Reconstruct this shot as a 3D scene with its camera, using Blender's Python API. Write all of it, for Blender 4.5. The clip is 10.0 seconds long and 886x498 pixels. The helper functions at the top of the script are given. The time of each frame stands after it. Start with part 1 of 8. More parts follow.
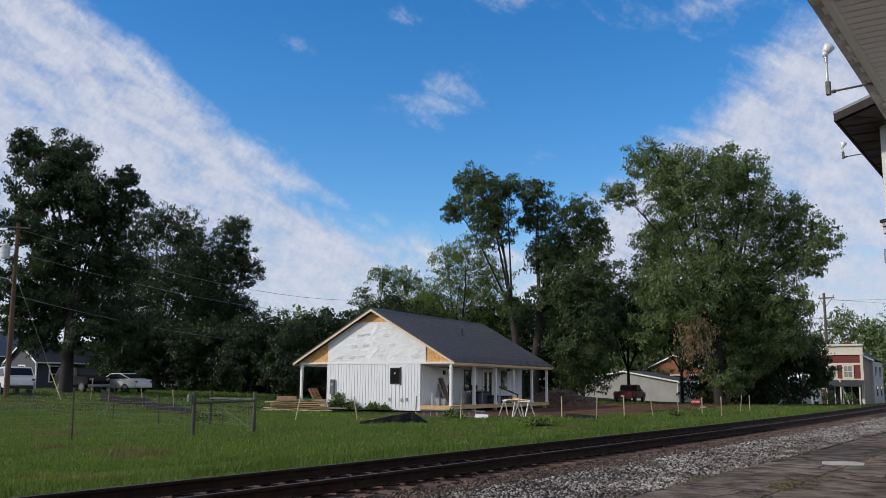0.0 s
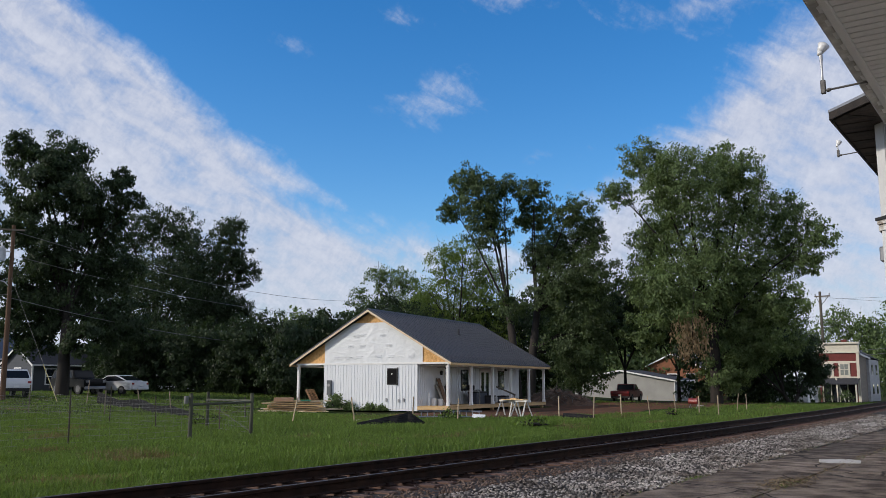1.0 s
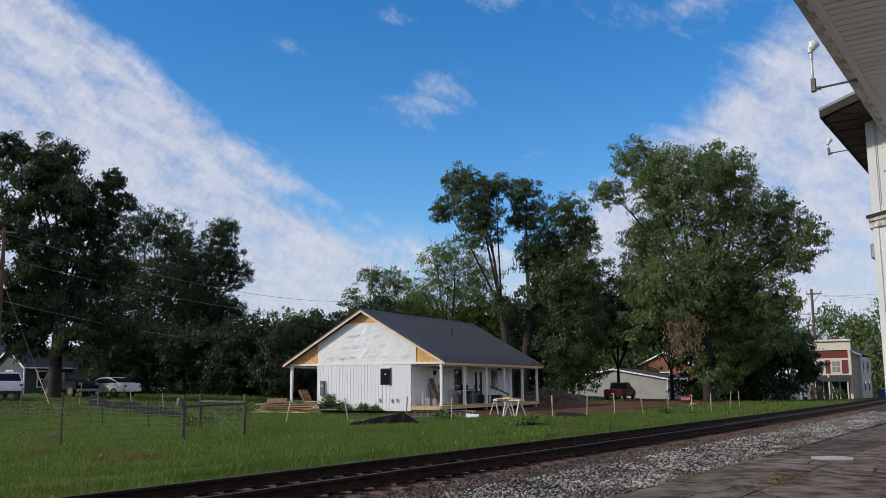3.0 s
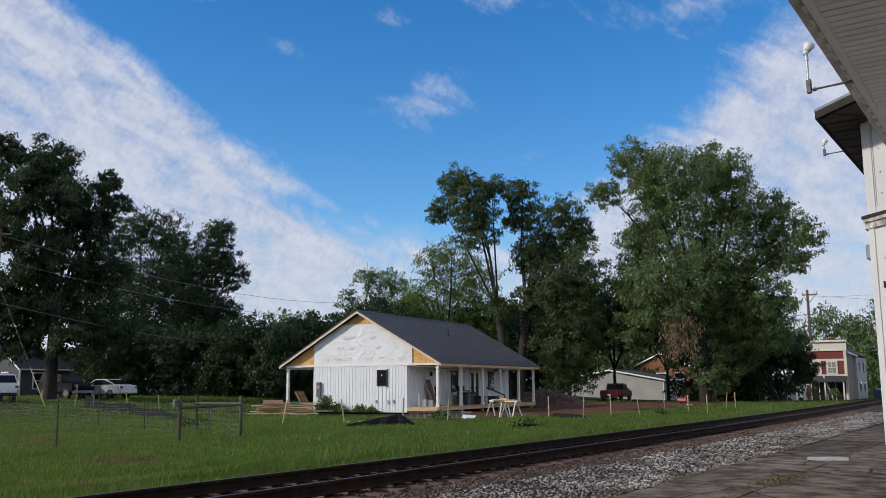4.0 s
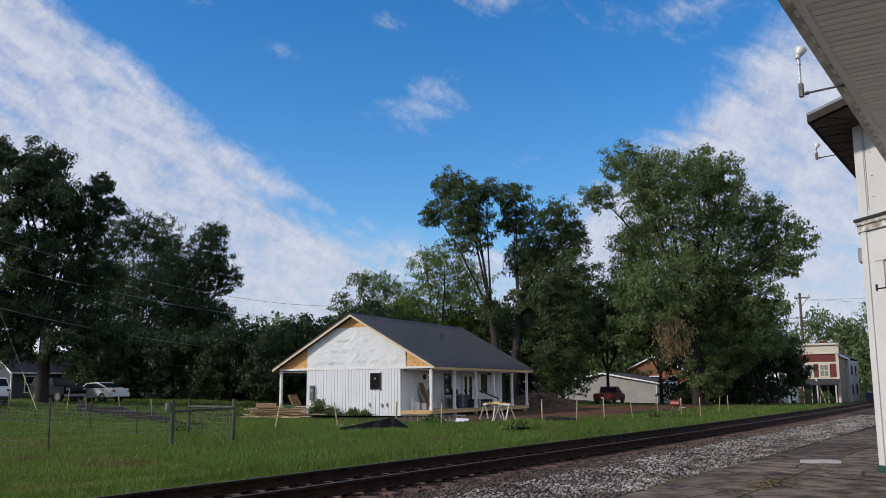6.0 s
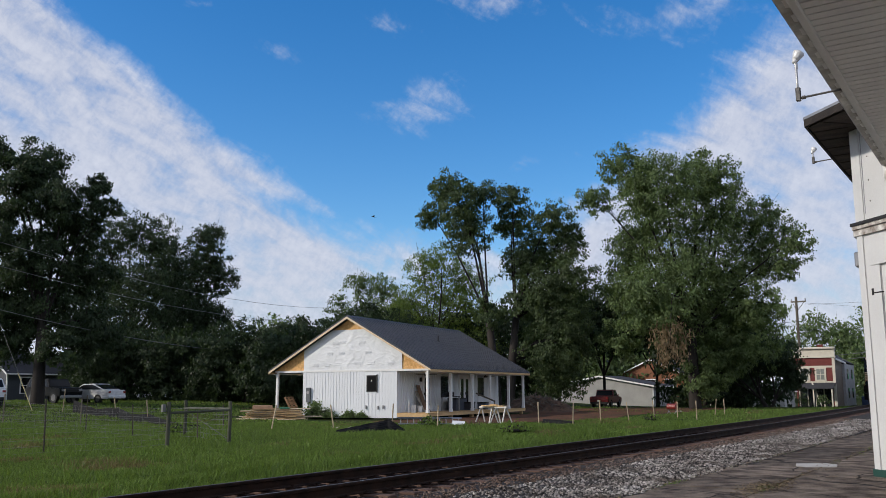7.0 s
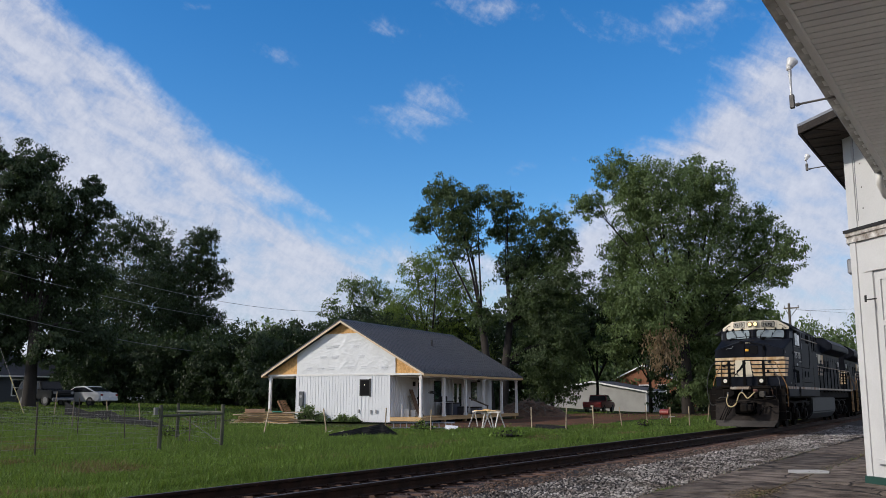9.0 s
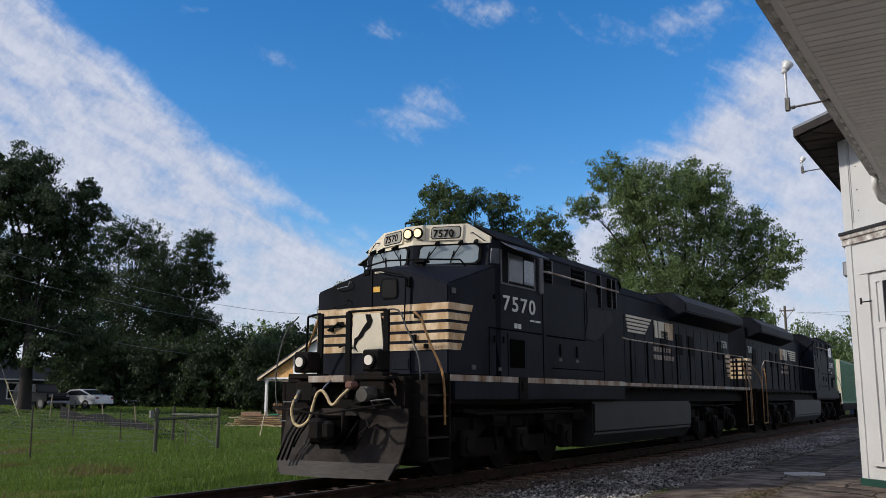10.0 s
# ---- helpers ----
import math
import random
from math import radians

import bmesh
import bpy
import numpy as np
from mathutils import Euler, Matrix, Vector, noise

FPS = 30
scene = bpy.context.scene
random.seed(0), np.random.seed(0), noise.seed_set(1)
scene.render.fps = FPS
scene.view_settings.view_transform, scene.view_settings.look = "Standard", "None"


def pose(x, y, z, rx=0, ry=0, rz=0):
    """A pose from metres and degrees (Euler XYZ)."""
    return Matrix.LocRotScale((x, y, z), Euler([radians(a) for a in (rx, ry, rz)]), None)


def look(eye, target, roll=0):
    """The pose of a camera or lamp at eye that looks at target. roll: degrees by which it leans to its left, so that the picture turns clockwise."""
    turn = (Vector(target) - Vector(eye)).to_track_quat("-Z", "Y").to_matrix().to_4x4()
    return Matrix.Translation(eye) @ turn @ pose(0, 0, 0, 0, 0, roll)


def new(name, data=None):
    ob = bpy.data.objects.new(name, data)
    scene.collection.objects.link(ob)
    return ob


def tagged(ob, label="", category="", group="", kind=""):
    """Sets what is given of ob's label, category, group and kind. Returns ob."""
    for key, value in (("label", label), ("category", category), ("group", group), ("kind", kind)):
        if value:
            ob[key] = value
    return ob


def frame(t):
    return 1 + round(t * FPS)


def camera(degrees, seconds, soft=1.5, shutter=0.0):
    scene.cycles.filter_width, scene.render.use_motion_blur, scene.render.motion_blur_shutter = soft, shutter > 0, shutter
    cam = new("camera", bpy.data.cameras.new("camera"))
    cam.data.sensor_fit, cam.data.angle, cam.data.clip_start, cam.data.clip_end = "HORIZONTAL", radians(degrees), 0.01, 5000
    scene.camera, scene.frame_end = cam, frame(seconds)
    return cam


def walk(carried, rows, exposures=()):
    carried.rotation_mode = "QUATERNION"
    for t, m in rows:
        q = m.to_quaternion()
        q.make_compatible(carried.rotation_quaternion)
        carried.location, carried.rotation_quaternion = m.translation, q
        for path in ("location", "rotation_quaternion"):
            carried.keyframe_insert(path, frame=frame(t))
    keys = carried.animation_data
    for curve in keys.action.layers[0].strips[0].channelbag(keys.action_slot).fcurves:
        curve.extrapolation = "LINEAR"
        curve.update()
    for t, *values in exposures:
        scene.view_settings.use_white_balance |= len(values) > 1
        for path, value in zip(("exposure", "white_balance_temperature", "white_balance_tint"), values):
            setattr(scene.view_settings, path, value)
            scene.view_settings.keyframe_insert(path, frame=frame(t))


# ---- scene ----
cam = camera(52.63, 10.0, soft=0.5)
EYE = (0.0, 0.0, 1.31)


def aim(az, tilt, roll):
    a, e = radians(az), radians(tilt)
    way = Vector((math.cos(e) * math.cos(a), math.cos(e) * math.sin(a), math.sin(e)))
    return look(EYE, Vector(EYE) + way * 10.0, roll)


walk(cam, [(t, aim(a, e, r)) for t, a, e, r in (
    (0, 34.428, 8.610, 0.333), (0.5, 34.317, 8.587, 0.144), (1, 34.193, 8.627, 0.008),
    (1.5, 34.051, 8.610, -0.107), (2, 33.926, 8.617, -0.249), (2.5, 33.823, 8.607, -0.324),
    (4, 33.477, 8.689, -0.473), (4.5, 33.354, 8.725, -0.459), (5, 33.250, 8.751, -0.539),
    (5.5, 33.141, 8.803, -0.561), (7, 32.856, 9.043, -0.314), (7.5, 32.757, 9.100, -0.201),
    (8, 32.671, 9.176, -0.107), (8.5, 32.566, 9.260, -0.032), (9, 32.472, 9.321, -0.014),
    (9.5, 32.360, 9.403, -0.043), (10, 32.228, 9.489, -0.071),
)])

# ---- light ----
SUN_AZ, SUN_EL = 138.0, 28.0
world = bpy.data.worlds.new("sky")
scene.world = world
world.use_nodes = True
wn = world.node_tree.nodes
wn.clear()
sky = wn.new("ShaderNodeTexSky")
sky.sky_type = "NISHITA"
sky.sun_disc = False
sky.sun_elevation = radians(SUN_EL)
sky.sun_rotation = radians(90.0 - SUN_AZ)
sky.air_density, sky.dust_density, sky.ozone_density = 1.0, 0.3, 3.0
wbg = wn.new("ShaderNodeBackground")
wbg.inputs["Strength"].default_value = 0.11
wout = wn.new("ShaderNodeOutputWorld")
whs = wn.new("ShaderNodeHueSaturation")
whs.inputs["Hue"].default_value, whs.inputs["Saturation"].default_value, whs.inputs["Value"].default_value = 0.505, 1.36, 1.50
world.node_tree.links.new(sky.outputs[0], whs.inputs["Color"])
world.node_tree.links.new(whs.outputs[0], wbg.inputs[0])
world.node_tree.links.new(wbg.outputs[0], wout.inputs[0])
sun_data = bpy.data.lights.new("sun", "SUN")
sun_data.energy, sun_data.angle, sun_data.color = 2.9, radians(3.0), (1.0, 0.92, 0.81)
sun = new("sun", sun_data)
sa, se = radians(SUN_AZ), radians(SUN_EL)
sun.matrix_world = look((0, 0, 60), Vector((0, 0, 60)) - Vector((math.cos(sa) * math.cos(se), math.sin(sa) * math.cos(se), math.sin(se))))
scene.view_settings.exposure = 0.0


# ---- building blocks ----
class Build:
    """Collects vertices and faces of one mesh."""

    def __init__(self):
        self.v, self.f = [], []

    def add(self, vs, fs):
        o = len(self.v)
        self.v += [tuple(p) for p in vs]
        self.f += [tuple(i + o for i in q) for q in fs]
        return self

    def box(self, x0, x1, y0, y1, z0, z1, c=0.0):
        if c <= 0:
            return self.add([(x, y, z) for z in (z0, z1) for y in (y0, y1) for x in (x0, x1)],
                            [(0, 2, 3, 1), (4, 5, 7, 6), (0, 1, 5, 4), (2, 6, 7, 3), (0, 4, 6, 2), (1, 3, 7, 5)])
        xs, ys, zs = (x0, x0 + c, x1 - c, x1), (y0, y0 + c, y1 - c, y1), (z0, z0 + c, z1 - c, z1)
        ring = lambda z, k: [(xs[a], ys[b], z) for a, b in (((1, 1), (2, 1), (2, 2), (1, 2)) if k else ((1, 0), (2, 0), (3, 1), (3, 2), (2, 3), (1, 3), (0, 2), (0, 1)))]
        vs = ring(zs[0], 1) + ring(zs[1], 0) + ring(zs[2], 0) + ring(zs[3], 1)
        fs = [(3, 2, 1, 0), (20, 21, 22, 23)]
        for i in range(8):
            j = (i + 1) % 8
            fs.append((4 + i, 4 + j, 12 + j, 12 + i))
        for i in range(4):
            j = (i + 1) % 4
            a, b, e = 4 + 2 * i, 4 + 2 * i + 1, 4 + (2 * i + 2) % 8
            fs += [(i, j, b, a), (j, e, b)]
            a, b, e = 12 + 2 * i, 12 + 2 * i + 1, 12 + (2 * i + 2) % 8
            fs += [(20 + j, 20 + i, a, b), (20 + j, b, e)]
        return self.add(vs, fs)

    def tube(self, pts, r0, r1=None, n=8, caps=True):
        r1 = r0 if r1 is None else r1
        pts = [Vector(p) for p in pts]
        vs, fs = [], []
        up = Vector((0, 0, 1))
        for i, p in enumerate(pts):
            d = (pts[min(i + 1, len(pts) - 1)] - pts[max(i - 1, 0)]).normalized()
            a = d.cross(up if abs(d.z) < 0.9 else Vector((1, 0, 0))).normalized()
            b = d.cross(a)
            r = r0 + (r1 - r0) * i / max(len(pts) - 1, 1)
            vs += [p + (a * math.cos(2 * math.pi * k / n) + b * math.sin(2 * math.pi * k / n)) * r for k in range(n)]
        for i in range(len(pts) - 1):
            for k in range(n):
                q = (k + 1) % n
                fs.append((i * n + k, i * n + q, i * n + n + q, i * n + n + k))
        if caps:
            fs += [tuple(range(n - 1, -1, -1)), tuple(range(len(vs) - n, len(vs)))]
        return self.add(vs, fs)

    def beam(self, p, q, w, h, c=0.0):
        """A bar of w across and h high from p to q."""
        p, q = Vector(p), Vector(q)
        d = (q - p).normalized()
        a = d.cross(Vector((0, 0, 1)))
        a = (a if a.length > 0.01 else Vector((1, 0, 0))).normalized() * w / 2
        b = a.cross(d).normalized() * h / 2
        return self.add([p - a - b, p + a - b, p + a + b, p - a + b, q - a - b, q + a - b, q + a + b, q - a + b],
                        [(3, 2, 1, 0), (4, 5, 6, 7), (0, 1, 5, 4), (1, 2, 6, 5), (2, 3, 7, 6), (3, 0, 4, 7)])

    def prism(self, poly, lo, hi, axis="y"):
        """A flat outline drawn through the depth lo..hi; the outline's two numbers are the other axes in order."""
        put = {"x": lambda a, b, t: (t, a, b), "y": lambda a, b, t: (a, t, b), "z": lambda a, b, t: (a, b, t)}[axis]
        n = len(poly)
        vs = [put(a, b, lo) for a, b in poly] + [put(a, b, hi) for a, b in poly]
        fs = [tuple(range(n)), tuple(range(2 * n - 1, n - 1, -1))] + [(i, i + n, (i + 1) % n + n, (i + 1) % n) for i in range(n)]
        return self.add(vs, fs)

    def sheet(self, a, b, c, d):
        return self.add([a, b, c, d], [(0, 1, 2, 3)])


def as_mesh(name, b, fix=True):
    me = bpy.data.meshes.new(name)
    me.from_pydata(b.v, [], b.f)
    if fix:
        bm = bmesh.new()
        bm.from_mesh(me)
        bmesh.ops.recalc_face_normals(bm, faces=bm.faces)
        bm.to_mesh(me)
        bm.free()
    me.update()
    return me


def part(name, b, material, parent, label="", smooth=False, bevel=0.0):
    me = b if isinstance(b, bpy.types.Mesh) else as_mesh(name, b)
    if bevel:
        bm = bmesh.new()
        bm.from_mesh(me)
        bmesh.ops.bevel(bm, geom=bm.edges[:] + bm.verts[:], offset=bevel, segments=2, affect="EDGES", clamp_overlap=True)
        bm.to_mesh(me)
        bm.free()
    if not me.materials:
        me.materials.append(material)
    if smooth:
        me.polygons.foreach_set("use_smooth", [True] * len(me.polygons))
    ob = new(name, me)
    ob.parent = parent
    if label:
        ob["label"] = label
    return ob


def thing(name, m, label, category, group="", kind=""):
    ob = new(name)
    ob.empty_display_size = 0.2
    ob.matrix_world = m
    return tagged(ob, label, category, group, kind)


def quads(name, points, material):
    """One mesh of many loose faces; points is (n, corners, 3)."""
    n, k = points.shape[:2]
    me = bpy.data.meshes.new(name)
    me.vertices.add(n * k)
    me.vertices.foreach_set("co", np.asarray(points, dtype=np.float32).ravel())
    me.loops.add(n * k)
    me.loops.foreach_set("vertex_index", np.arange(n * k, dtype=np.int32))
    me.polygons.add(n)
    me.polygons.foreach_set("loop_start", np.arange(0, n * k, k, dtype=np.int32))
    me.update(calc_edges=True)
    me.materials.append(material)
    return me


# ---- materials ----
def mat(name, colour, rough=0.6, metal=0.0, vary=0.25, scale=3.0, fine=40.0, bump=0.15, tint=None, stretch=(1, 1, 1), spread=0.0, island=False, spec=0.5):
    """A surface with broad stains, fine grain and relief; tint is the colour of the stains."""
    m = bpy.data.materials.new(name)
    m.use_nodes = True
    nt = m.node_tree
    n, l = nt.nodes, nt.links
    b = n["Principled BSDF"]
    b.inputs["Roughness"].default_value, b.inputs["Metallic"].default_value = rough, metal
    b.inputs["Specular IOR Level"].default_value = spec
    tc = n.new("ShaderNodeTexCoord")
    mp = n.new("ShaderNodeMapping")
    mp.inputs["Scale"].default_value = stretch
    l.new(tc.outputs["Object"], mp.inputs[0])
    big, small = n.new("ShaderNodeTexNoise"), n.new("ShaderNodeTexNoise")
    for t, s, dt in ((big, scale, 5.0), (small, fine, 3.0)):
        t.inputs["Scale"].default_value, t.inputs["Detail"].default_value = s, dt
        l.new(mp.outputs[0], t.inputs["Vector"])
    ramp = n.new("ShaderNodeMapRange")
    ramp.inputs[1].default_value, ramp.inputs[2].default_value = 0.35, 0.68
    l.new(big.outputs[0], ramp.inputs[0])
    mix = n.new("ShaderNodeMix")
    mix.data_type = "RGBA"
    dark = tint if tint else tuple(c * (1 - vary) for c in colour)
    mix.inputs[6].default_value, mix.inputs[7].default_value = (*dark, 1), (*colour, 1)
    l.new(ramp.outputs[0], mix.inputs[0])
    hsv = n.new("ShaderNodeHueSaturation")
    val = n.new("ShaderNodeMapRange")
    val.inputs[3].default_value, val.inputs[4].default_value = 1 - vary, 1 + vary
    l.new(small.outputs[0], val.inputs[0])
    l.new(mix.outputs[2], hsv.inputs["Color"])
    last = val.outputs[0]
    if spread:
        r = n.new("ShaderNodeNewGeometry") if island else n.new("ShaderNodeObjectInfo")
        sp = n.new("ShaderNodeMapRange")
        sp.inputs[3].default_value, sp.inputs[4].default_value = 1 - spread, 1 + spread
        l.new(r.outputs["Random Per Island" if island else "Random"], sp.inputs[0])
        mul = n.new("ShaderNodeMath")
        mul.operation = "MULTIPLY"
        l.new(last, mul.inputs[0])
        l.new(sp.outputs[0], mul.inputs[1])
        last = mul.outputs[0]
    l.new(last, hsv.inputs["Value"])
    l.new(hsv.outputs[0], b.inputs["Base Color"])
    if bump:
        bp = n.new("ShaderNodeBump")
        bp.inputs["Strength"].default_value, bp.inputs["Distance"].default_value = bump, 0.02
        l.new(small.outputs[0], bp.inputs["Height"])
        l.new(bp.outputs[0], b.inputs["Normal"])
    return m


def leaf_mat(name, colour, back, spread=0.45):
    m = mat(name, colour, 0.55, 0, 0.3, 0.35, 6.0, 0.0, spread=spread, island=True, spec=0.3)
    nt = m.node_tree
    b = nt.nodes["Principled BSDF"]
    tr = nt.nodes.new("ShaderNodeBsdfTranslucent")
    tr.inputs[0].default_value = (*back, 1)
    mx = nt.nodes.new("ShaderNodeMixShader")
    mx.inputs[0].default_value = 0.38
    out = nt.nodes["Material Output"]
    nt.links.new(b.outputs[0], mx.inputs[1])
    nt.links.new(tr.outputs[0], mx.inputs[2])
    nt.links.new(mx.outputs[0], out.inputs[0])
    return m


def glass_mat(name, colour, rough=0.05):
    m = mat(name, colour, rough, 0, 0.1, 1.0, 8.0, 0.0)
    m.node_tree.nodes["Principled BSDF"].inputs["Coat Weight"].default_value = 0.6
    return m


def glow_mat(name, colour, strength):
    m = bpy.data.materials.new(name)
    m.use_nodes = True
    b = m.node_tree.nodes["Principled BSDF"]
    b.inputs["Base Color"].default_value = (*colour, 1)
    b.inputs["Emission Color"].default_value = (*colour, 1)
    b.inputs["Emission Strength"].default_value = strength
    return m


# Ground colour lowered to hold the shade between the grass blades.
M_GRASS = mat("lawn", (0.028, 0.050, 0.014), 0.95, 0, 0.5, 0.3, 14.0, 1.0, tint=(0.042, 0.044, 0.018), spec=0.05)
M_BLADE = leaf_mat("grass blades", (0.128, 0.205, 0.040), (0.17, 0.25, 0.032), 0.8)
M_DRYBLADE = leaf_mat("dry grass blades", (0.23, 0.20, 0.085), (0.16, 0.12, 0.04), 0.5)
M_DIRT = mat("red earth", (0.15, 0.070, 0.042), 0.95, 0, 0.5, 0.8, 12.0, 1.2, tint=(0.07, 0.045, 0.028), spec=0.1)
M_BALLAST = mat("ballast", (0.055, 0.047, 0.042), 0.85, 0, 0.5, 2.0, 22.0, 0.9, spec=0.2)
M_STONE = mat("ballast stone", (0.37, 0.345, 0.325), 0.85, 0, 0.35, 1.2, 60.0, 0.2, tint=(0.11, 0.092, 0.080), spread=1.0, island=True, spec=0.3)
M_STONE_RUST = mat("rusty ballast stone", (0.17, 0.13, 0.11), 0.85, 0, 0.3, 1.5, 60.0, 0.2, tint=(0.11, 0.07, 0.05), spread=0.6, island=True, spec=0.2)
M_RAIL = mat("rusty rail", (0.042, 0.022, 0.015), 0.85, 0.1, 0.35, 4.0, 60.0, 0.25, tint=(0.018, 0.011, 0.009), spec=0.2)
M_RAILTOP = mat("worn rail head", (0.10, 0.085, 0.075), 0.6, 0.4, 0.15, 4.0, 60.0, 0.05)
M_TIE = mat("tie wood", (0.10, 0.055, 0.038), 0.9, 0, 0.45, 3.0, 50.0, 0.5, stretch=(1, 0.15, 1), spread=0.4)
M_SLAB = mat("old concrete", (0.225, 0.180, 0.142), 0.9, 0, 0.65, 2.6, 36.0, 1.2, tint=(0.055, 0.040, 0.031), spread=0.3, spec=0.2)
M_PATCH = mat("pale patch", (0.50, 0.48, 0.45), 0.85, 0, 0.2, 3.0, 30.0, 0.2)
M_WHITE = mat("white paint", (0.78, 0.78, 0.77), 0.55, 0, 0.06, 1.5, 30.0, 0.05)
M_SIDING = mat("white metal siding", (0.74, 0.76, 0.79), 0.45, 0, 0.05, 1.0, 25.0, 0.03)
M_WRAP = mat("house wrap", (0.76, 0.78, 0.80), 0.5, 0, 0.08, 1.2, 3.0, 1.0)
M_OSB = mat("strand board", (0.78, 0.47, 0.19), 0.8, 0, 0.35, 6.0, 22.0, 0.2, tint=(0.56, 0.30, 0.10))
M_ROOF = mat("dark metal roof", (0.058, 0.063, 0.078), 0.45, 0.1, 0.15, 0.6, 20.0, 0.05)
M_LUMBER = mat("new lumber", (0.58, 0.39, 0.19), 0.75, 0, 0.2, 2.0, 25.0, 0.15, stretch=(0.2, 1, 1), spread=0.25)
M_PALE_LUMBER = mat("pale trim lumber", (0.74, 0.60, 0.42), 0.7, 0, 0.15, 2.0, 25.0, 0.1, stretch=(0.2, 1, 1))
M_OLDWOOD = mat("weathered wood", (0.13, 0.11, 0.085), 0.85, 0, 0.35, 2.5, 30.0, 0.4, stretch=(1, 1, 0.2), spread=0.3)
# Dark brown wood for the bay eave and behind the soffit boards.
M_DARKWOOD = mat("dark brown wood", (0.035, 0.026, 0.021), 0.85, 0, 0.5, 4.0, 30.0, 0.5)
M_BARK = mat("bark", (0.030, 0.024, 0.020), 0.9, 0, 0.4, 2.0, 14.0, 0.8, stretch=(1, 1, 0.25))
M_LEAF = leaf_mat("leaves", (0.130, 0.185, 0.072), (0.15, 0.22, 0.050), 0.65)
# Dark green foliage, with the backlit trees' shade put into the colour too.
M_LEAF_DARK = leaf_mat("dark shaded leaves", (0.042, 0.067, 0.031), (0.045, 0.075, 0.020), 0.6)
M_LEAF_MID = leaf_mat("blue-green leaves", (0.082, 0.120, 0.052), (0.10, 0.15, 0.035), 0.6)
M_LEAF_LIGHT = leaf_mat("light leaves", (0.105, 0.16, 0.035), (0.2, 0.28, 0.04))
M_LEAF_DEAD = leaf_mat("dead leaves", (0.30, 0.225, 0.13), (0.28, 0.20, 0.10), 0.3)
M_GLASS = glass_mat("dark glass", (0.02, 0.022, 0.025))
M_BLACK = mat("matt black", (0.014, 0.014, 0.015), 0.7, 0, 0.3, 3.0, 30.0, 0.1)
M_STEEL = mat("galvanised steel", (0.38, 0.38, 0.39), 0.45, 0.8, 0.2, 3.0, 40.0, 0.05)
M_GREEN = mat("dark green paint", (0.015, 0.065, 0.05), 0.5, 0, 0.2, 2.0, 30.0, 0.1)


def add_cracks(m, scale=0.55, dark=0.35):
    """Dark crooked cracks over an existing surface."""
    nt = m.node_tree
    n, l = nt.nodes, nt.links
    b = n["Principled BSDF"]
    old = b.inputs["Base Color"].links[0].from_socket
    tc = n.new("ShaderNodeTexCoord")
    wob = n.new("ShaderNodeTexNoise")
    wob.inputs["Scale"].default_value, wob.inputs["Detail"].default_value = 1.6, 6.0
    l.new(tc.outputs["Object"], wob.inputs["Vector"])
    mixv = n.new("ShaderNodeMix")
    mixv.data_type = "VECTOR"
    mixv.inputs[0].default_value = 0.22
    l.new(tc.outputs["Object"], mixv.inputs[4])
    l.new(wob.outputs["Color"], mixv.inputs[5])
    vo = n.new("ShaderNodeTexVoronoi")
    vo.feature = "DISTANCE_TO_EDGE"
    vo.inputs["Scale"].default_value = scale
    l.new(mixv.outputs[1], vo.inputs["Vector"])
    rg = n.new("ShaderNodeMapRange")
    rg.inputs[1].default_value, rg.inputs[2].default_value, rg.inputs[3].default_value = 0.004, 0.016, dark
    l.new(vo.outputs["Distance"], rg.inputs[0])
    mu = n.new("ShaderNodeMix")
    mu.data_type, mu.blend_type = "RGBA", "MULTIPLY"
    mu.inputs[0].default_value = 1.0
    l.new(old, mu.inputs[6])
    l.new(rg.outputs[0], mu.inputs[7])
    l.new(mu.outputs[2], b.inputs["Base Color"])


add_cracks(M_SLAB, 0.75, 0.12)
# Flat black that stands in for the darkness inside window openings.
M_BLACKHOLE = mat("black of unlit openings", (0.006, 0.006, 0.007), 0.5, 0, 0.2, 2.0, 10.0, 0.0, spec=0.1)

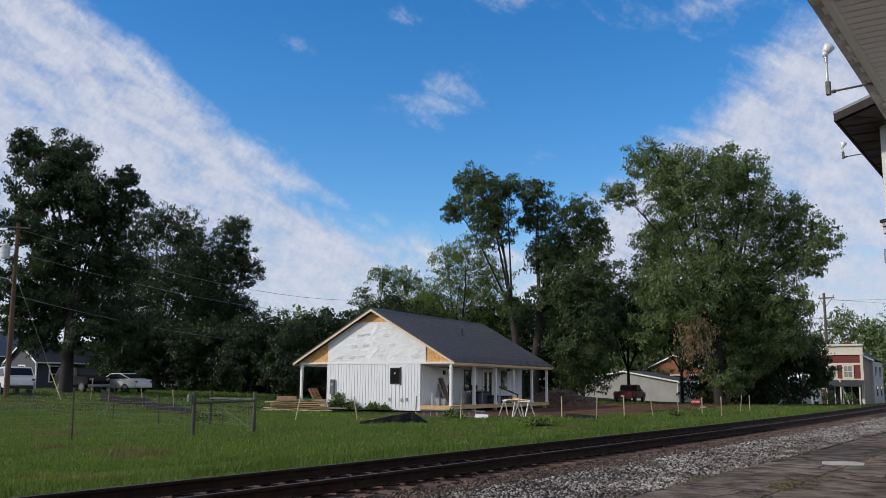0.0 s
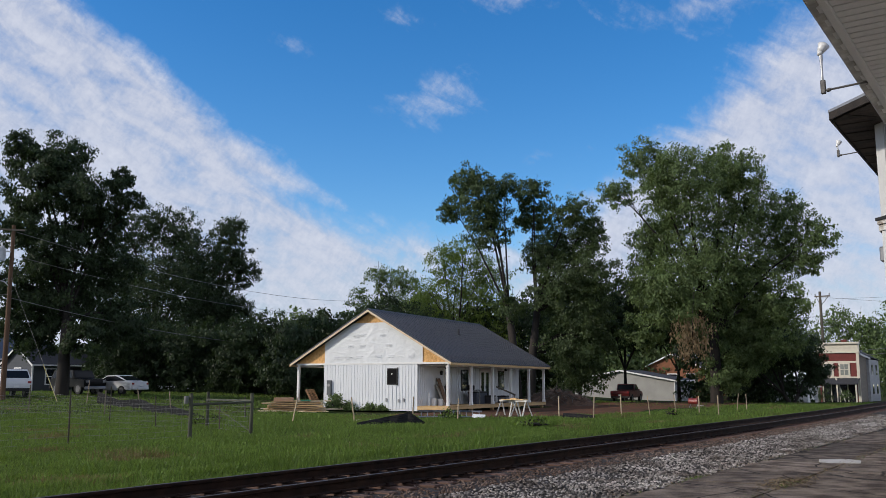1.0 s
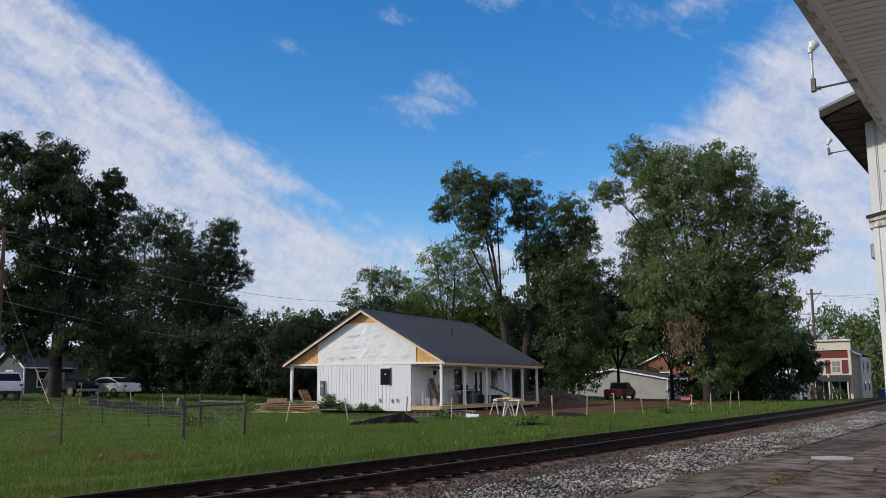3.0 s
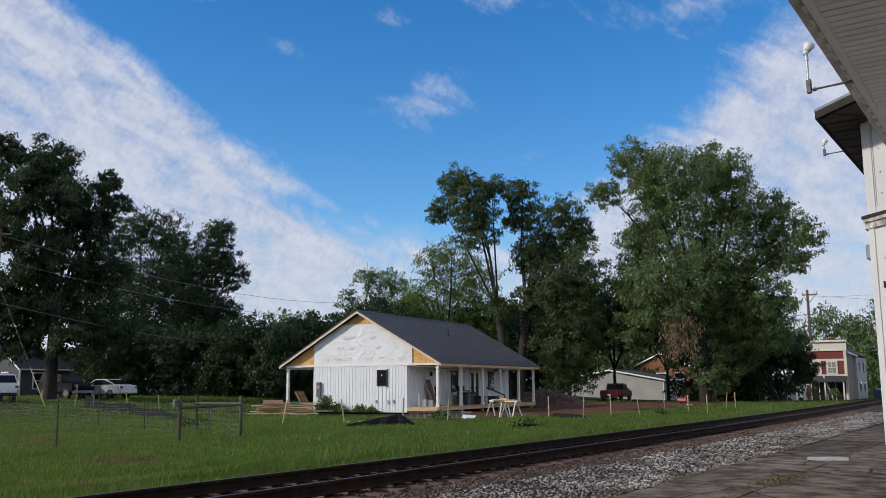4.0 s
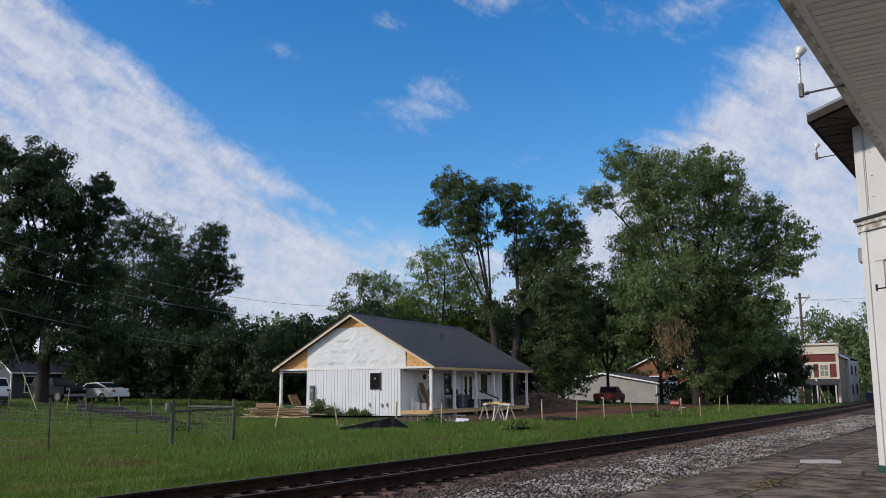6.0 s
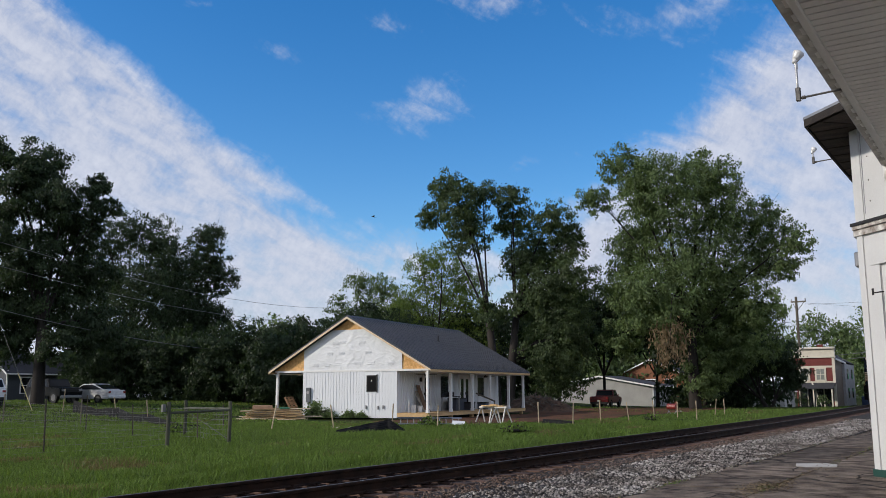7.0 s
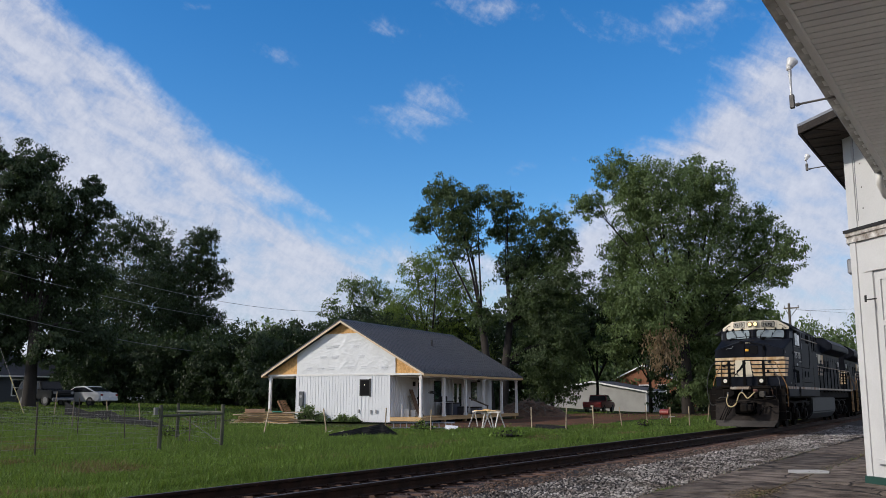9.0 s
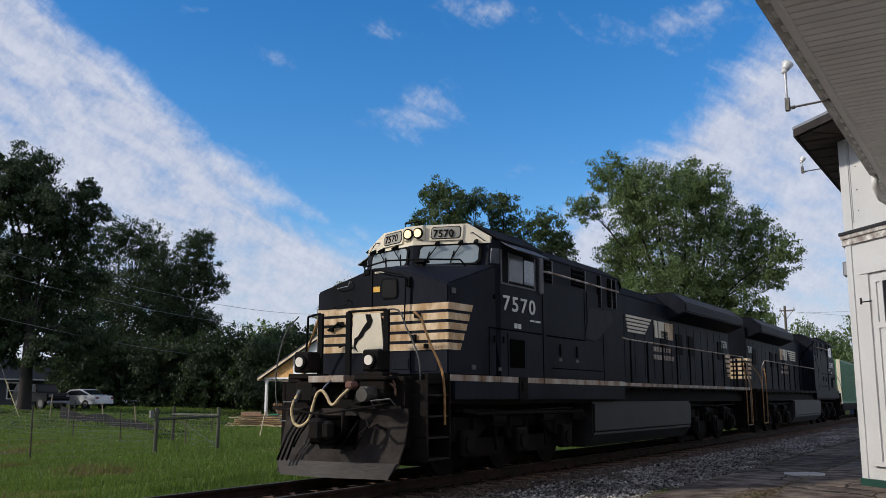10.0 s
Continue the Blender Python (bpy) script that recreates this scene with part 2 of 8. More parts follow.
# ---- clouds: a far dome that drifts ----
def cloud_mat():
    m = bpy.data.materials.new("cloud")
    m.use_nodes = True
    nt = m.node_tree
    n, l = nt.nodes, nt.links
    n.clear()
    uv = n.new("ShaderNodeUVMap")
    out = n.new("ShaderNodeOutputMaterial")

    def math_node(op, a, b=None, c=None, clamp=False):
        k = n.new("ShaderNodeMath")
        k.operation, k.use_clamp = op, clamp
        for i, s in enumerate((a, b, c)):
            if s is None:
                continue
            if isinstance(s, (int, float)):
                k.inputs[i].default_value = s
            else:
                l.new(s, k.inputs[i])
        return k.outputs[0]

    def fractal(scale, detail, rough, stretch, off, turn=-30):
        """Noise whose grain runs along the given slant."""
        rot, mp = n.new("ShaderNodeMapping"), n.new("ShaderNodeMapping")
        rot.inputs["Rotation"].default_value = (0, 0, radians(turn))
        mp.inputs["Scale"].default_value, mp.inputs["Location"].default_value = stretch, off
        l.new(uv.outputs[0], rot.inputs[0])
        l.new(rot.outputs[0], mp.inputs[0])
        t = n.new("ShaderNodeTexNoise")
        t.inputs["Scale"].default_value, t.inputs["Detail"].default_value, t.inputs["Roughness"].default_value = scale, detail, rough
        t.inputs["Distortion"].default_value = 0.35
        l.new(mp.outputs[0], t.inputs[0])
        return t.outputs[0]

    sep = n.new("ShaderNodeSeparateXYZ")
    l.new(uv.outputs[0], sep.inputs[0])
    az, el = sep.outputs[0], sep.outputs[1]
    wisps = fractal(0.22, 8, 0.58, (0.9, 2.3, 1), (3.1, 1.7, 0))
    puffs = fractal(0.55, 9, 0.62, (1, 1.3, 1), (7.0, 2.0, 0), -20)
    ripple = fractal(2.1, 6, 0.6, (1.5, 0.8, 1), (1.0, 4.0, 0), -30)

    def below(a0, e0, slope, gain):
        line = math_node("MULTIPLY_ADD", math_node("SUBTRACT", az, a0), slope, e0)
        return math_node("MULTIPLY", math_node("SUBTRACT", line, el), gain)

    # the bank on the north side: an upper tongue, a clear wedge, and a lower tongue
    tongue = math_node("MINIMUM", below(44.0, 13.9, 0.66, 0.36), math_node("MINIMUM", below(36.4, 12.0, 9.0, 0.05), math_node("MAXIMUM", math_node("MULTIPLY", below(41.0, 11.2, 0.06, 0.30), -1.0), below(47.0, 10.5, 9.0, 0.05))))
    lower = below(41.2, 11.0, 0.60, 0.34)
    fringe = math_node("MINIMUM", below(38.0, 10.4, 0.10, 0.26), 0.42)
    north = math_node("MAXIMUM", math_node("MAXIMUM", tongue, lower), fringe)
    north = math_node("MINIMUM", math_node("MAXIMUM", north, -1.2), 0.60)
    # the veil on the east side
    e2 = math_node("MULTIPLY_ADD", math_node("SUBTRACT", az, 25.0), -0.78, 11.5)
    east = math_node("MULTIPLY", math_node("SUBTRACT", e2, el), 0.2)
    east = math_node("MINIMUM", math_node("MAXIMUM", east, -1.2), 0.62)
    # haze near the horizon
    low = math_node("MULTIPLY", math_node("SUBTRACT", 9.6, el), 0.16)
    low = math_node("MINIMUM", math_node("MAXIMUM", low, -1.2), 0.42)
    base = math_node("MAXIMUM", math_node("MAXIMUM", north, east), low)
    # single puffs: azimuth, elevation, width, height, weight
    for a0, e0, w, h, k in ((33.9, 17.9, 4.0, 2.8, 0.16), (43.6, 21.3, 1.7, 0.9, -0.03), (37.4, 22.9, 2.4, 1.1, -0.04), (28.5, 24.4, 5.5, 1.6, 0.08), (49.0, 23.6, 2.0, 0.4, 0.05), (36.2, 18.2, 1.6, 0.7, 0.04), (26.5, 14.6, 3.0, 0.6, 0.0), (17.5, 22.8, 7.0, 1.8, 0.17)):
        dx = math_node("DIVIDE", math_node("SUBTRACT", az, a0), w)
        dy = math_node("DIVIDE", math_node("SUBTRACT", el, e0), h)
        r = math_node("SQRT", math_node("ADD", math_node("MULTIPLY", dx, dx), math_node("MULTIPLY", dy, dy)))
        base = math_node("MAXIMUM", base, math_node("MULTIPLY_ADD", r, -k - 0.25, k))
    grain = math_node("ADD", math_node("MULTIPLY", wisps, 1.25), math_node("MULTIPLY_ADD", puffs, 0.65, math_node("MULTIPLY_ADD", ripple, 0.22, -0.01)))
    dens = math_node("ADD", base, math_node("SUBTRACT", grain, 1.12))
    alpha = n.new("ShaderNodeMapRange")
    alpha.interpolation_type = "SMOOTHSTEP"
    alpha.inputs[1].default_value, alpha.inputs[2].default_value, alpha.inputs[4].default_value = -0.22, 0.66, 0.93
    l.new(dens, alpha.inputs[0])
    shade = n.new("ShaderNodeMapRange")
    shade.inputs[1].default_value, shade.inputs[2].default_value = 0.3, 0.75
    l.new(math_node("MULTIPLY_ADD", wisps, 0.45, math_node("MULTIPLY_ADD", puffs, 0.35, math_node("MULTIPLY", ripple, 0.20))), shade.inputs[0])
    col = n.new("ShaderNodeMix")
    col.data_type = "RGBA"
    col.inputs[6].default_value, col.inputs[7].default_value = (0.40, 0.45, 0.60, 1), (0.78, 0.80, 0.88, 1)
    l.new(shade.outputs[0], col.inputs[0])
    em, tr, mx = n.new("ShaderNodeEmission"), n.new("ShaderNodeBsdfTransparent"), n.new("ShaderNodeMixShader")
    em.inputs[1].default_value = 1.0
    l.new(col.outputs[2], em.inputs[0])
    l.new(alpha.outputs[0], mx.inputs[0])
    l.new(tr.outputs[0], mx.inputs[1])
    l.new(em.outputs[0], mx.inputs[2])
    l.new(mx.outputs[0], out.inputs[0])
    return m


def cloud_dome():
    me = bpy.data.meshes.new("clouds")
    azs, els = list(range(-180, 181, 4)), list(range(0, 89, 4))
    vs = [(2500 * math.cos(radians(e)) * math.cos(radians(a)), 2500 * math.cos(radians(e)) * math.sin(radians(a)), 2500 * math.sin(radians(e))) for e in els for a in azs]
    w = len(azs)
    fs = [(j * w + i, j * w + i + 1, j * w + w + i + 1, j * w + w + i) for j in range(len(els) - 1) for i in range(w - 1)]
    me.from_pydata(vs, [], fs)
    lay = me.uv_layers.new(name="sky")
    for lp in me.loops:
        lay.data[lp.index].uv = (azs[lp.vertex_index % w], els[lp.vertex_index // w])
    me.polygons.foreach_set("use_smooth", [True] * len(me.polygons))
    me.materials.append(cloud_mat())
    ob = new("backdrop", me)
    ob.location = EYE
    ob.visible_shadow = False
    return tagged(ob, "white wispy clouds drifting across a blue sky", "sky", kind="structure")


CLOUDS = cloud_dome()


# ---- ground ----
def ease(t):
    t = min(max(t, 0.0), 1.0)
    return t * t * (3 - 2 * t)


TRACK_Y = 9.2576   # middle of the track; rail tops are z = 0


def bend(x):
    """How far the track has curved to the north at x."""
    d = min(max(x - 17.0, 0.0), 58.0)
    return 0.0004 * d * d + 0.0464 * max(x - 75.0, 0.0)


def ground_z(x, y):
    z = -0.25 + 0.95 * ease((y - 34) / 32) - 0.4 * ease((x - 70) / 45) * (1 - ease((y - 40) / 30))
    z += 0.03 * noise.noise((x * 0.12, y * 0.12, 0)) * ease((y - 12) / 6)
    y -= bend(x)
    if y < 13.5:                                  # the track's bed
        side = abs(y - TRACK_Y)
        z = -0.62 if y < TRACK_Y - 3.0 else -0.42 if side < 3.0 else -0.42 + (z + 0.42) * ease((side - 3.0) / 0.5)
    return z


def make_ground():
    xs = [-900, -300, -120, -60, -30] + list(np.arange(-15, 130, 1.5)) + [140, 170, 220, 320, 600, 1400]
    ys = [-900, -300, -100, -40, -15, 0, 3, 5, 5.8, 6.25, 6.7, 8, 9.25, 10.5, 11.8, 12.3, 12.8, 13.5] + list(np.arange(15, 90, 1.5)) + [100, 130, 180, 300, 600, 1400]
    b = Build()
    b.v = [(x, y, ground_z(x, y)) for y in ys for x in xs]
    w = len(xs)
    b.f = [(j * w + i, j * w + i + 1, j * w + w + i + 1, j * w + w + i) for j in range(len(ys) - 1) for i in range(w - 1)]
    ob = new("ground", as_mesh("ground", b))
    ob.data.materials.append(M_GRASS)
    ob.data.polygons.foreach_set("use_smooth", [True] * len(ob.data.polygons))
    tagged(ob, "green lawn with patches of dry grass", "lawn", kind="structure")


make_ground()


def earth_patch():
    """The bare red building ground beside the house."""
    rng = random.Random(5)
    b = Build()
    nx, ny = 40, 16
    for j in range(ny + 1):
        for i in range(nx + 1):
            x = 36 + 52 * i / nx
            lo, hi = 20.6 + 2.2 * math.sin(i * 0.5) * 0.4 + 2.5 * ease((40 - x) / 4), 29.5 + 4 * ease((x - 55) / 10)
            y = lo + (hi - lo) * j / ny
            edge = min(i, nx - i, j, ny - j)
            b.v.append((x, y, ground_z(x, y) + (0.012 + 0.05 * rng.random() if edge else -0.05)))
    w = nx + 1
    b.f = [(j * w + i, j * w + i + 1, j * w + w + i + 1, j * w + w + i) for j in range(ny) for i in range(nx)]
    ob = new("bare_earth", as_mesh("bare_earth", b))
    ob.data.materials.append(M_DIRT)
    tagged(ob, "bare red-brown earth of the building site", "earth", kind="structure")


earth_patch()


def grass():
    """Long blades on the lawn between the track and the building site."""
    rng = np.random.default_rng(3)
    n = 520000
    a = np.radians(rng.uniform(4, 66, n))
    d = 12.6 + 36 * rng.random(n) ** 1.5
    x, y = d * np.cos(a), d * np.sin(a)
    # thinner cover on the far lawn
    n2 = 190000
    a2, d2 = np.radians(rng.uniform(8, 66, n2)), rng.uniform(44, 92, n2)
    x, y, d = np.concatenate([x, d2 * np.cos(a2)]), np.concatenate([y, d2 * np.sin(a2)]), np.concatenate([d, d2])
    earth = (x > 36) & (y > 21) & (y < 34) & (x < 89)
    site = (x > 38) & (x < 60) & (y > 20) & (y < 41)
    curve = np.array([bend(p) for p in x])
    keep = (y - curve > 11.75) & (~earth | (rng.random(len(x)) < 0.10)) & ~site
    x, y = x[keep], y[keep]
    clump = np.array([noise.noise((p * 0.5, q * 0.5, 3.0)) + 0.6 * noise.noise((p * 2.1, q * 2.1, 9.0)) for p, q in zip(x, y)])
    near = np.clip((13.5 - y + curve[keep]) / 1.5, 0, 1)
    h = (0.05 + 0.17 * np.clip(clump + 0.15, 0, 1) + 0.16 * near) * rng.uniform(0.6, 1.3, len(x))
    wd = rng.uniform(0.005, 0.012, len(x)) * (0.6 + d[keep] / 28)
    z = np.array([ground_z(p, q) for p, q in zip(x, y)])
    t = rng.uniform(0, 2 * np.pi, len(x))
    lean = rng.normal(0, 0.45, (len(x), 2)) * h[:, None]
    ax, ay = np.cos(t) * wd, np.sin(t) * wd
    p0 = np.stack([x - ax, y - ay, z - 0.01], 1)
    p1 = np.stack([x + ax, y + ay, z - 0.01], 1)
    p2 = np.stack([x + lean[:, 0], y + lean[:, 1], z + h], 1)
    q = np.stack([p0, p1, p2], 1)
    dry = np.array([noise.noise((a_ * 0.28, b_ * 0.6, 21.0)) for a_, b_ in zip(x, y)]) + rng.normal(0, 0.13, len(x)) > 0.53
    tagged(new("grass", quads("grass", q[~dry], M_BLADE)), "long green grass blades on the lawn", "grass", kind="stuff")
    tagged(new("dry_grass", quads("dry_grass", q[dry], M_DRYBLADE)), "patches of dry brown grass in the lawn", "grass", kind="stuff")


grass()


# ---- track ----
def swept(prof):
    """A cross-section drawn along the curve of the track."""
    b = Build()
    xs = [-80.0, 0.0, 17.0] + [17.0 + 4.0 * i for i in range(1, 16)] + [90.0, 150.0, 400.0]
    n = len(prof)
    for x in xs:
        b.v += [(x, y + bend(x), z) for y, z in prof]
    for i in range(len(xs) - 1):
        b.f += [(i * n + k, i * n + (k + 1) % n, i * n + n + (k + 1) % n, i * n + n + k) for k in range(n)]
    b.f += [tuple(range(n)), tuple(range(len(b.v) - 1, len(b.v) - n - 1, -1))]
    return b


def make_track():
    root = thing("railway_track", Matrix(), "single railway track with rusty rails on wooden ties", "railway track", kind="structure")
    prof = [(-0.07, -0.175), (0.07, -0.175), (0.07, -0.163), (0.012, -0.145), (0.009, -0.05), (0.036, -0.038), (0.036, -0.008), (0.028, 0.0), (-0.028, 0.0), (-0.036, -0.008), (-0.036, -0.038), (-0.009, -0.05), (-0.012, -0.145), (-0.07, -0.163)]
    for side in (-1, 1):
        y0 = TRACK_Y + side * 0.7525
        rail = part("rail", swept([(y0 + a, z) for a, z in prof]), M_RAIL, root, "rust-brown steel rail")
        part("running_surface", swept([(y0 - 0.027, -0.004), (y0 + 0.03, -0.004), (y0 + 0.03, 0.003), (y0 - 0.027, 0.003)]), M_RAILTOP, rail, "worn top of the rail")
    rng = random.Random(8)
    ties = [as_mesh("tie", Build().box(-0.115, 0.115, -1.3, 1.3, -0.18, 0, 0.015)) for k in range(1)]
    plate = as_mesh("tie_plate", Build().box(-0.09, 0.09, -0.18, 0.18, 0, 0.018).box(-0.06, -0.03, -0.11, -0.08, 0.018, 0.05).box(0.03, 0.06, 0.08, 0.11, 0.018, 0.05))
    for i in range(150):
        x = 2.0 + i * 0.53
        tie = part("tie", ties[0], M_TIE, root)
        tie.location = (x + rng.uniform(-0.02, 0.02), TRACK_Y + bend(x) + rng.uniform(-0.05, 0.05), -0.195 + rng.uniform(-0.012, 0.006))
        tie.rotation_euler = (0, 0, radians(rng.uniform(-1.2, 1.2)))
        for s in (-1, 1):
            if i < 60:
                pl = part("tie_plate", plate, M_RAIL, tie)
                pl.location = (0, s * 0.7525, 0.002)
    b = Build()
    for i in range(-120, 620):
        if not 0 <= i < 150:
            c = TRACK_Y + bend(2 + i * 0.53)
            b.box(2 + i * 0.53 - 0.115, 2 + i * 0.53 + 0.115, c - 1.3, c + 1.3, -0.37, -0.197)
    tagged(part("far_ties", b, M_TIE, root), kind="stuff")
    # the stone bed: a shoulder with uneven top
    b = Build()
    ys = np.linspace(TRACK_Y - 4.1, TRACK_Y + 2.75, 30)
    xs = np.concatenate([[-80, -30, -10], np.arange(0, 60, 0.3), np.arange(60, 400, 4)])
    for y in ys:
        for x in xs:
            s = y - TRACK_Y
            top = -0.235 if -1.9 < s < 1.5 else (-0.235 - 0.02 * (-1.9 - s) if s < 0 else -0.235 - 0.22 * (s - 1.5))
            b.v.append((x, y + bend(x), top + 0.03 * noise.noise((x * 1.3, y * 1.3, 5.0)) + 0.012 * rng.random()))
    w = len(xs)
    b.f = [(j * w + i, j * w + i + 1, j * w + w + i + 1, j * w + w + i) for j in range(len(ys) - 1) for i in range(w - 1)]
    bed = part("ballast_bed", b, M_BALLAST, root, "grey crushed-stone ballast")
    return root


make_track()


def ballast_stones():
    rng = np.random.default_rng(12)
    n = 98000
    x = 6.5 + 45 * rng.random(n) ** 1.55
    y = TRACK_Y - 4.0 + 6.2 * rng.random(n) ** 1.25
    side = y - TRACK_Y
    keep = ~((np.abs(side) < 1.32) & (rng.random(n) < 0.55)) & (np.abs(np.abs(side) - 0.7525) > 0.1)
    x, y, side = x[keep], y[keep], side[keep]
    n = len(x)
    z = np.where(side > 1.5, -0.235 - 0.22 * (side - 1.5), np.where(side < -1.9, -0.235 + 0.02 * (side + 1.9), -0.24))
    z = z + np.array([0.03 * noise.noise((a * 1.3, c * 1.3, 5.0)) for a, c in zip(x, y)]) + rng.uniform(-0.018, 0.026, n)
    r = rng.uniform(0.011, 0.029, n) * (1 + 0.012 * np.clip(x - 15, 0, 40))
    dirs = np.array([(1, 0, 0), (-1, 0, 0), (0, 1, 0), (0, -1, 0), (0, 0, 1), (0, 0, -1)], float)
    jit = rng.normal(0, 0.28, (n, 6, 3))
    ang = rng.uniform(0, 2 * np.pi, n)
    c, s = np.cos(ang), np.sin(ang)
    p = (dirs[None] + jit) * r[:, None, None] * np.array([1.15, 1.0, 0.75])
    q = p.copy()
    q[..., 0], q[..., 1] = p[..., 0] * c[:, None] - p[..., 1] * s[:, None], p[..., 0] * s[:, None] + p[..., 1] * c[:, None]
    v = q + np.stack([x, y + np.array([bend(p) for p in x]), z], 1)[:, None]
    tri = np.array([(0, 2, 4), (2, 1, 4), (1, 3, 4), (3, 0, 4), (2, 0, 5), (1, 2, 5), (3, 1, 5), (0, 3, 5)])
    for sel, material, label in ((side < -1.95, M_STONE, "loose grey crushed ballast stones"), (side >= -1.95, M_STONE_RUST, "rust-stained ballast stones between the ties")):
        vs = v[sel]
        k = len(vs)
        idx = (tri[None] + (np.arange(k) * 6)[:, None, None]).reshape(-1)
        me = bpy.data.meshes.new("ballast_stones")
        me.vertices.add(k * 6)
        me.vertices.foreach_set("co", vs.astype(np.float32).ravel())
        me.loops.add(len(idx))
        me.loops.foreach_set("vertex_index", idx.astype(np.int32))
        me.polygons.add(len(idx) // 3)
        me.polygons.foreach_set("loop_start", np.arange(0, len(idx), 3, dtype=np.int32))
        me.update(calc_edges=True)
        me.materials.append(material)
        tagged(new("ballast_stones", me), label, "stones", kind="stuff")


ballast_stones()


# ---- platform ----
def platform():
    root = thing("pavement", Matrix(), "old cracked dark concrete station platform", "platform", kind="structure")
    part("bed", Build().box(-40, 90, -14, 5.26, -0.6, -0.285), M_DIRT, root)
    rng = random.Random(21)
    rows = (5.28, 3.68, 1.4, -1.2, -5.0, -9.0, -14.0)
    for k in range(len(rows) - 1):
        x = -10.0 + rng.uniform(0, 2)
        while x < 62:
            step = rng.choice((2.4, 2.9, 3.3, 4.1))
            dz = rng.uniform(-0.016, 0.008)
            y1, y0 = rows[k] - 0.012, rows[k + 1] + 0.012
            jag = [(x + 0.014 + rng.uniform(0, 0.03), y0), (x + step - 0.014, y0)]
            m = 7
            top = [(x + step - 0.014 - (step - 0.028) * i / m, y1 - (rng.uniform(0, 0.16) if k == 0 else rng.uniform(0, 0.02))) for i in range(m + 1)]
            part("slab", Build().prism(jag + top, -0.33, -0.25 + dz, "z"), M_SLAB, root)
            x += step
    part("repair_patch", Build().prism([(19.6, 3.95), (19.95, 3.42), (20.5, 3.5), (20.75, 3.75), (20.4, 4.3), (19.9, 4.2)], -0.255, -0.233, "z"), M_PATCH, root, "pale cement repair patch")


platform()


# ---- the house under construction ----
def make_house():
    h = thing("house", pose(41.933, 28.109, 0, 0, 0, 7.0), "unfinished white gabled house with dark metal roof and porch", "house")
    L, W0, W1, B = 15.02, 1.97, 8.42, 10.37
    zt, deck, gz = 2.54, 0.14, -0.16
    eave, ridge, rb = 2.62, 5.74, 5.19
    a0, a1 = -0.3, L + 0.3
    # walls with the gable
    wall = part("wall", Build().box(0.02, 0.18, W0 + 0.02, W1 - 0.02, gz, zt), M_SIDING, h, "white board-and-batten metal siding")
    batten = as_mesh("batten", Build().box(-0.012, 0.02, -0.024, 0.024, gz + 0.06, zt - 0.05, 0.004))
    n = 34
    for i in range(n):
        y = W0 + 0.05 + (W1 - W0 - 0.1) * i / (n - 1)
        if 3.28 < y < 4.0:
            continue
        part("batten", batten, M_SIDING, wall).location = (0.02, y, 0)
    for y in (3.4, 3.65, 3.9):
        part("short_batten", Build().box(-0.002, 0.04, y - 0.028, y + 0.028, gz + 0.06, 1.28), M_SIDING, wall)
    side = part("wall", Build().box(0.18, L - 0.02, W0, W0 + 0.16, gz, zt).box(0.18, L - 0.02, W1 - 0.16, W1, gz, zt).box(L - 0.18, L - 0.02, W0 + 0.16, W1 - 0.16, gz, zt), M_SIDING, h, "white vertical siding under the porch")
    sb = as_mesh("batten", Build().box(-0.028, 0.028, -0.02, 0.01, deck, zt - 0.05, 0.006))
    for i in range(58):
        x = 0.25 + i * 0.25
        if not (3.1 < x < 4.35 or 8.3 < x < 10.0):
            part("batten", sb, M_SIDING, side).location = (x, W0, 0)
    slope = (ridge - eave) / (rb + 0.27)
    zr = lambda b: ridge - abs(b - rb) * slope
    part("gable", Build().prism([(-0.05, zt), (B + 0.05, zt), (B + 0.05, zr(B) - 0.16), (rb, ridge - 0.18), (-0.05, zr(0) - 0.16)], 0.06, 0.2, "x"), M_OSB, h, "orange strand-board gable sheathing")
    # wrap over the middle of the gable
    k0, k1 = 1.66, 8.36
    nx, nz = 110, 60
    b = Build()
    rng = random.Random(4)
    for j in range(nz + 1):
        for i in range(nx + 1):
            y = k0 + (k1 - k0) * i / nx
            top = min(zr(y) - 0.15, 4.93)
            z = zt + 0.03 + (top - zt - 0.03) * j / nz
            w = 0.014 * noise.noise((y * 1.6, z * 1.6, 1.0)) - 0.022 * max(0.0, 0.5 - abs(noise.noise((y * 2.4 + z * 1.5, z * 2.0 - y * 0.6, 7.0))) * 4) - 0.014 * max(0.0, 0.5 - abs(noise.noise((y * 5.0 - z * 2.5, z * 4.0, 12.0))) * 5) - 0.02 * max(0, 1 - abs(y - 5.1 - 0.25 * math.sin(z * 5)) * 4)
            b.v.append((0.018 + w, y, z))
    b.f = [(j * (nx + 1) + i, j * (nx + 1) + i + 1, (j + 1) * (nx + 1) + i + 1, (j + 1) * (nx + 1) + i) for j in range(nz) for i in range(nx)]
    wrap = part("house_wrap", b, M_WRAP, h, "wrinkled white house wrap", smooth=True)
    faint = mat("faint print", (0.695, 0.715, 0.745), 0.6, 0, 0.1)
    for y, z in ((7.5, 2.95), (6.7, 2.95), (5.9, 2.97), (4.6, 3.0), (3.7, 3.0), (2.4, 2.95), (6.5, 3.6), (5.7, 3.6), (6.1, 4.2), (5.6, 4.25), (4.3, 4.2), (3.9, 3.62)):
        part("print_bar", Build().box(-0.009, 0.0, y - 0.22, y + 0.22, z - 0.03, z + 0.03).box(-0.009, 0.0, y - 0.17, y + 0.2, z - 0.12, z - 0.07), faint, wrap)
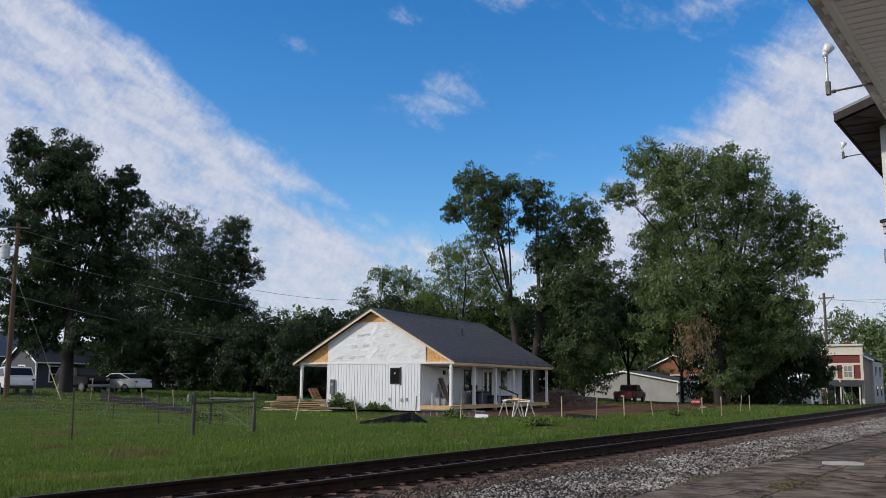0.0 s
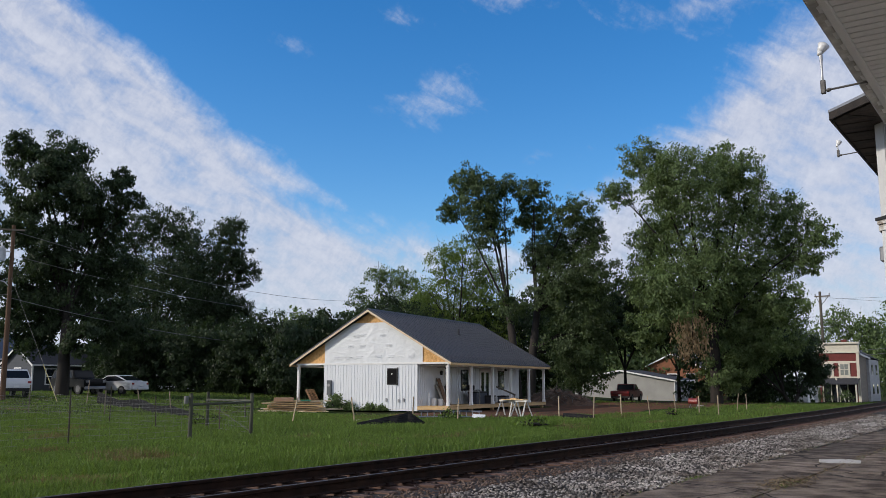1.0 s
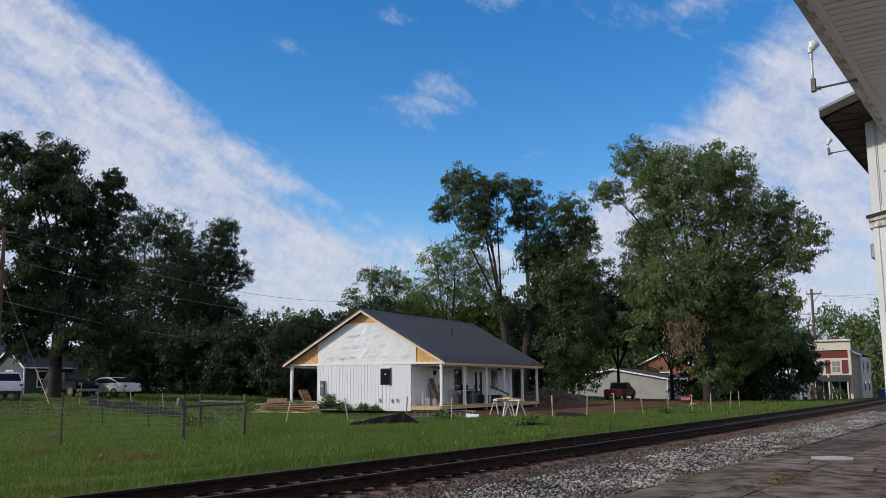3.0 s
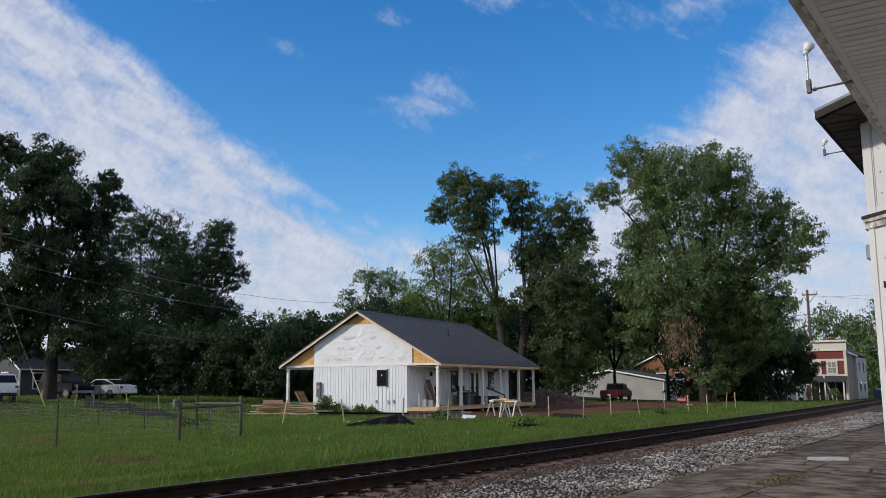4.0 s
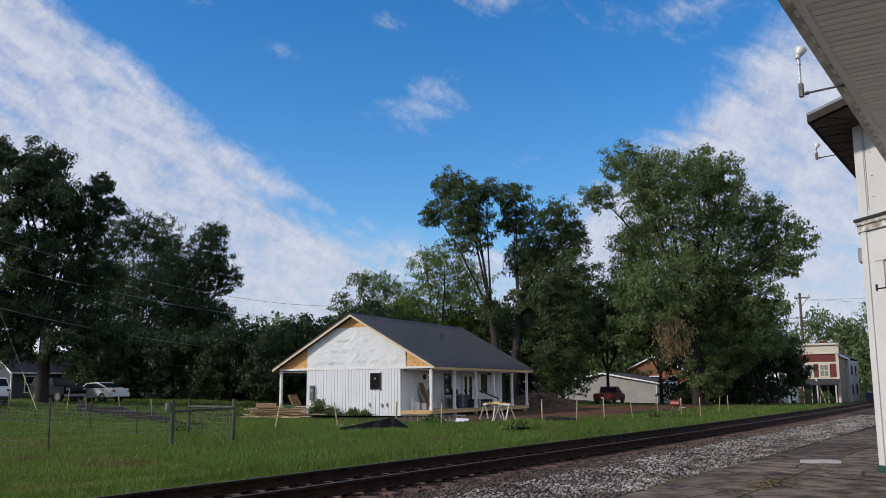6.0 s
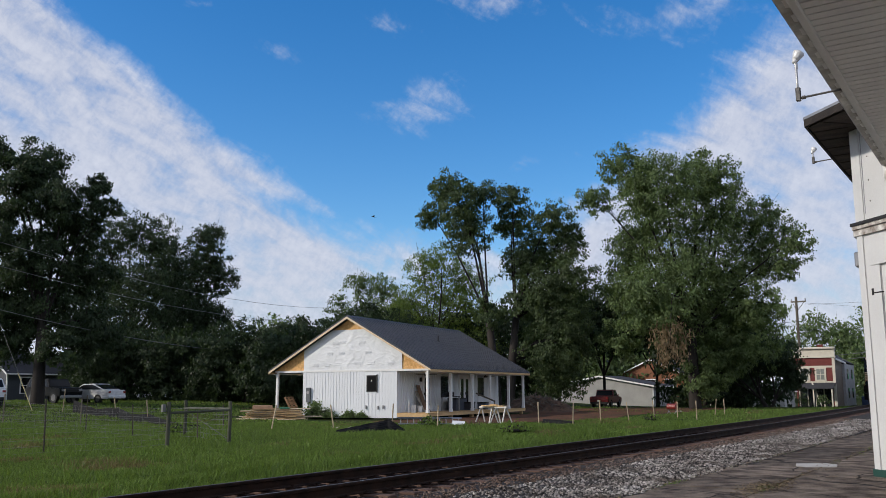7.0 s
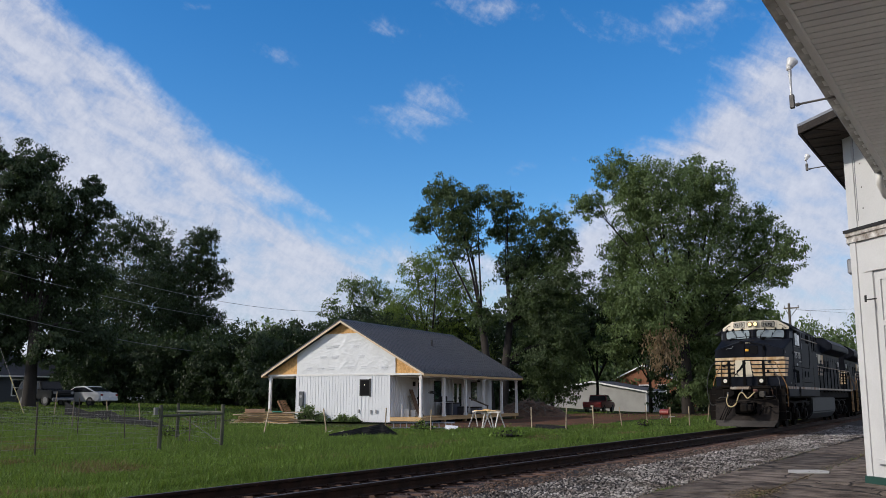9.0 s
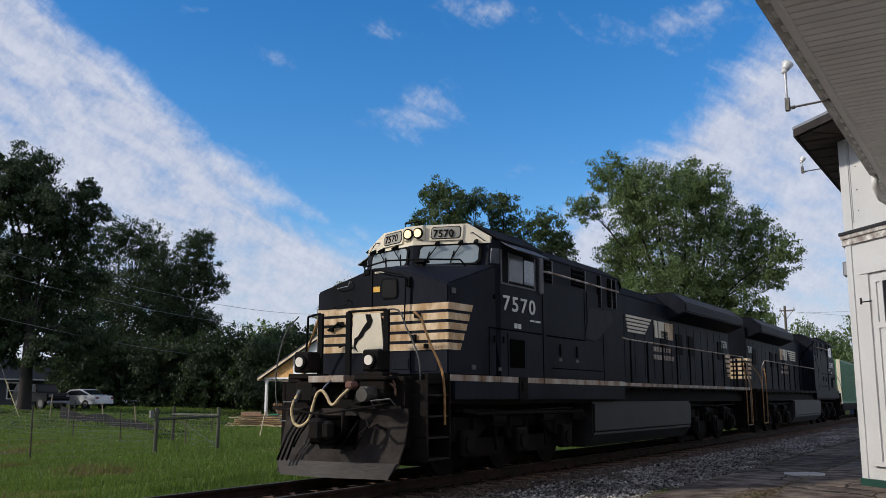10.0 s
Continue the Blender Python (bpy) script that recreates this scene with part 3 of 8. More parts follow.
    # roof: two slabs with standing seams
    for s, e in ((-1, -0.32), (1, B + 0.35)):
        z0 = zr(e)
        pts = [(rb, ridge), (e, z0), (e, z0 - 0.05), (rb, ridge - 0.06)]
        roof = part("roof", Build().prism(pts, a0, a1, "x"), M_ROOF, h, "dark grey standing-seam metal roof")
        ln = math.hypot(rb - e, ridge - z0)
        ang = math.degrees(math.atan2(ridge - z0, rb - e)) if s < 0 else -math.degrees(math.atan2(ridge - z0, e - rb))
        rib = as_mesh("seam", Build().box(-0.018, 0.018, 0, ln, 0.0, 0.035))
        for i in range(40):
            o = part("seam", rib, M_ROOF, roof)
            o.location = (a0 + 0.02 + (a1 - a0 - 0.04) * i / 39, e if s < 0 else rb, (z0 if s < 0 else ridge) + 0.002)
            o.rotation_euler = (radians(ang), 0, 0)
        if s < 0:
            guard = as_mesh("snow_guard", Build().box(-0.05, 0.05, -0.03, 0.03, 0, 0.10))
            for i in range(28):
                o = part("snow_guard", guard, M_ROOF, roof)
                yy = e + 0.38
                o.location = (a0 + 0.22 + (a1 - a0 - 0.4) * i / 27, yy, zr(yy))
            pipe = part("vent_pipe", Build().tube([(7.6, 3.1, zr(3.1) - 0.05), (7.6, 3.1, zr(3.1) + 0.38)], 0.05, n=10).tube([(7.6, 3.1, zr(3.1) - 0.06), (7.6, 3.1, zr(3.1) + 0.07)], 0.14, 0.06, 10), M_BLACK, roof)
    part("ridge_cap", Build().prism([(rb - 0.2, ridge - 0.09), (rb, ridge + 0.035), (rb + 0.2, ridge - 0.09), (rb, ridge - 0.0)], a0 - 0.01, a1 + 0.01, "x"), M_ROOF, h)
    # rake boards and fascia of bare lumber, white beams
    for e, s in ((-0.30, 1), (B + 0.33, -1)):
        part("rake_board", Build().prism([(e, zr(e) - 0.05), (e, zr(e) - 0.17), (rb, ridge - 0.18), (rb, ridge - 0.06)], a0 - 0.012, a0 + 0.028, "x"), M_PALE_LUMBER, h, "pale new lumber rake board")
        part("fascia", Build().box(a0, a1, e - 0.02, e + 0.02, zr(e) - 0.19, zr(e) - 0.055), M_LUMBER, h)
        part("soffit", Build().prism([(e, zr(e) - 0.2), (e + s * 2.0, zr(e) - 0.2), (e + s * 2.0, zr(e) - 0.17), (e, zr(e) - 0.17)], 0.2, L, "x"), M_WHITE, h)
    part("band", Build().box(-0.005, 0.05, -0.06, B + 0.06, zt - 0.06, zt + 0.05), M_WHITE, h)
    for y0 in (0.0, B - 0.14):
        part("beam", Build().box(0.052, L, y0, y0 + 0.14, zt - 0.16, zt + 0.02, 0.01), M_WHITE, h, "white porch beam")
    posts = (0.0, 3.0, 6.1, 8.9, 12.1, 14.88)
    pm = as_mesh("porch_post", Build().box(0, 0.15, 0, 0.15, deck, zt - 0.16, 0.012).box(-0.02, 0.17, -0.02, 0.17, deck, deck + 0.16, 0.01).box(-0.02, 0.17, -0.02, 0.17, zt - 0.26, zt - 0.16, 0.01))
    for x in posts:
        for y in (0.0, B - 0.15):
            part("porch_post", pm, M_WHITE, h, "white square porch post").location = (x, y, 0)
    # decks
    for y0, y1 in ((-0.05, W0 - 0.01), (W1 + 0.01, B + 0.05)):
        d = part("deck_frame", Build().box(0, L, y0, y0 + 0.04, gz + 0.1, deck - 0.03).box(0, L, y1 - 0.04, y1, gz + 0.1, deck - 0.03).box(-0.04, 0.0, y0, y1, gz + 0.08, deck - 0.03), M_LUMBER, h, "yellow new lumber deck frame")
        board = as_mesh("deck_board", Build().box(0, 0.138, y0 - 0.03, y1, deck - 0.028, deck, 0.004))
        for i in range(105):
            part("deck_board", board, M_LUMBER, d).location = (-0.03 + i * 0.1435, 0, 0)
        for x in (0.3, 3.2, 6.2, 9.1, 12.0, 14.7):
            part("footing", Build().box(x - 0.1, x + 0.1, y0 + 0.1, y0 + 0.3, gz - 0.3, deck - 0.03), M_LUMBER, d)
    # gable window, meter box, vents
    win = part("window", Build().box(-0.02, 0.03, 3.30, 3.98, 1.32, 2.26).box(-0.03, 0.0, 3.26, 3.32, 1.28, 2.3), M_BLACK, h, "black-framed window")
    # Black sheet painted in place of the unlit hole behind the frame.
    part("pane", Build().box(-0.028, -0.021, 3.36, 3.92, 1.38, 2.2), M_BLACKHOLE, win)
    part("sticker", Build().box(-0.032, -0.029, 3.62, 3.68, 1.9, 1.98), M_WHITE, win)
    meter = part("meter_box", Build().box(-0.12, 0.0, 7.80, 8.10, 0.72, 1.58, 0.015), mat("grey meter", (0.10, 0.11, 0.12), 0.5), h, "grey electric meter box")
    part("meter_dial", Build().tube([(-0.14, 7.95, 1.3), (-0.1, 7.95, 1.3)], 0.09, n=14), M_STEEL, meter)
    part("conduit", Build().tube([(-0.05, 7.95, 0.72), (-0.05, 7.95, gz)], 0.03), M_STEEL, meter)
    for y, z in ((4.0, 0.45), (3.2, 0.42), (2.86, 0.45)):
        part("outlet_box", Build().box(-0.06, 0.0, y - 0.05, y + 0.05, z - 0.1, z + 0.1, 0.01), M_STEEL, h)
    # doors on the porch side
    dark = mat("dark interior", (0.03, 0.032, 0.036), 0.4)
    for x0, x1, leaves in ((3.2, 4.2, 1), (8.4, 9.9, 2)):
        door = part("door", Build().box(x0 - 0.09, x0, W0 - 0.05, W0 + 0.02, deck, 2.3).box(x1, x1 + 0.09, W0 - 0.05, W0 + 0.02, deck, 2.3).box(x0 - 0.09, x1 + 0.09, W0 - 0.05, W0 + 0.02, 2.3, 2.4), M_WHITE, h, "white glazed porch door")
        wl = (x1 - x0) / leaves
        for k in range(leaves):
            c0, c1 = x0 + k * wl, x0 + (k + 1) * wl
            leaf = part("leaf", Build().box(c0 + 0.01, c0 + 0.16, W0 - 0.03, W0 - 0.002, deck + 0.02, 2.29).box(c1 - 0.16, c1 - 0.01, W0 - 0.03, W0 - 0.002, deck + 0.02, 2.29).box(c0 + 0.16, c1 - 0.16, W0 - 0.03, W0 - 0.002, deck + 0.02, deck + 0.3).box(c0 + 0.16, c1 - 0.16, W0 - 0.03, W0 - 0.002, 2.12, 2.29), M_WHITE, door)
            part("pane", Build().box(c0 + 0.16, c1 - 0.16, W0 - 0.016, W0 - 0.008, deck + 0.3, 2.12), M_GLASS, leaf)
            part("door_handle", Build().box(c0 + 0.06, c0 + 0.11, W0 - 0.08, W0 - 0.03, 1.1, 1.25), M_BLACK, leaf)
    for x0, x1 in ((5.6, 6.6), (11.3, 12.3)):
        w = part("window", Build().box(x0, x1, W0 - 0.03, W0 + 0.01, 1.0, 2.25), M_BLACK, h)
        part("pane", Build().box(x0 + 0.06, x1 - 0.06, W0 - 0.036, W0 - 0.031, 1.06, 2.19), M_GLASS, w)
    for x in (1.7, 10.4):
        fan = part("ceiling_fan", Build().tube([(x, 1.0, zt + 0.05), (x, 1.0, 2.3)], 0.02).tube([(x, 1.0, 2.34), (x, 1.0, 2.22)], 0.1, n=12), M_BLACK, h, "black porch ceiling fan")
        for k in range(5):
            t = 2 * math.pi * k / 5
            part("blade", Build().beam((x + 0.1 * math.cos(t), 1 + 0.1 * math.sin(t), 2.29), (x + 0.62 * math.cos(t), 1 + 0.62 * math.sin(t), 2.29), 0.13, 0.015), M_BLACK, fan)
    for x in (2.7,):
        part("wall_lamp", Build().box(x, x + 0.12, W0 - 0.16, W0 - 0.02, 1.9, 2.15, 0.02), M_BLACK, h)
    return h


make_house()


# ---- trees ----
def tree(name, label, x, y, az, unit, blobs, leaf, count, size=0.23, trunk=0.4, fork=0.32, lean=0.0, seed=1, depth=1.0, stems=1, category="tree", grow=0.972):
    """blobs: (right, up, radius) of the crown's masses in units; each has depth of its own."""
    rng = np.random.default_rng(seed)
    root = thing(name, pose(x, y, ground_z(x, y), 0, 0, az - 90.0), label, category)
    bl = []
    for r, u, q in blobs:
        q, u = q * 0.98, u * grow
        bl.append((r * unit, float(rng.uniform(-1, 1)) * q * unit * 0.9 * depth + 0.0, u * unit, q * unit))
    top = max(b[2] for b in bl)
    b = Build()
    base_r = trunk
    knots = []
    for s in range(stems):
        off = (s - (stems - 1) / 2) * trunk * 2.4
        f = (off * 2.5 + lean * top * fork, 0.2 * s, top * fork)
        mid = (off * 1.6 + lean * top * fork * 0.5, 0, top * fork * 0.5)
        b.tube([(off, 0, -0.4), (off * 1.1, 0, 0.25), mid, f], base_r * 1.25, base_r * 0.72, 9)
        knots.append(f)
    for i, (r, d, u, q) in enumerate(bl):
        f = Vector(min(knots, key=lambda k: abs(k[0] - r)))
        if u < f.z * 0.8:
            f = f * 0.55
        e = Vector((r, d, u + q * 0.3))
        m = f.lerp(e, 0.5) + Vector((float(rng.normal(0, 0.3)), float(rng.normal(0, 0.3)), (e - f).length * 0.08))
        b.tube([f, m, e], base_r * 0.33 * min(1, q / 2.5) + 0.04, 0.02, 6, caps=False)
        for k in range(5):
            t = e + Vector(rng.normal(0, 0.4, 3).tolist()) * q
            b.tube([m.lerp(e, 0.35 + 0.12 * k), t], 0.03, 0.01, 4, caps=False)
    part("trunk", b, M_BARK, root, smooth=True)
    area = sum(q * q for *_, q in bl)
    pts, nrm = [], []
    for r, d, u, q in bl:
        n = max(int(count * q * q / area), 40)
        clumps = max(int(19 * q * q), 14)
        v = rng.normal(0, 1, (clumps, 3))
        v /= np.linalg.norm(v, axis=1)[:, None]
        rad = q * np.where(rng.random(clumps) < 0.12, rng.uniform(0.95, 1.12, clumps), rng.random(clumps) ** 0.42 * 0.95)
        cc = v * rad[:, None] * np.array([1, 1, 0.9]) + np.array([r, d, u])
        pick = rng.integers(0, clumps, n)
        sig = 0.04 * q + 0.13
        pts.append(cc[pick] + rng.normal(0, 1, (n, 3)) * sig * np.array([1, 1, 0.7]))
        nrm.append(v[pick] + rng.normal(0, 0.7, (n, 3)) + np.array([0, 0, 0.5]))
    p, nn = np.concatenate(pts), np.concatenate(nrm)
    nn /= np.linalg.norm(nn, axis=1)[:, None]
    a = np.cross(nn, rng.normal(0, 1, nn.shape))
    a /= np.linalg.norm(a, axis=1)[:, None]
    a = a * np.sign(-a[:, 2:] + 1e-6) + np.array([0, 0, -0.45])
    a /= np.linalg.norm(a, axis=1)[:, None]
    c = np.cross(nn, a)
    s = size * rng.uniform(0.55, 1.3, len(p))[:, None]
    p[:, 2] = np.maximum(p[:, 2], 0.15)
    crown = np.stack([p - a * s * 0.5, p + c * s * 0.27 + nn * s * 0.06, p + a * s * 0.5, p - c * s * 0.27 + nn * s * 0.06], 1)
    ob = new("crown", quads("crown", crown, leaf))
    ob.parent = root
    return root


big_tree = tree("tree", "tall broadleaf tree with a dense crown and dead bough", 76.34, 23.93, 17.4, 0.0524,
     [(-100, 426, 44), (-150, 379, 32), (22, 415, 52), (58, 395, 40), (-30, 369, 80), (126, 322, 50), (164, 276, 32), (145, 240, 30), (109, 266, 48), (-97, 276, 45), (-97, 214, 52), (6, 256, 90), (68, 204, 72), (109, 173, 45), (-45, 183, 78), (32, 152, 68), (89, 120, 60), (-112, 124, 40), (40, 90, 55), (10, 50, 40), (-72, 325, 55), (-62, 398, 44), (62, 335, 58)],
     M_LEAF, 150000, size=0.235, trunk=0.5, fork=0.3, seed=11, grow=0.935)
tree("tree", "two-stemmed tall tree with an airy crown", 71.0, 39.5, 29.5, 0.0545,
     [(-85, 372, 36), (-122, 330, 28), (-68, 334, 45), (-30, 355, 28), (-55, 292, 46), (20, 347, 32), (20, 313, 38), (83, 305, 40), (113, 288, 30), (67, 263, 52), (117, 263, 25), (33, 242, 42), (113, 208, 48), (79, 192, 52), (96, 150, 58), (41, 175, 38), (88, 95, 62), (96, 53, 52), (126, 108, 34), (-17, 158, 32)],
     M_LEAF_MID, 84000, size=0.24, trunk=0.42, fork=0.4, seed=12, stems=2, grow=0.995)
tree("tree", "slender airy tree behind the house", 74.86, 58.49, 38.0, 0.0601,
     [(-5, 205, 32), (35, 200, 36), (-40, 165, 28), (60, 150, 45), (10, 140, 40), (-60, 130, 22), (30, 90, 55), (-30, 80, 50)],
     M_LEAF, 22000, trunk=0.3, fork=0.35, seed=13, stems=2)
tree("tree", "yellow-green tree behind the house", 74.54, 49.0, 33.3, 0.0640,
     [(-20, 215, 34), (10, 225, 38), (45, 195, 42), (0, 175, 45), (50, 150, 45), (-45, 160, 35), (15, 120, 55), (60, 90, 50), (-30, 90, 55)],
     M_LEAF_LIGHT, 28000, trunk=0.3, fork=0.3, seed=14)
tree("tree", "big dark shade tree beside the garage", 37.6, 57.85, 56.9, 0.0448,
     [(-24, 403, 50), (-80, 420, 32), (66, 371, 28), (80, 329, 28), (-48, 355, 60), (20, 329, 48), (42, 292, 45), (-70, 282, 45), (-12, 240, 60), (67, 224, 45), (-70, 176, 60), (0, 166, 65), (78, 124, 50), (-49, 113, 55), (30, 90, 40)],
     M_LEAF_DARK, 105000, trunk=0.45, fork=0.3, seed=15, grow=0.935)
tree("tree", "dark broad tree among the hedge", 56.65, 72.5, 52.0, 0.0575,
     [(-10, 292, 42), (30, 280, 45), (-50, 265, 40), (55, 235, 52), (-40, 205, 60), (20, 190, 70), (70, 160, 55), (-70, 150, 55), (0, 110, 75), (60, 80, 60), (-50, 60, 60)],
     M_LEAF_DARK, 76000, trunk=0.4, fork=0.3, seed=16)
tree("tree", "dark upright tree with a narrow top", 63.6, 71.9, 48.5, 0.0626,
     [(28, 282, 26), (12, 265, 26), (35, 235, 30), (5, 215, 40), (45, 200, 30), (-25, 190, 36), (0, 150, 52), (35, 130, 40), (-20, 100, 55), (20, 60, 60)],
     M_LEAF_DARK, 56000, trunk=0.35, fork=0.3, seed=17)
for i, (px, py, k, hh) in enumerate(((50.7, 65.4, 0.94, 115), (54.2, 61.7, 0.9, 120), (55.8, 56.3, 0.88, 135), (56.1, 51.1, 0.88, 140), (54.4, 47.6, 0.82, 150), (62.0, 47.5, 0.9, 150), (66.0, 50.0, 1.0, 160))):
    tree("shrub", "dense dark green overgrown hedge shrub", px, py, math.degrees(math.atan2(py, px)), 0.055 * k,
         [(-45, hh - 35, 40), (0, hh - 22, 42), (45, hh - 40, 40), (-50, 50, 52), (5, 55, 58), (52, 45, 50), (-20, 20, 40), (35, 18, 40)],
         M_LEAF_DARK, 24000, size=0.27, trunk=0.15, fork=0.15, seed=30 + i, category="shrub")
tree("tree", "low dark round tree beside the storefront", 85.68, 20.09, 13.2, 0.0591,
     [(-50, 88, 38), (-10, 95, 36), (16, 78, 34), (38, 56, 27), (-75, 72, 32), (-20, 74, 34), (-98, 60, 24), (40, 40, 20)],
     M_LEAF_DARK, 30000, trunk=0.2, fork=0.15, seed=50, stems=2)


def dead_bough(root):
    """A broken limb of the big tree, hung with dry leaves."""
    rng = np.random.default_rng(51)
    limb = part("dead_bough", Build().tube([(-0.6, -1.5, 9.2), (-1.4, -4.0, 9.4), (-1.6, -5.0, 7.2), (-1.7, -5.2, 3.8)], 0.11, 0.02, 7), M_BARK, root, "broken hanging bough")
    k = 90
    c = np.stack([-1.7 + rng.normal(0, 0.62, k), -5.1 + rng.normal(0, 0.5, k), 5.3 + rng.uniform(-1.5, 1.5, k)], 1)
    c[:, 0] += 0.25 * (c[:, 2] - 4.7) * rng.uniform(-1, 0.4, k)
    pick = rng.integers(0, k, 1500)
    p = c[pick] + rng.normal(0, 1, (1500, 3)) * np.array([0.14, 0.14, 0.30])
    a = rng.normal(0, 0.35, (1500, 3)) + np.array([0, 0, -1.0])
    a /= np.linalg.norm(a, axis=1)[:, None]
    w = np.cross(a, rng.normal(0, 1, a.shape))
    w /= np.linalg.norm(w, axis=1)[:, None]
    s = rng.uniform(0.14, 0.32, 1500)[:, None]
    ob = new("dry_leaves", quads("dry_leaves", np.stack([p - a * s * 0.5, p + w * s * 0.2, p + a * s * 0.5, p - w * s * 0.2], 1), M_LEAF_DEAD))
    ob.parent = limb


dead_bough(big_tree)
for i, (px, py, k, w, hh) in enumerate(((129, 62, 1, 120, 110), (140, 50, 1, 140, 125), (118, 47, 0.9, 90, 95), (150, 42, 1, 120, 130), (185, 34, 1.1, 110, 145), (190, 24, 1.15, 110, 155), (200, 12, 1.2, 120, 150), (170, 20, 1.0, 90, 110), (110, 80, 1.0, 120, 130), (95, 90, 1.0, 120, 98))):
    tree("tree", "distant green broadleaf tree", px, py, math.degrees(math.atan2(py, px)), 0.09 * k,
         [(-w * 0.5, hh * 0.75, 38), (0, hh * 0.95, 42), (w * 0.45, hh * 0.8, 40), (-w * 0.35, hh * 0.4, 50), (w * 0.3, hh * 0.4, 50), (0, hh * 0.25, 50)],
         M_LEAF, 10000, size=0.6, trunk=0.3, fork=0.2, seed=60 + i)

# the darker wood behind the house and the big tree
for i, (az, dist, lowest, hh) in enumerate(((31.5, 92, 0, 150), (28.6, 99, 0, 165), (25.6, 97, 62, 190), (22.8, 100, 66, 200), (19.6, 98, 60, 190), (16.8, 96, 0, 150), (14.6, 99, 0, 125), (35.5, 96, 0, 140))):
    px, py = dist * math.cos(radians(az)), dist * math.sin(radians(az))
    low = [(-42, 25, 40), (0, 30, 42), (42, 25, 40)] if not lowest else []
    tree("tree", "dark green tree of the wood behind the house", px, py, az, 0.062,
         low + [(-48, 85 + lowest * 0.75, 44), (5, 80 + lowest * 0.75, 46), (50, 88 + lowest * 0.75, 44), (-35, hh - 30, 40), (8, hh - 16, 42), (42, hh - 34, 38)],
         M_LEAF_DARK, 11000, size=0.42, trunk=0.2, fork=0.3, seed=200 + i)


# ---- station building ----
def make_station():
    s = thing("station_building", Matrix(), "white wooden railway station with a bay and deep eaves", "building")
    soffit_m = mat("soffit boards", (0.74, 0.73, 0.70), 0.5, 0, 0.06, 1.0, 20.0, 0.04, spread=0.05)
    # wall with the angled bay that stands out towards the track
    cx, cy, zb = 18.28, 2.47, -0.25
    M_WHITE = mat("aged white station paint", (0.60, 0.60, 0.60), 0.6, 0, 0.07, 1.2, 30.0, 0.06)
    poly = [(-12, -1.6), (14.21, -1.6), (cx, cy), (22.6, cy), (26.67, -1.6), (40, -1.6), (40, -9), (-12, -9)]
    part("wall", Build().prism(poly, zb, 4.26, "z"), M_WHITE, s, "white painted board wall")
    bay = [(14.3, -1.44), (cx, cy), (22.6, cy), (26.58, -1.44)]
    part("bay_wall", Build().prism([(14.27, -1.54)] + bay[1:3] + [(26.61, -1.54)], 4.26, 6.35, "z"), M_WHITE, s, "white panelled upper bay wall")
    r2 = 2 ** -0.5

    def along(d, out, z):          # a place on the slanting side of the bay: d from the corner, out from the wall
        return (cx - (d * r2) - out * r2, cy - d * r2 + out * r2, z)

    def slat(b, d0, d1, z0, z1, o0, o1):
        c = [along(d, o, z) for z in (z0, z1) for d, o in ((d0, o0), (d1, o0), (d1, o1), (d0, o1))]
        b.add(c, [(0, 1, 2, 3), (7, 6, 5, 4), (0, 4, 5, 1), (1, 5, 6, 2), (2, 6, 7, 3), (3, 7, 4, 0)])
        return b

    b = slat(Build(), -0.03, 5.4, 4.16, 4.28, 0.0, 0.05)
    slat(b, -0.05, 5.4, 4.28, 4.35, 0.0, 0.08)
    b.box(cx - 0.01, 22.8, cy, cy + 0.07, 4.16, 4.34)
    peel = mat("peeling white paint", (0.70, 0.69, 0.66), 0.7, 0, 0.25, 6.0, 30.0, 0.5, tint=(0.20, 0.16, 0.13))
    led = part("ledge", b, peel, s, "peeling white ledge moulding")
    part("ledge_cap", slat(Build(), -0.07, 5.4, 4.352, 4.41, 0.0, 0.10), M_BLACK, led, "black weathered ledge cap")
    part("corner_board", slat(slat(Build(), 0.0, 0.16, zb, 4.27, 0.0, 0.025), 0.0, 0.24, 4.41, 6.2, 0.0, 0.02), M_WHITE, s)
    for d in (0.27, 1.5, 2.7):
        part("panel_joint", slat(Build(), d, d + 0.014, 4.55, 6.2, 0.0, 0.008), M_STEEL, s)
    nail = Build()
    for d in (0.42, 1.35):
        for z in (4.75, 5.15, 5.6, 6.0):
            slat(nail, d, d + 0.02, z, z + 0.02, 0.0, 0.01)
    tagged(part("nail_heads", nail, M_DARKWOOD, s), kind="stuff")
    part("skirting", slat(Build(), -0.02, 5.4, zb, -0.12, 0.0, 0.05).box(cx, 22.6, cy, cy + 0.04, zb, -0.12), M_GREEN, s, "dark green base board")
    # tall window in the bay side
    w = part("window", slat(slat(slat(slat(Build(), 0.40, 0.58, 0.2, 3.56, 0.0, 0.04), 2.3, 2.48, 0.2, 3.56, 0.0, 0.04), 0.36, 2.52, 3.56, 3.70, 0.0, 0.06), 0.36, 2.52, 0.12, 0.2, 0.0, 0.08), M_WHITE, s, "tall white sash window")
    part("frame", slat(slat(slat(slat(Build(), 0.64, 0.76, 0.2, 3.5, 0.0, 0.03), 2.12, 2.24, 0.2, 3.5, 0.0, 0.03), 0.76, 2.12, 3.38, 3.5, 0.0, 0.03), 0.76, 2.12, 2.55, 2.65, 0.0, 0.03), M_WHITE, w)
    part("frame", slat(slat(Build(), 0.84, 0.92, 0.3, 3.38, 0.0, 0.022), 0.92, 2.1, 1.4, 1.48, 0.0, 0.022), M_WHITE, w)
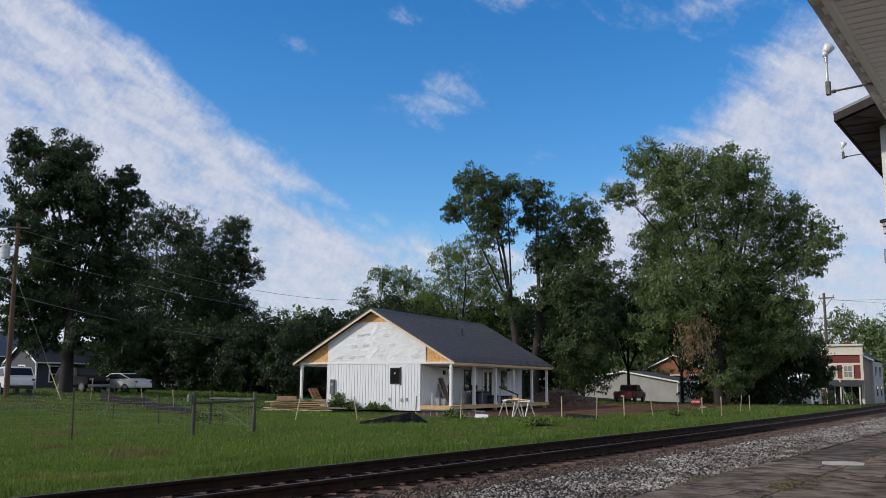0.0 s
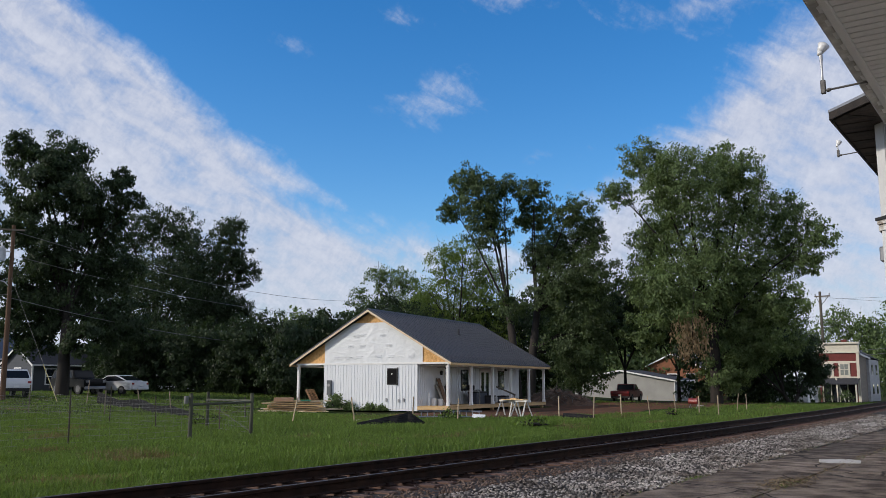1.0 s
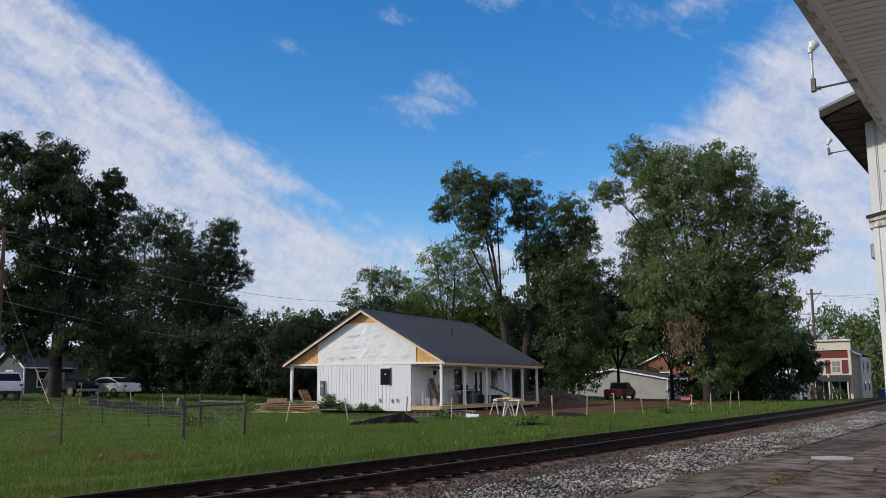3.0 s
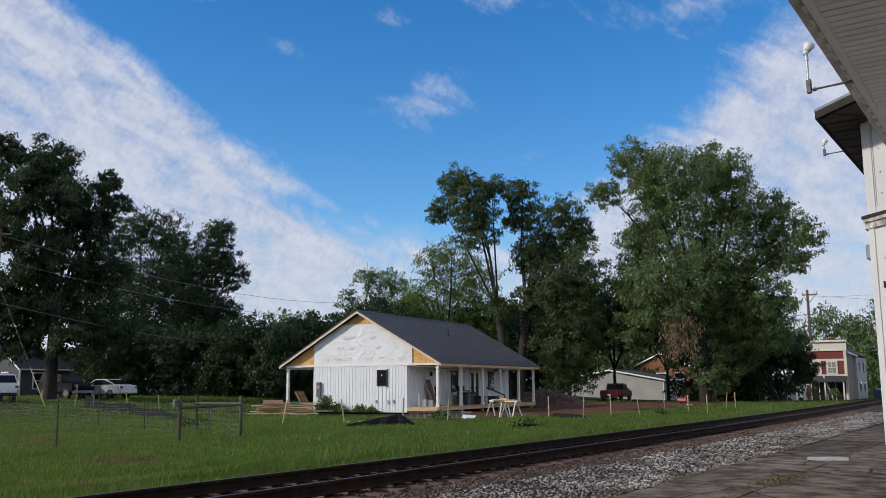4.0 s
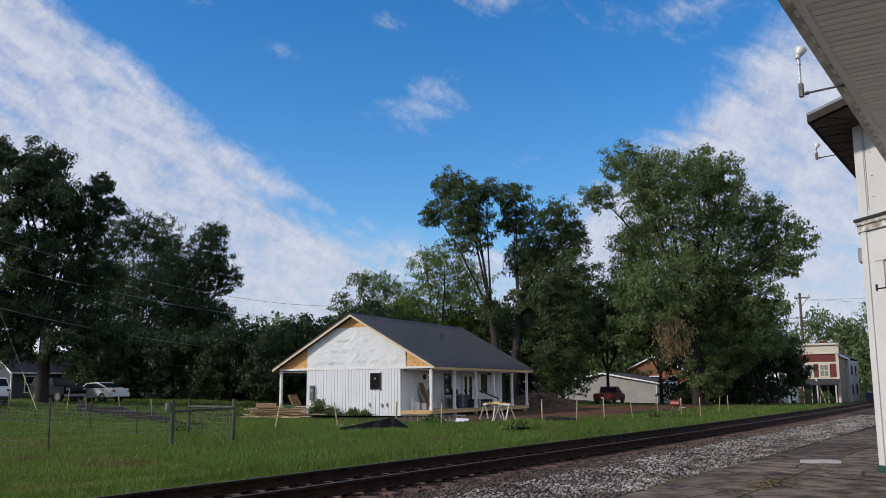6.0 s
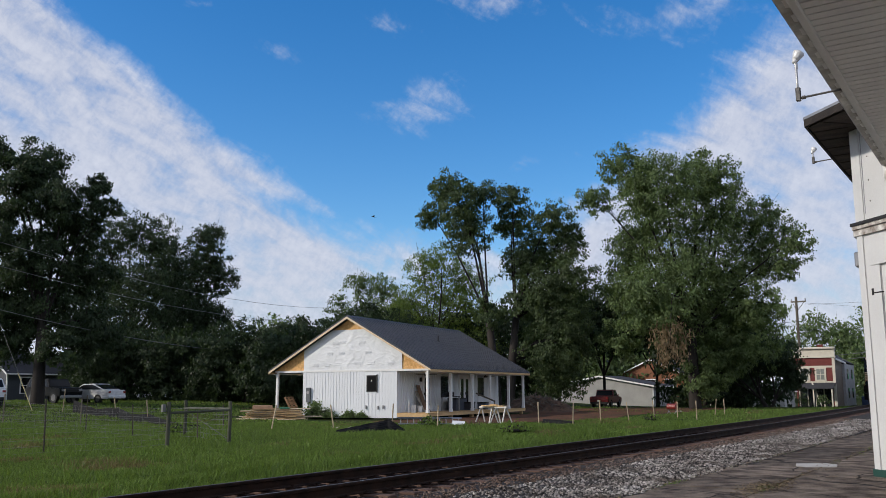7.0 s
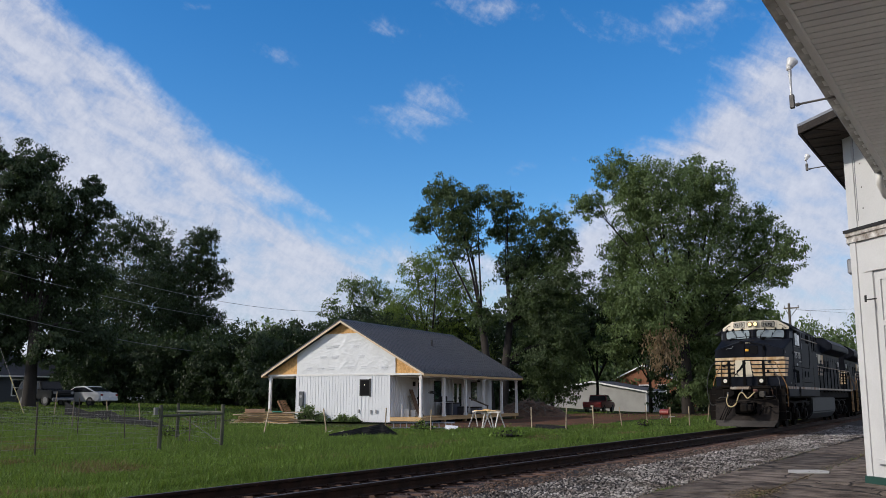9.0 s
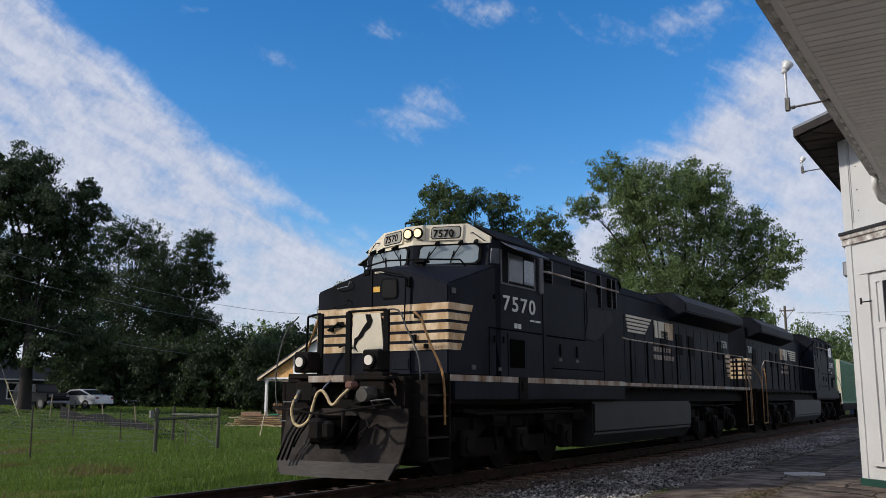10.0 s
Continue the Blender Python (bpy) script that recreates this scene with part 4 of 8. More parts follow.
    part("pane", slat(Build(), 0.92, 2.12, 0.3, 3.38, 0.002, 0.008), M_GLASS, w)
    br = part("bracket", Build().tube([along(0.62, 0.02, 3.05), along(0.62, 0.25, 3.02)], 0.012).tube([along(0.62, 0.25, 2.98), along(0.62, 0.25, 3.1)], 0.02), M_BLACK, s, "small black iron bracket")
    # the small lamp box under the ledge, seen past the corner
    part("junction_box", Build().box(18.5, 18.75, cy, cy + 0.12, 3.62, 3.9, 0.02), M_STEEL, s)
    # bay roof with dark underside
    er = [(13.3, -1.2), (17.52, 3.1), (23.4, 3.1), (27.6, -1.2)]
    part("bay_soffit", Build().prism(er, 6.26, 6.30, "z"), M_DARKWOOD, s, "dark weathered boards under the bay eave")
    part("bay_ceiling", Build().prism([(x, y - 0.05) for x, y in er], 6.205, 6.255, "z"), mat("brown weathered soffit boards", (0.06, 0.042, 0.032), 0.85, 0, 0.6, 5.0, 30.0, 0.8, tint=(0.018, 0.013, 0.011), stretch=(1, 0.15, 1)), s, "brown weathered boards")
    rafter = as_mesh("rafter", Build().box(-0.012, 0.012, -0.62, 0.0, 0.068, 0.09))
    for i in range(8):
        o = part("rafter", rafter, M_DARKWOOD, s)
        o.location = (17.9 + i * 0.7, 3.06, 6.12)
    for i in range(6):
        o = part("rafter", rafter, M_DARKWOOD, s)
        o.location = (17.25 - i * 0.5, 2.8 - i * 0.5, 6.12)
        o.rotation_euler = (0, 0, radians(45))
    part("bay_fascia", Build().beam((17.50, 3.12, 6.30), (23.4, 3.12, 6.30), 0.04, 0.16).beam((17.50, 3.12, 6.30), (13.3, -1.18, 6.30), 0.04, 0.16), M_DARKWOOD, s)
    ap = (20.4, -1.2, 8.2)
    low = [(13.25, -1.2, 6.36), (17.50, 3.15, 6.36), (23.42, 3.15, 6.36), (27.65, -1.2, 6.36)]
    part("bay_roof", Build().add(low + [ap] + [(x, y, z + 0.05) for x, y, z in low] + [(ap[0], ap[1], ap[2] + 0.05)], [(0, 1, 4), (1, 2, 4), (2, 3, 4), (5, 9, 6), (6, 9, 7), (7, 9, 8), (0, 5, 6, 1), (1, 6, 7, 2), (2, 7, 8, 3)]), M_STEEL, s, "grey metal bay roof")
    # main eave: soffit boards across, fascia and gutter along the track
    ze, ye = 4.60, 1.40
    board = as_mesh("soffit_board", Build().add([(0.010, -3.2, 0), (0.140, -3.2, 0), (0.140, ye, 0), (0.010, ye, 0), (0.010, -3.2, 0.05), (0.140, -3.2, 0.05), (0.140, ye, 0.02), (0.010, ye, 0.02)], [(0, 1, 2, 3), (7, 6, 5, 4), (0, 4, 5, 1), (1, 5, 6, 2), (2, 6, 7, 3), (3, 7, 4, 0)]))
    roof = part("eave", Build().box(-8, 16.4, -3.3, ye + 0.02, ze + 0.06, ze + 0.18), M_DARKWOOD, s, "deep main eave")
    for i in range(-50, 110):
        if i * 0.15 < 16.2:
            o = part("soffit_board", board, soffit_m, roof)
            o.location = (i * 0.15, 0, ze)
    part("inner_moulding", Build().box(-8, 16.4, ye - 0.03, ye + 0.045, ze - 0.035, ze + 0.01, 0.01), soffit_m, roof)
    stain = mat("stained gutter", (0.55, 0.54, 0.50), 0.5, 0, 0.2, 3.0, 12.0, 0.05, tint=(0.26, 0.245, 0.21))
    gut = part("gutter", Build().prism([(ye + 0.05, ze + 0.02), (ye + 0.05, ze + 0.15), (ye + 0.19, ze + 0.15), (ye + 0.19, ze + 0.11), (ye + 0.165, ze + 0.07), (ye + 0.15, ze + 0.02), (ye + 0.14, ze)], -8, 15.6, "x"), stain, roof, "stained white metal gutter")
    for i in range(34):
        x = 3.0 + i * 0.36
        part("gutter_scallop", Build().prism([(x, ye + 0.055), (x + 0.2, ye + 0.055), (x + 0.17, ye + 0.11), (x + 0.03, ye + 0.11)], ze - 0.002 + 0.012, ze + 0.018, "z"), soffit_m, gut)
    part("downspout", Build().tube([(14.5, ye + 0.1, ze + 0.02), (14.5, ye + 0.1, ze - 0.16), (14.75, ye + 0.06, ze - 0.3), (15.6, ye - 0.1, ze - 0.34), (16.6, ye - 0.5, ze - 0.34)], 0.05, n=10), soffit_m, gut, "white corrugated downspout", smooth=True)
    part("main_roof", Build().prism([(ye + 0.2, ze + 0.17), (-6, 7.6), (-13.6, ze + 0.17), (-13.6, ze + 0.1), (-6, 7.5), (ye + 0.2, ze + 0.1)], -8, 40, "x"), M_STEEL, s)
    return s


make_station()


def flood_lamp(x, y, z, out, up, k):
    lamp = thing("flood_lamp", pose(x, y, z), "old grey pipe-mounted outdoor flood lamp", "lamp", "eave lamps")
    pipe = mat("aged pipe", (0.16, 0.15, 0.14), 0.5, 0.5, 0.4, 8.0, 50.0, 0.1)
    part("arm", Build().tube([(0, 0, 0.02), (0, out, 0)], 0.016 * k, n=8).tube([(0, out - 0.1 * k, 0.002), (0, out - 0.04, 0)], 0.028 * k), pipe, lamp)
    part("elbow", Build().box(-0.03 * k, 0.03 * k, out - 0.03, out + 0.03 * k, -0.035, 0.16 * k, 0.008), pipe, lamp)
    part("stem", Build().tube([(0, out, 0.15 * k), (0, out, up - 0.1)], 0.017 * k).tube([(0, out, up * 0.62), (0, out, up * 0.75)], 0.024 * k), mat("pale pipe", (0.45, 0.45, 0.45), 0.4, 0.5), lamp)
    b = Build()
    d = Vector((0.30, -0.35, 0.85)).normalized()
    c = Vector((0, out, up - 0.1))
    b.tube([c - d * 0.01, c + d * 0.03 * k, c + d * 0.07 * k, c + d * 0.11 * k], 0.045 * k, 0.085 * k, 14)
    b.tube([c + d * 0.11 * k, c + d * 0.135 * k], 0.085 * k, 0.05 * k, 14)
    b.tube([c - d * 0.06 * k, c], 0.03 * k, 0.045 * k, 10)
    part("shade", b, mat("white glass shade", (0.75, 0.75, 0.74), 0.3), lamp, smooth=True)
    return lamp


flood_lamp(10.36, 1.44, 4.56, 0.46, 0.56, 0.78)
flood_lamp(20.5, 3.12, 6.24, 0.42, 0.34, 0.78)


# ---- locomotives ----
M_LOCO = mat("black locomotive paint", (0.0150, 0.0178, 0.0265), 0.5, 0, 0.3, 0.7, 9.0, 0.06, tint=(0.0070, 0.0078, 0.0105), stretch=(1, 1, 0.35), spec=0.04)
M_LOCOTOP = mat("sooty roof paint", (0.022, 0.022, 0.024), 0.85, 0, 0.4, 1.2, 12.0, 0.2, tint=(0.010, 0.010, 0.012), spec=0.05)
M_DULLRAIL = mat("dull grey rail", (0.10, 0.10, 0.10), 0.6, 0.3, 0.3)
M_LBLACK = mat("grimy black iron", (0.0055, 0.0055, 0.006), 0.8, 0, 0.4, 4.0, 30.0, 0.1, spec=0.1)
M_SEAM = mat("panel gap", (0.002, 0.002, 0.002), 0.9, 0, 0.2, spec=0.02)
M_AWNING = mat("grey awning", (0.075, 0.078, 0.088), 0.6, 0, 0.2)
M_GRIME = mat("grimy running gear", (0.0095, 0.0090, 0.0090), 0.85, 0.1, 0.5, 3.0, 25.0, 0.4, tint=(0.013, 0.010, 0.008), spec=0.1)
M_PLOW = mat("worn black plow", (0.034, 0.027, 0.023), 0.75, 0.0, 0.5, 2.5, 16.0, 0.3, tint=(0.013, 0.010, 0.009), spec=0.2)
M_CREAM = mat("worn cream paint", (0.70, 0.55, 0.36), 0.6, 0, 0.28, 5.0, 26.0, 0.1, tint=(0.40, 0.24, 0.10), stretch=(1, 1, 0.45))
M_CREAM_W = mat("white panel paint", (0.68, 0.61, 0.47), 0.55, 0, 0.12, 3.0, 30.0, 0.05)
M_SILLSTRIPE = mat("dirty stripe", (0.46, 0.43, 0.38), 0.7, 0, 0.35, 3.5, 24.0, 0.1, tint=(0.17, 0.085, 0.035), stretch=(1, 1, 0.3))
M_YELLOW = mat("worn orange rail", (0.46, 0.25, 0.07), 0.7, 0, 0.35, 8.0, 40.0, 0.1, tint=(0.14, 0.075, 0.035))
M_ROPE = mat("pale cable", (0.60, 0.47, 0.26), 0.7, 0, 0.2)
M_LAMPGLOW = glow_mat("lit headlight", (1.0, 0.70, 0.34), 1.0)
M_DITCHGLOW = glow_mat("lit ditch light", (0.55, 0.51, 0.44), 0.25)
# Pale base colour stands in for bright sky mirrored in the windscreens.
M_SHIELD = glass_mat("windscreen glass", (0.24, 0.29, 0.31), 0.05)
M_LETTER = mat("white lettering", (0.62, 0.62, 0.60), 0.6, 0, 0.15)


def letters(text, size, depth=0.004, wide=1.08):
    cu = bpy.data.curves.new("lettering", "FONT")
    cu.body, cu.size, cu.extrude, cu.offset = text, size, depth, size * 0.012
    cu.space_character = wide
    ob = bpy.data.objects.new("lettering", cu)
    scene.collection.objects.link(ob)
    dg = bpy.context.evaluated_depsgraph_get()
    me = bpy.data.meshes.new_from_object(ob.evaluated_get(dg))
    bpy.data.objects.remove(ob)
    return me


def bent(pts, n=5):
    """A smooth run of points through pts."""
    p = [Vector(q) for q in pts]
    p = [p[0] * 2 - p[1]] + p + [p[-1] * 2 - p[-2]]
    out = []
    for i in range(1, len(p) - 2):
        a, b, c, d = p[i - 1:i + 3]
        for k in range(n):
            t = k / n
            out.append(0.5 * (2 * b + (c - a) * t + (2 * a - 5 * b + 4 * c - d) * t * t + (3 * b - a - 3 * c + d) * t * t * t))
    return out + [p[-2]]


def loft(sections):
    """sections: x, half width, bottom, side top, roof top, half width of the roof."""
    b = Build()
    for x, w, zb, zs, zt, wr in sections:
        b.v += [(x, -w, zb), (x, -w, zs), (x, -wr, zt), (x, wr, zt), (x, w, zs), (x, w, zb)]
    for i in range(len(sections) - 1):
        for k in range(6):
            q = (k + 1) % 6
            b.f.append((i * 6 + k, i * 6 + q, i * 6 + 6 + q, i * 6 + 6 + k))
    n = len(b.v)
    b.f += [(0, 5, 4, 3, 2, 1), tuple(range(n - 6, n))]
    return b


def make_loco(number, m, lit):
    lo = thing("locomotive", m, "black diesel locomotive with cream nose stripes on the track", "locomotive", "train")
    part("underframe", Build().box(0.75, 21.4, -1.35, 1.35, 1.22, 1.585).box(0.75, 1.4, -1.42, 1.42, 1.55, 1.70), M_GRIME, lo)
    block = [(0, 1, 2, 3), (7, 6, 5, 4), (0, 4, 5, 1), (1, 5, 6, 2), (2, 6, 7, 3), (3, 7, 4, 0)]
    nose = part("nose", Build().add(
        [(1.40, -1.40, 1.70), (1.40, 1.40, 1.70), (1.40, 1.40, 3.22), (1.40, 0.18, 3.58), (1.40, -0.18, 3.58), (1.40, -1.40, 3.22),
         (2.90, -1.49, 1.70), (2.90, 1.49, 1.70), (2.90, 1.49, 3.70), (2.90, 0.18, 3.86), (2.90, -0.18, 3.86), (2.90, -1.49, 3.70)],
        [(0, 1, 2, 3, 4, 5), (11, 10, 9, 8, 7, 6), (0, 6, 7, 1), (1, 7, 8, 2), (2, 8, 9, 3), (3, 9, 10, 4), (4, 10, 11, 5), (5, 11, 6, 0)]), M_LOCO, lo, "black peaked crew-cab nose", bevel=0.025)
    # the cab: a front that is swept back to both sides
    ring = [(-1.50, 1.70), (-1.50, 4.20), (-1.06, 4.46), (1.06, 4.46), (1.50, 4.20), (1.50, 1.70)]
    b = Build()
    b.v = [(3.05, -1.50, 1.70), (3.05, -1.50, 4.16), (2.92, -1.36, 4.20), (2.82, -1.36, 3.60), (2.92, -0.98, 4.46), (2.50, 0.0, 4.46), (2.36, 0.0, 3.60), (2.92, 0.98, 4.46), (2.82, 1.36, 3.60), (2.92, 1.36, 4.20), (3.05, 1.50, 4.16), (3.05, 1.50, 1.70)]
    b.v += [(4.83, y, z) for y, z in ring]
    b.f = [(6, 5, 4, 2, 3), (6, 8, 9, 7, 5), (3, 2, 1, 0), (8, 11, 10, 9), (0, 3, 6, 8, 11), (0, 1, 13, 12), (1, 2, 4, 14, 13), (4, 5, 7, 15, 14), (7, 9, 10, 16, 15), (10, 11, 17, 16), (11, 0, 12, 17), (12, 13, 14, 15, 16, 17)]
    body = part("cab_body", b, M_LOCO, lo, "black full-width crew cab")
    part("cab_roof", Build().prism([(-1.51, 4.19), (-1.065, 4.465), (1.065, 4.465), (1.51, 4.19), (1.50, 4.215), (1.07, 4.495), (-1.07, 4.495), (-1.50, 4.215)], 2.98, 4.86, "x"), M_LOCOTOP, body, "sooty cab roof")
    part("equipment_cab", loft([(4.83, 1.48, 1.70, 4.10, 4.40, 0.95), (9.1, 1.48, 1.70, 4.10, 4.40, 0.95)]), M_LOCO, lo, "black full-width electrical cabinet", bevel=0.02)
    part("cabinet_roof", Build().prism([(-1.485, 4.10), (-0.952, 4.405), (0.952, 4.405), (1.485, 4.10), (1.47, 4.13), (0.955, 4.425), (-0.955, 4.425), (-1.47, 4.13)], 4.86, 9.11, "x"), M_LOCOTOP, lo, "sooty cabinet roof")
    part("side_skirt", Build().box(1.42, 9.1, -1.52, -1.46, 1.30, 1.70).box(1.42, 9.1, 1.46, 1.52, 1.30, 1.70), M_LOCO, lo)
    for x0, x1 in ((1.25, 2.28), (2.30, 2.95), (2.97, 3.66), (4.05, 4.74), (4.78, 6.9), (6.92, 9.1)):
        part("sill_stripe", Build().box(x0, x1, -1.532, -1.522, 1.60, 1.70), M_SILLSTRIPE, lo, "rust-streaked cream sill stripe")
    part("sill_plate", Build().box(3.68, 4.03, -1.54, -1.522, 1.28, 1.70).box(3.78, 3.96, -1.56, -1.54, 1.45, 1.62), M_GRIME, lo)
    part("sill_stripe", Build().box(9.1, 21.2, -1.532, -1.52, 1.60, 1.68), M_SILLSTRIPE, lo)
    # roof-line visor with number boards and headlight
    def front(y, z, out=0.0):
        """A place on the swept cab front, out ahead of it."""
        k = (z - 3.60) / 0.6
        return (2.36 + 0.11 * k + 0.335 * abs(y) - out, y, z)

    def plate(y0, y1, z0, z1, o0, o1, round_=0.0):
        c = round_
        ring2 = [(y0 + c, z0), (y1 - c, z0), (y1, z0 + c), (y1, z1 - c), (y1 - c, z1), (y0 + c, z1), (y0, z1 - c), (y0, z0 + c)] if c else [(y0, z0), (y1, z0), (y1, z1), (y0, z1)]
        n2 = len(ring2)
        vs = [front(y, z, o) for o in (o1, o0) for y, z in ring2]
        return Build().add(vs, [tuple(range(n2)), tuple(range(2 * n2 - 1, n2 - 1, -1))] + [(i, i + n2, (i + 1) % n2 + n2, (i + 1) % n2) for i in range(n2)])

    vis = None
    for s in (-1, 1):
        f0 = [(0.0, 4.13), (1.38, 4.12), (1.38, 4.24), (0.95, 4.51), (0.0, 4.51)]
        vs = [front(s * y, z, o) for o in (0.035, -0.03) for y, z in f0]
        v = part("visor", Build().add(vs, [(0, 1, 2, 3, 4), (9, 8, 7, 6, 5)] + [(i, i + 5, (i + 1) % 5 + 5, (i + 1) % 5) for i in range(5)]), M_CREAM_W, lo, "cream visor over the windscreens")
        vis = vis or v
        lo_y, hi_y = sorted((s * 0.30, s * 0.90))
        nb = part("number_board", plate(lo_y, hi_y, 4.20, 4.49, 0.03, 0.07), M_CREAM_W, v, "pale framed number board")
        part("board_face", plate(lo_y + 0.03, hi_y - 0.03, 4.225, 4.465, 0.07, 0.075, 0.04), M_LBLACK, nb)
        part("board_field", plate(lo_y + 0.045, hi_y - 0.045, 4.24, 4.45, 0.075, 0.08, 0.035), mat("dull board field", (0.30, 0.285, 0.235), 0.5), nb)
        o = part("lettering", letters(number, 0.205, 0.004), M_LBLACK, nb, "dark road number")
        p0, p1 = Vector(front(hi_y - 0.075, 4.265, 0.088)), Vector(front(lo_y + 0.075, 4.265, 0.088))
        across = (p1 - p0).normalized()
        up = (Vector(front(hi_y - 0.075, 4.40, 0.088)) - p0).normalized()
        o.matrix_basis = Matrix.Translation(p0) @ Matrix((across, up, across.cross(up))).transposed().to_4x4() @ Matrix.Diagonal((0.92, 1, 1, 1))
        for y in (0.46, 0.88, 1.15):
            part("wiper_motor", Build().beam(front(s * y, 4.17, 0.03), front(s * (y + 0.03), 4.10, 0.16), 0.05, 0.06), M_LBLACK, v)
        # windscreen: rounded frame, glass and two wipers
        a, c = sorted((s * 0.10, s * 1.25))
        ws = part("windscreen", plate(a, c, 3.72, 4.13, 0.005, 0.04, 0.07), M_LBLACK, lo, "framed windscreen half")
        part("pane", plate(a + 0.05, c - 0.05, 3.755, 4.095, 0.04, 0.046, 0.06), M_SHIELD, ws, "windscreen glass with reflected sky in its colour")
        for y, e in ((0.50, 0.30), (0.92, 0.74)):
            part("wiper", Build().tube([front(s * y, 4.11, 0.12), front(s * (y + e) / 2, 3.98, 0.09), front(s * e, 3.86, 0.06)], 0.010, n=5).tube([front(s * (e + 0.03), 3.99, 0.055), front(s * (e - 0.02), 3.76, 0.055)], 0.012, n=5), M_LBLACK, ws)
        part("visor_grab", Build().tube([front(s * 1.02, 4.32, 0.03), front(s * 1.1, 4.32, 0.1), front(s * 1.27, 4.18, 0.08), front(s * 1.29, 4.16, 0.03)], 0.008, n=6), M_LBLACK, v)
    hl = part("headlight", Build().box(2.44, 2.52, -0.22, 0.22, 4.22, 4.50, 0.02), M_CREAM_W, vis)
    part("bezel", Build().tube([(2.41, -0.11, 4.35), (2.445, -0.11, 4.35)], 0.105, n=16).tube([(2.41, 0.11, 4.35), (2.445, 0.11, 4.35)], 0.105, n=16), M_LBLACK, hl)
    for y in (-0.11, 0.11):
        part("lens", Build().tube([(2.40, y, 4.35), (2.415, y, 4.35)], 0.078, n=16), M_LAMPGLOW if lit else M_STEEL, hl, "glowing warm headlight")
    part("roof_grab", Build().tube([(2.5, 0.22, 4.48), (2.45, 0.2, 4.56), (2.45, -0.1, 4.57), (2.5, -0.12, 4.48)], 0.014, n=6), M_LBLACK, lo)
    part("grab_rail", Build().tube([(2.2, 0.9, 3.64), (2.05, 0.85, 3.74), (1.90, 0.2, 3.79), (1.92, -0.5, 3.76), (2.10, -1.22, 3.72), (2.22, -1.25, 3.62)], 0.017, n=6), M_LBLACK, lo, "black rail across the nose top")
    part("sand_filler", Build().box(1.86, 2.04, -0.62, -0.38, 3.70, 3.74).box(1.90, 2.0, -0.56, -0.44, 3.60, 3.71), M_LBLACK, lo)
    part("sand_box", Build().box(1.38, 1.48, 0.22, 0.36, 3.46, 3.58, 0.02), M_LBLACK, lo)
    part("nose_grab", Build().tube([(1.39, 0.91, 3.26), (1.33, 0.90, 3.26), (1.33, 0.66, 3.29), (1.33, 0.62, 3.37), (1.39, 0.62, 3.37)], 0.009, n=6), M_STEEL, lo)
    part("nose_grab", Build().tube([(1.39, 1.0, 2.93), (1.33, 1.0, 2.93), (1.33, 0.68, 2.96), (1.33, 0.66, 3.04), (1.39, 0.66, 3.04)], 0.009, n=6), M_LBLACK, lo)
    part("door_rail", Build().tube([(1.39, 0.10, 3.53), (1.32, 0.05, 3.54), (1.31, -0.54, 3.41), (1.31, -0.60, 3.34), (1.31, -0.58, 2.6)], 0.013, n=7).box(1.33, 1.40, -0.67, -0.59, 3.20, 3.36, 0.015), M_LBLACK, lo, "black door handrail")
    part("door_seam", Build().box(1.392, 1.402, 0.155, 0.175, 1.75, 3.56), M_SEAM, lo)
    part("door_seam", Build().box(1.392, 1.402, -0.66, -0.645, 1.75, 3.38), M_SEAM, lo)
    part("placard", Build().box(1.385, 1.40, -0.09, 0.11, 3.485, 3.525), M_CREAM_W, lo)
    part("placard", Build().box(1.48, 1.60, -1.432, -1.418, 3.06, 3.15), M_AWNING, lo)
    # nose: stripes, panel, window
    for i in range(5):
        z1 = 2.90 - i * 0.1675
        z0 = z1 - 0.115
        far = 0.03 + 0.02 * i
        if i:
            part("nose_stripe", Build().prism([(-1.405, z0), (-far - 0.06, z0), (-far, z1), (-1.405, z1)], 1.388, 1.398, "x"), M_CREAM, lo, "worn cream nose stripe")
            part("nose_stripe", Build().prism([(0.60 + 0.01 * i, z0), (1.39, z0), (1.39, z1), (0.57 + 0.01 * i, z1)], 1.388, 1.398, "x"), M_CREAM, lo, "worn cream nose stripe")
        else:
            part("nose_stripe", Build().box(1.388, 1.398, -1.405, 1.39, z0, z1), M_CREAM, lo, "worn cream nose stripe")
        e1, e0 = 2.12 - i * 0.085, 2.08 - i * 0.085
        yy = lambda x: -1.412 - (x - 1.4) * 0.0667
        part("side_stripe", Build().add([(1.39, yy(1.39), z0), (e0, yy(e0), z0), (e1, yy(e1), z1), (1.39, yy(1.39), z1), (1.39, yy(1.39) + 0.02, z0), (e0, yy(e0) + 0.02, z0), (e1, yy(e1) + 0.02, z1), (1.39, yy(1.39) + 0.02, z1)], block), M_CREAM, lo)
    door = part("nose_door", Build().prism([(-0.03, 2.785), (0.56, 2.785), (0.60, 2.10), (-0.11, 2.10)], 1.372, 1.388, "x"), M_CREAM_W, lo, "cream nose panel with a dark emblem shape")
    part("emblem", Build().prism([(0.18, 2.77), (0.29, 2.78), (0.25, 2.64), (0.34, 2.54), (0.44, 2.40), (0.52, 2.36), (0.54, 2.20), (0.44, 2.12), (0.50, 2.22), (0.44, 2.32), (0.34, 2.38), (0.30, 2.46), (0.18, 2.54), (0.13, 2.66)], 1.362, 1.372, "x"), M_LBLACK, door)
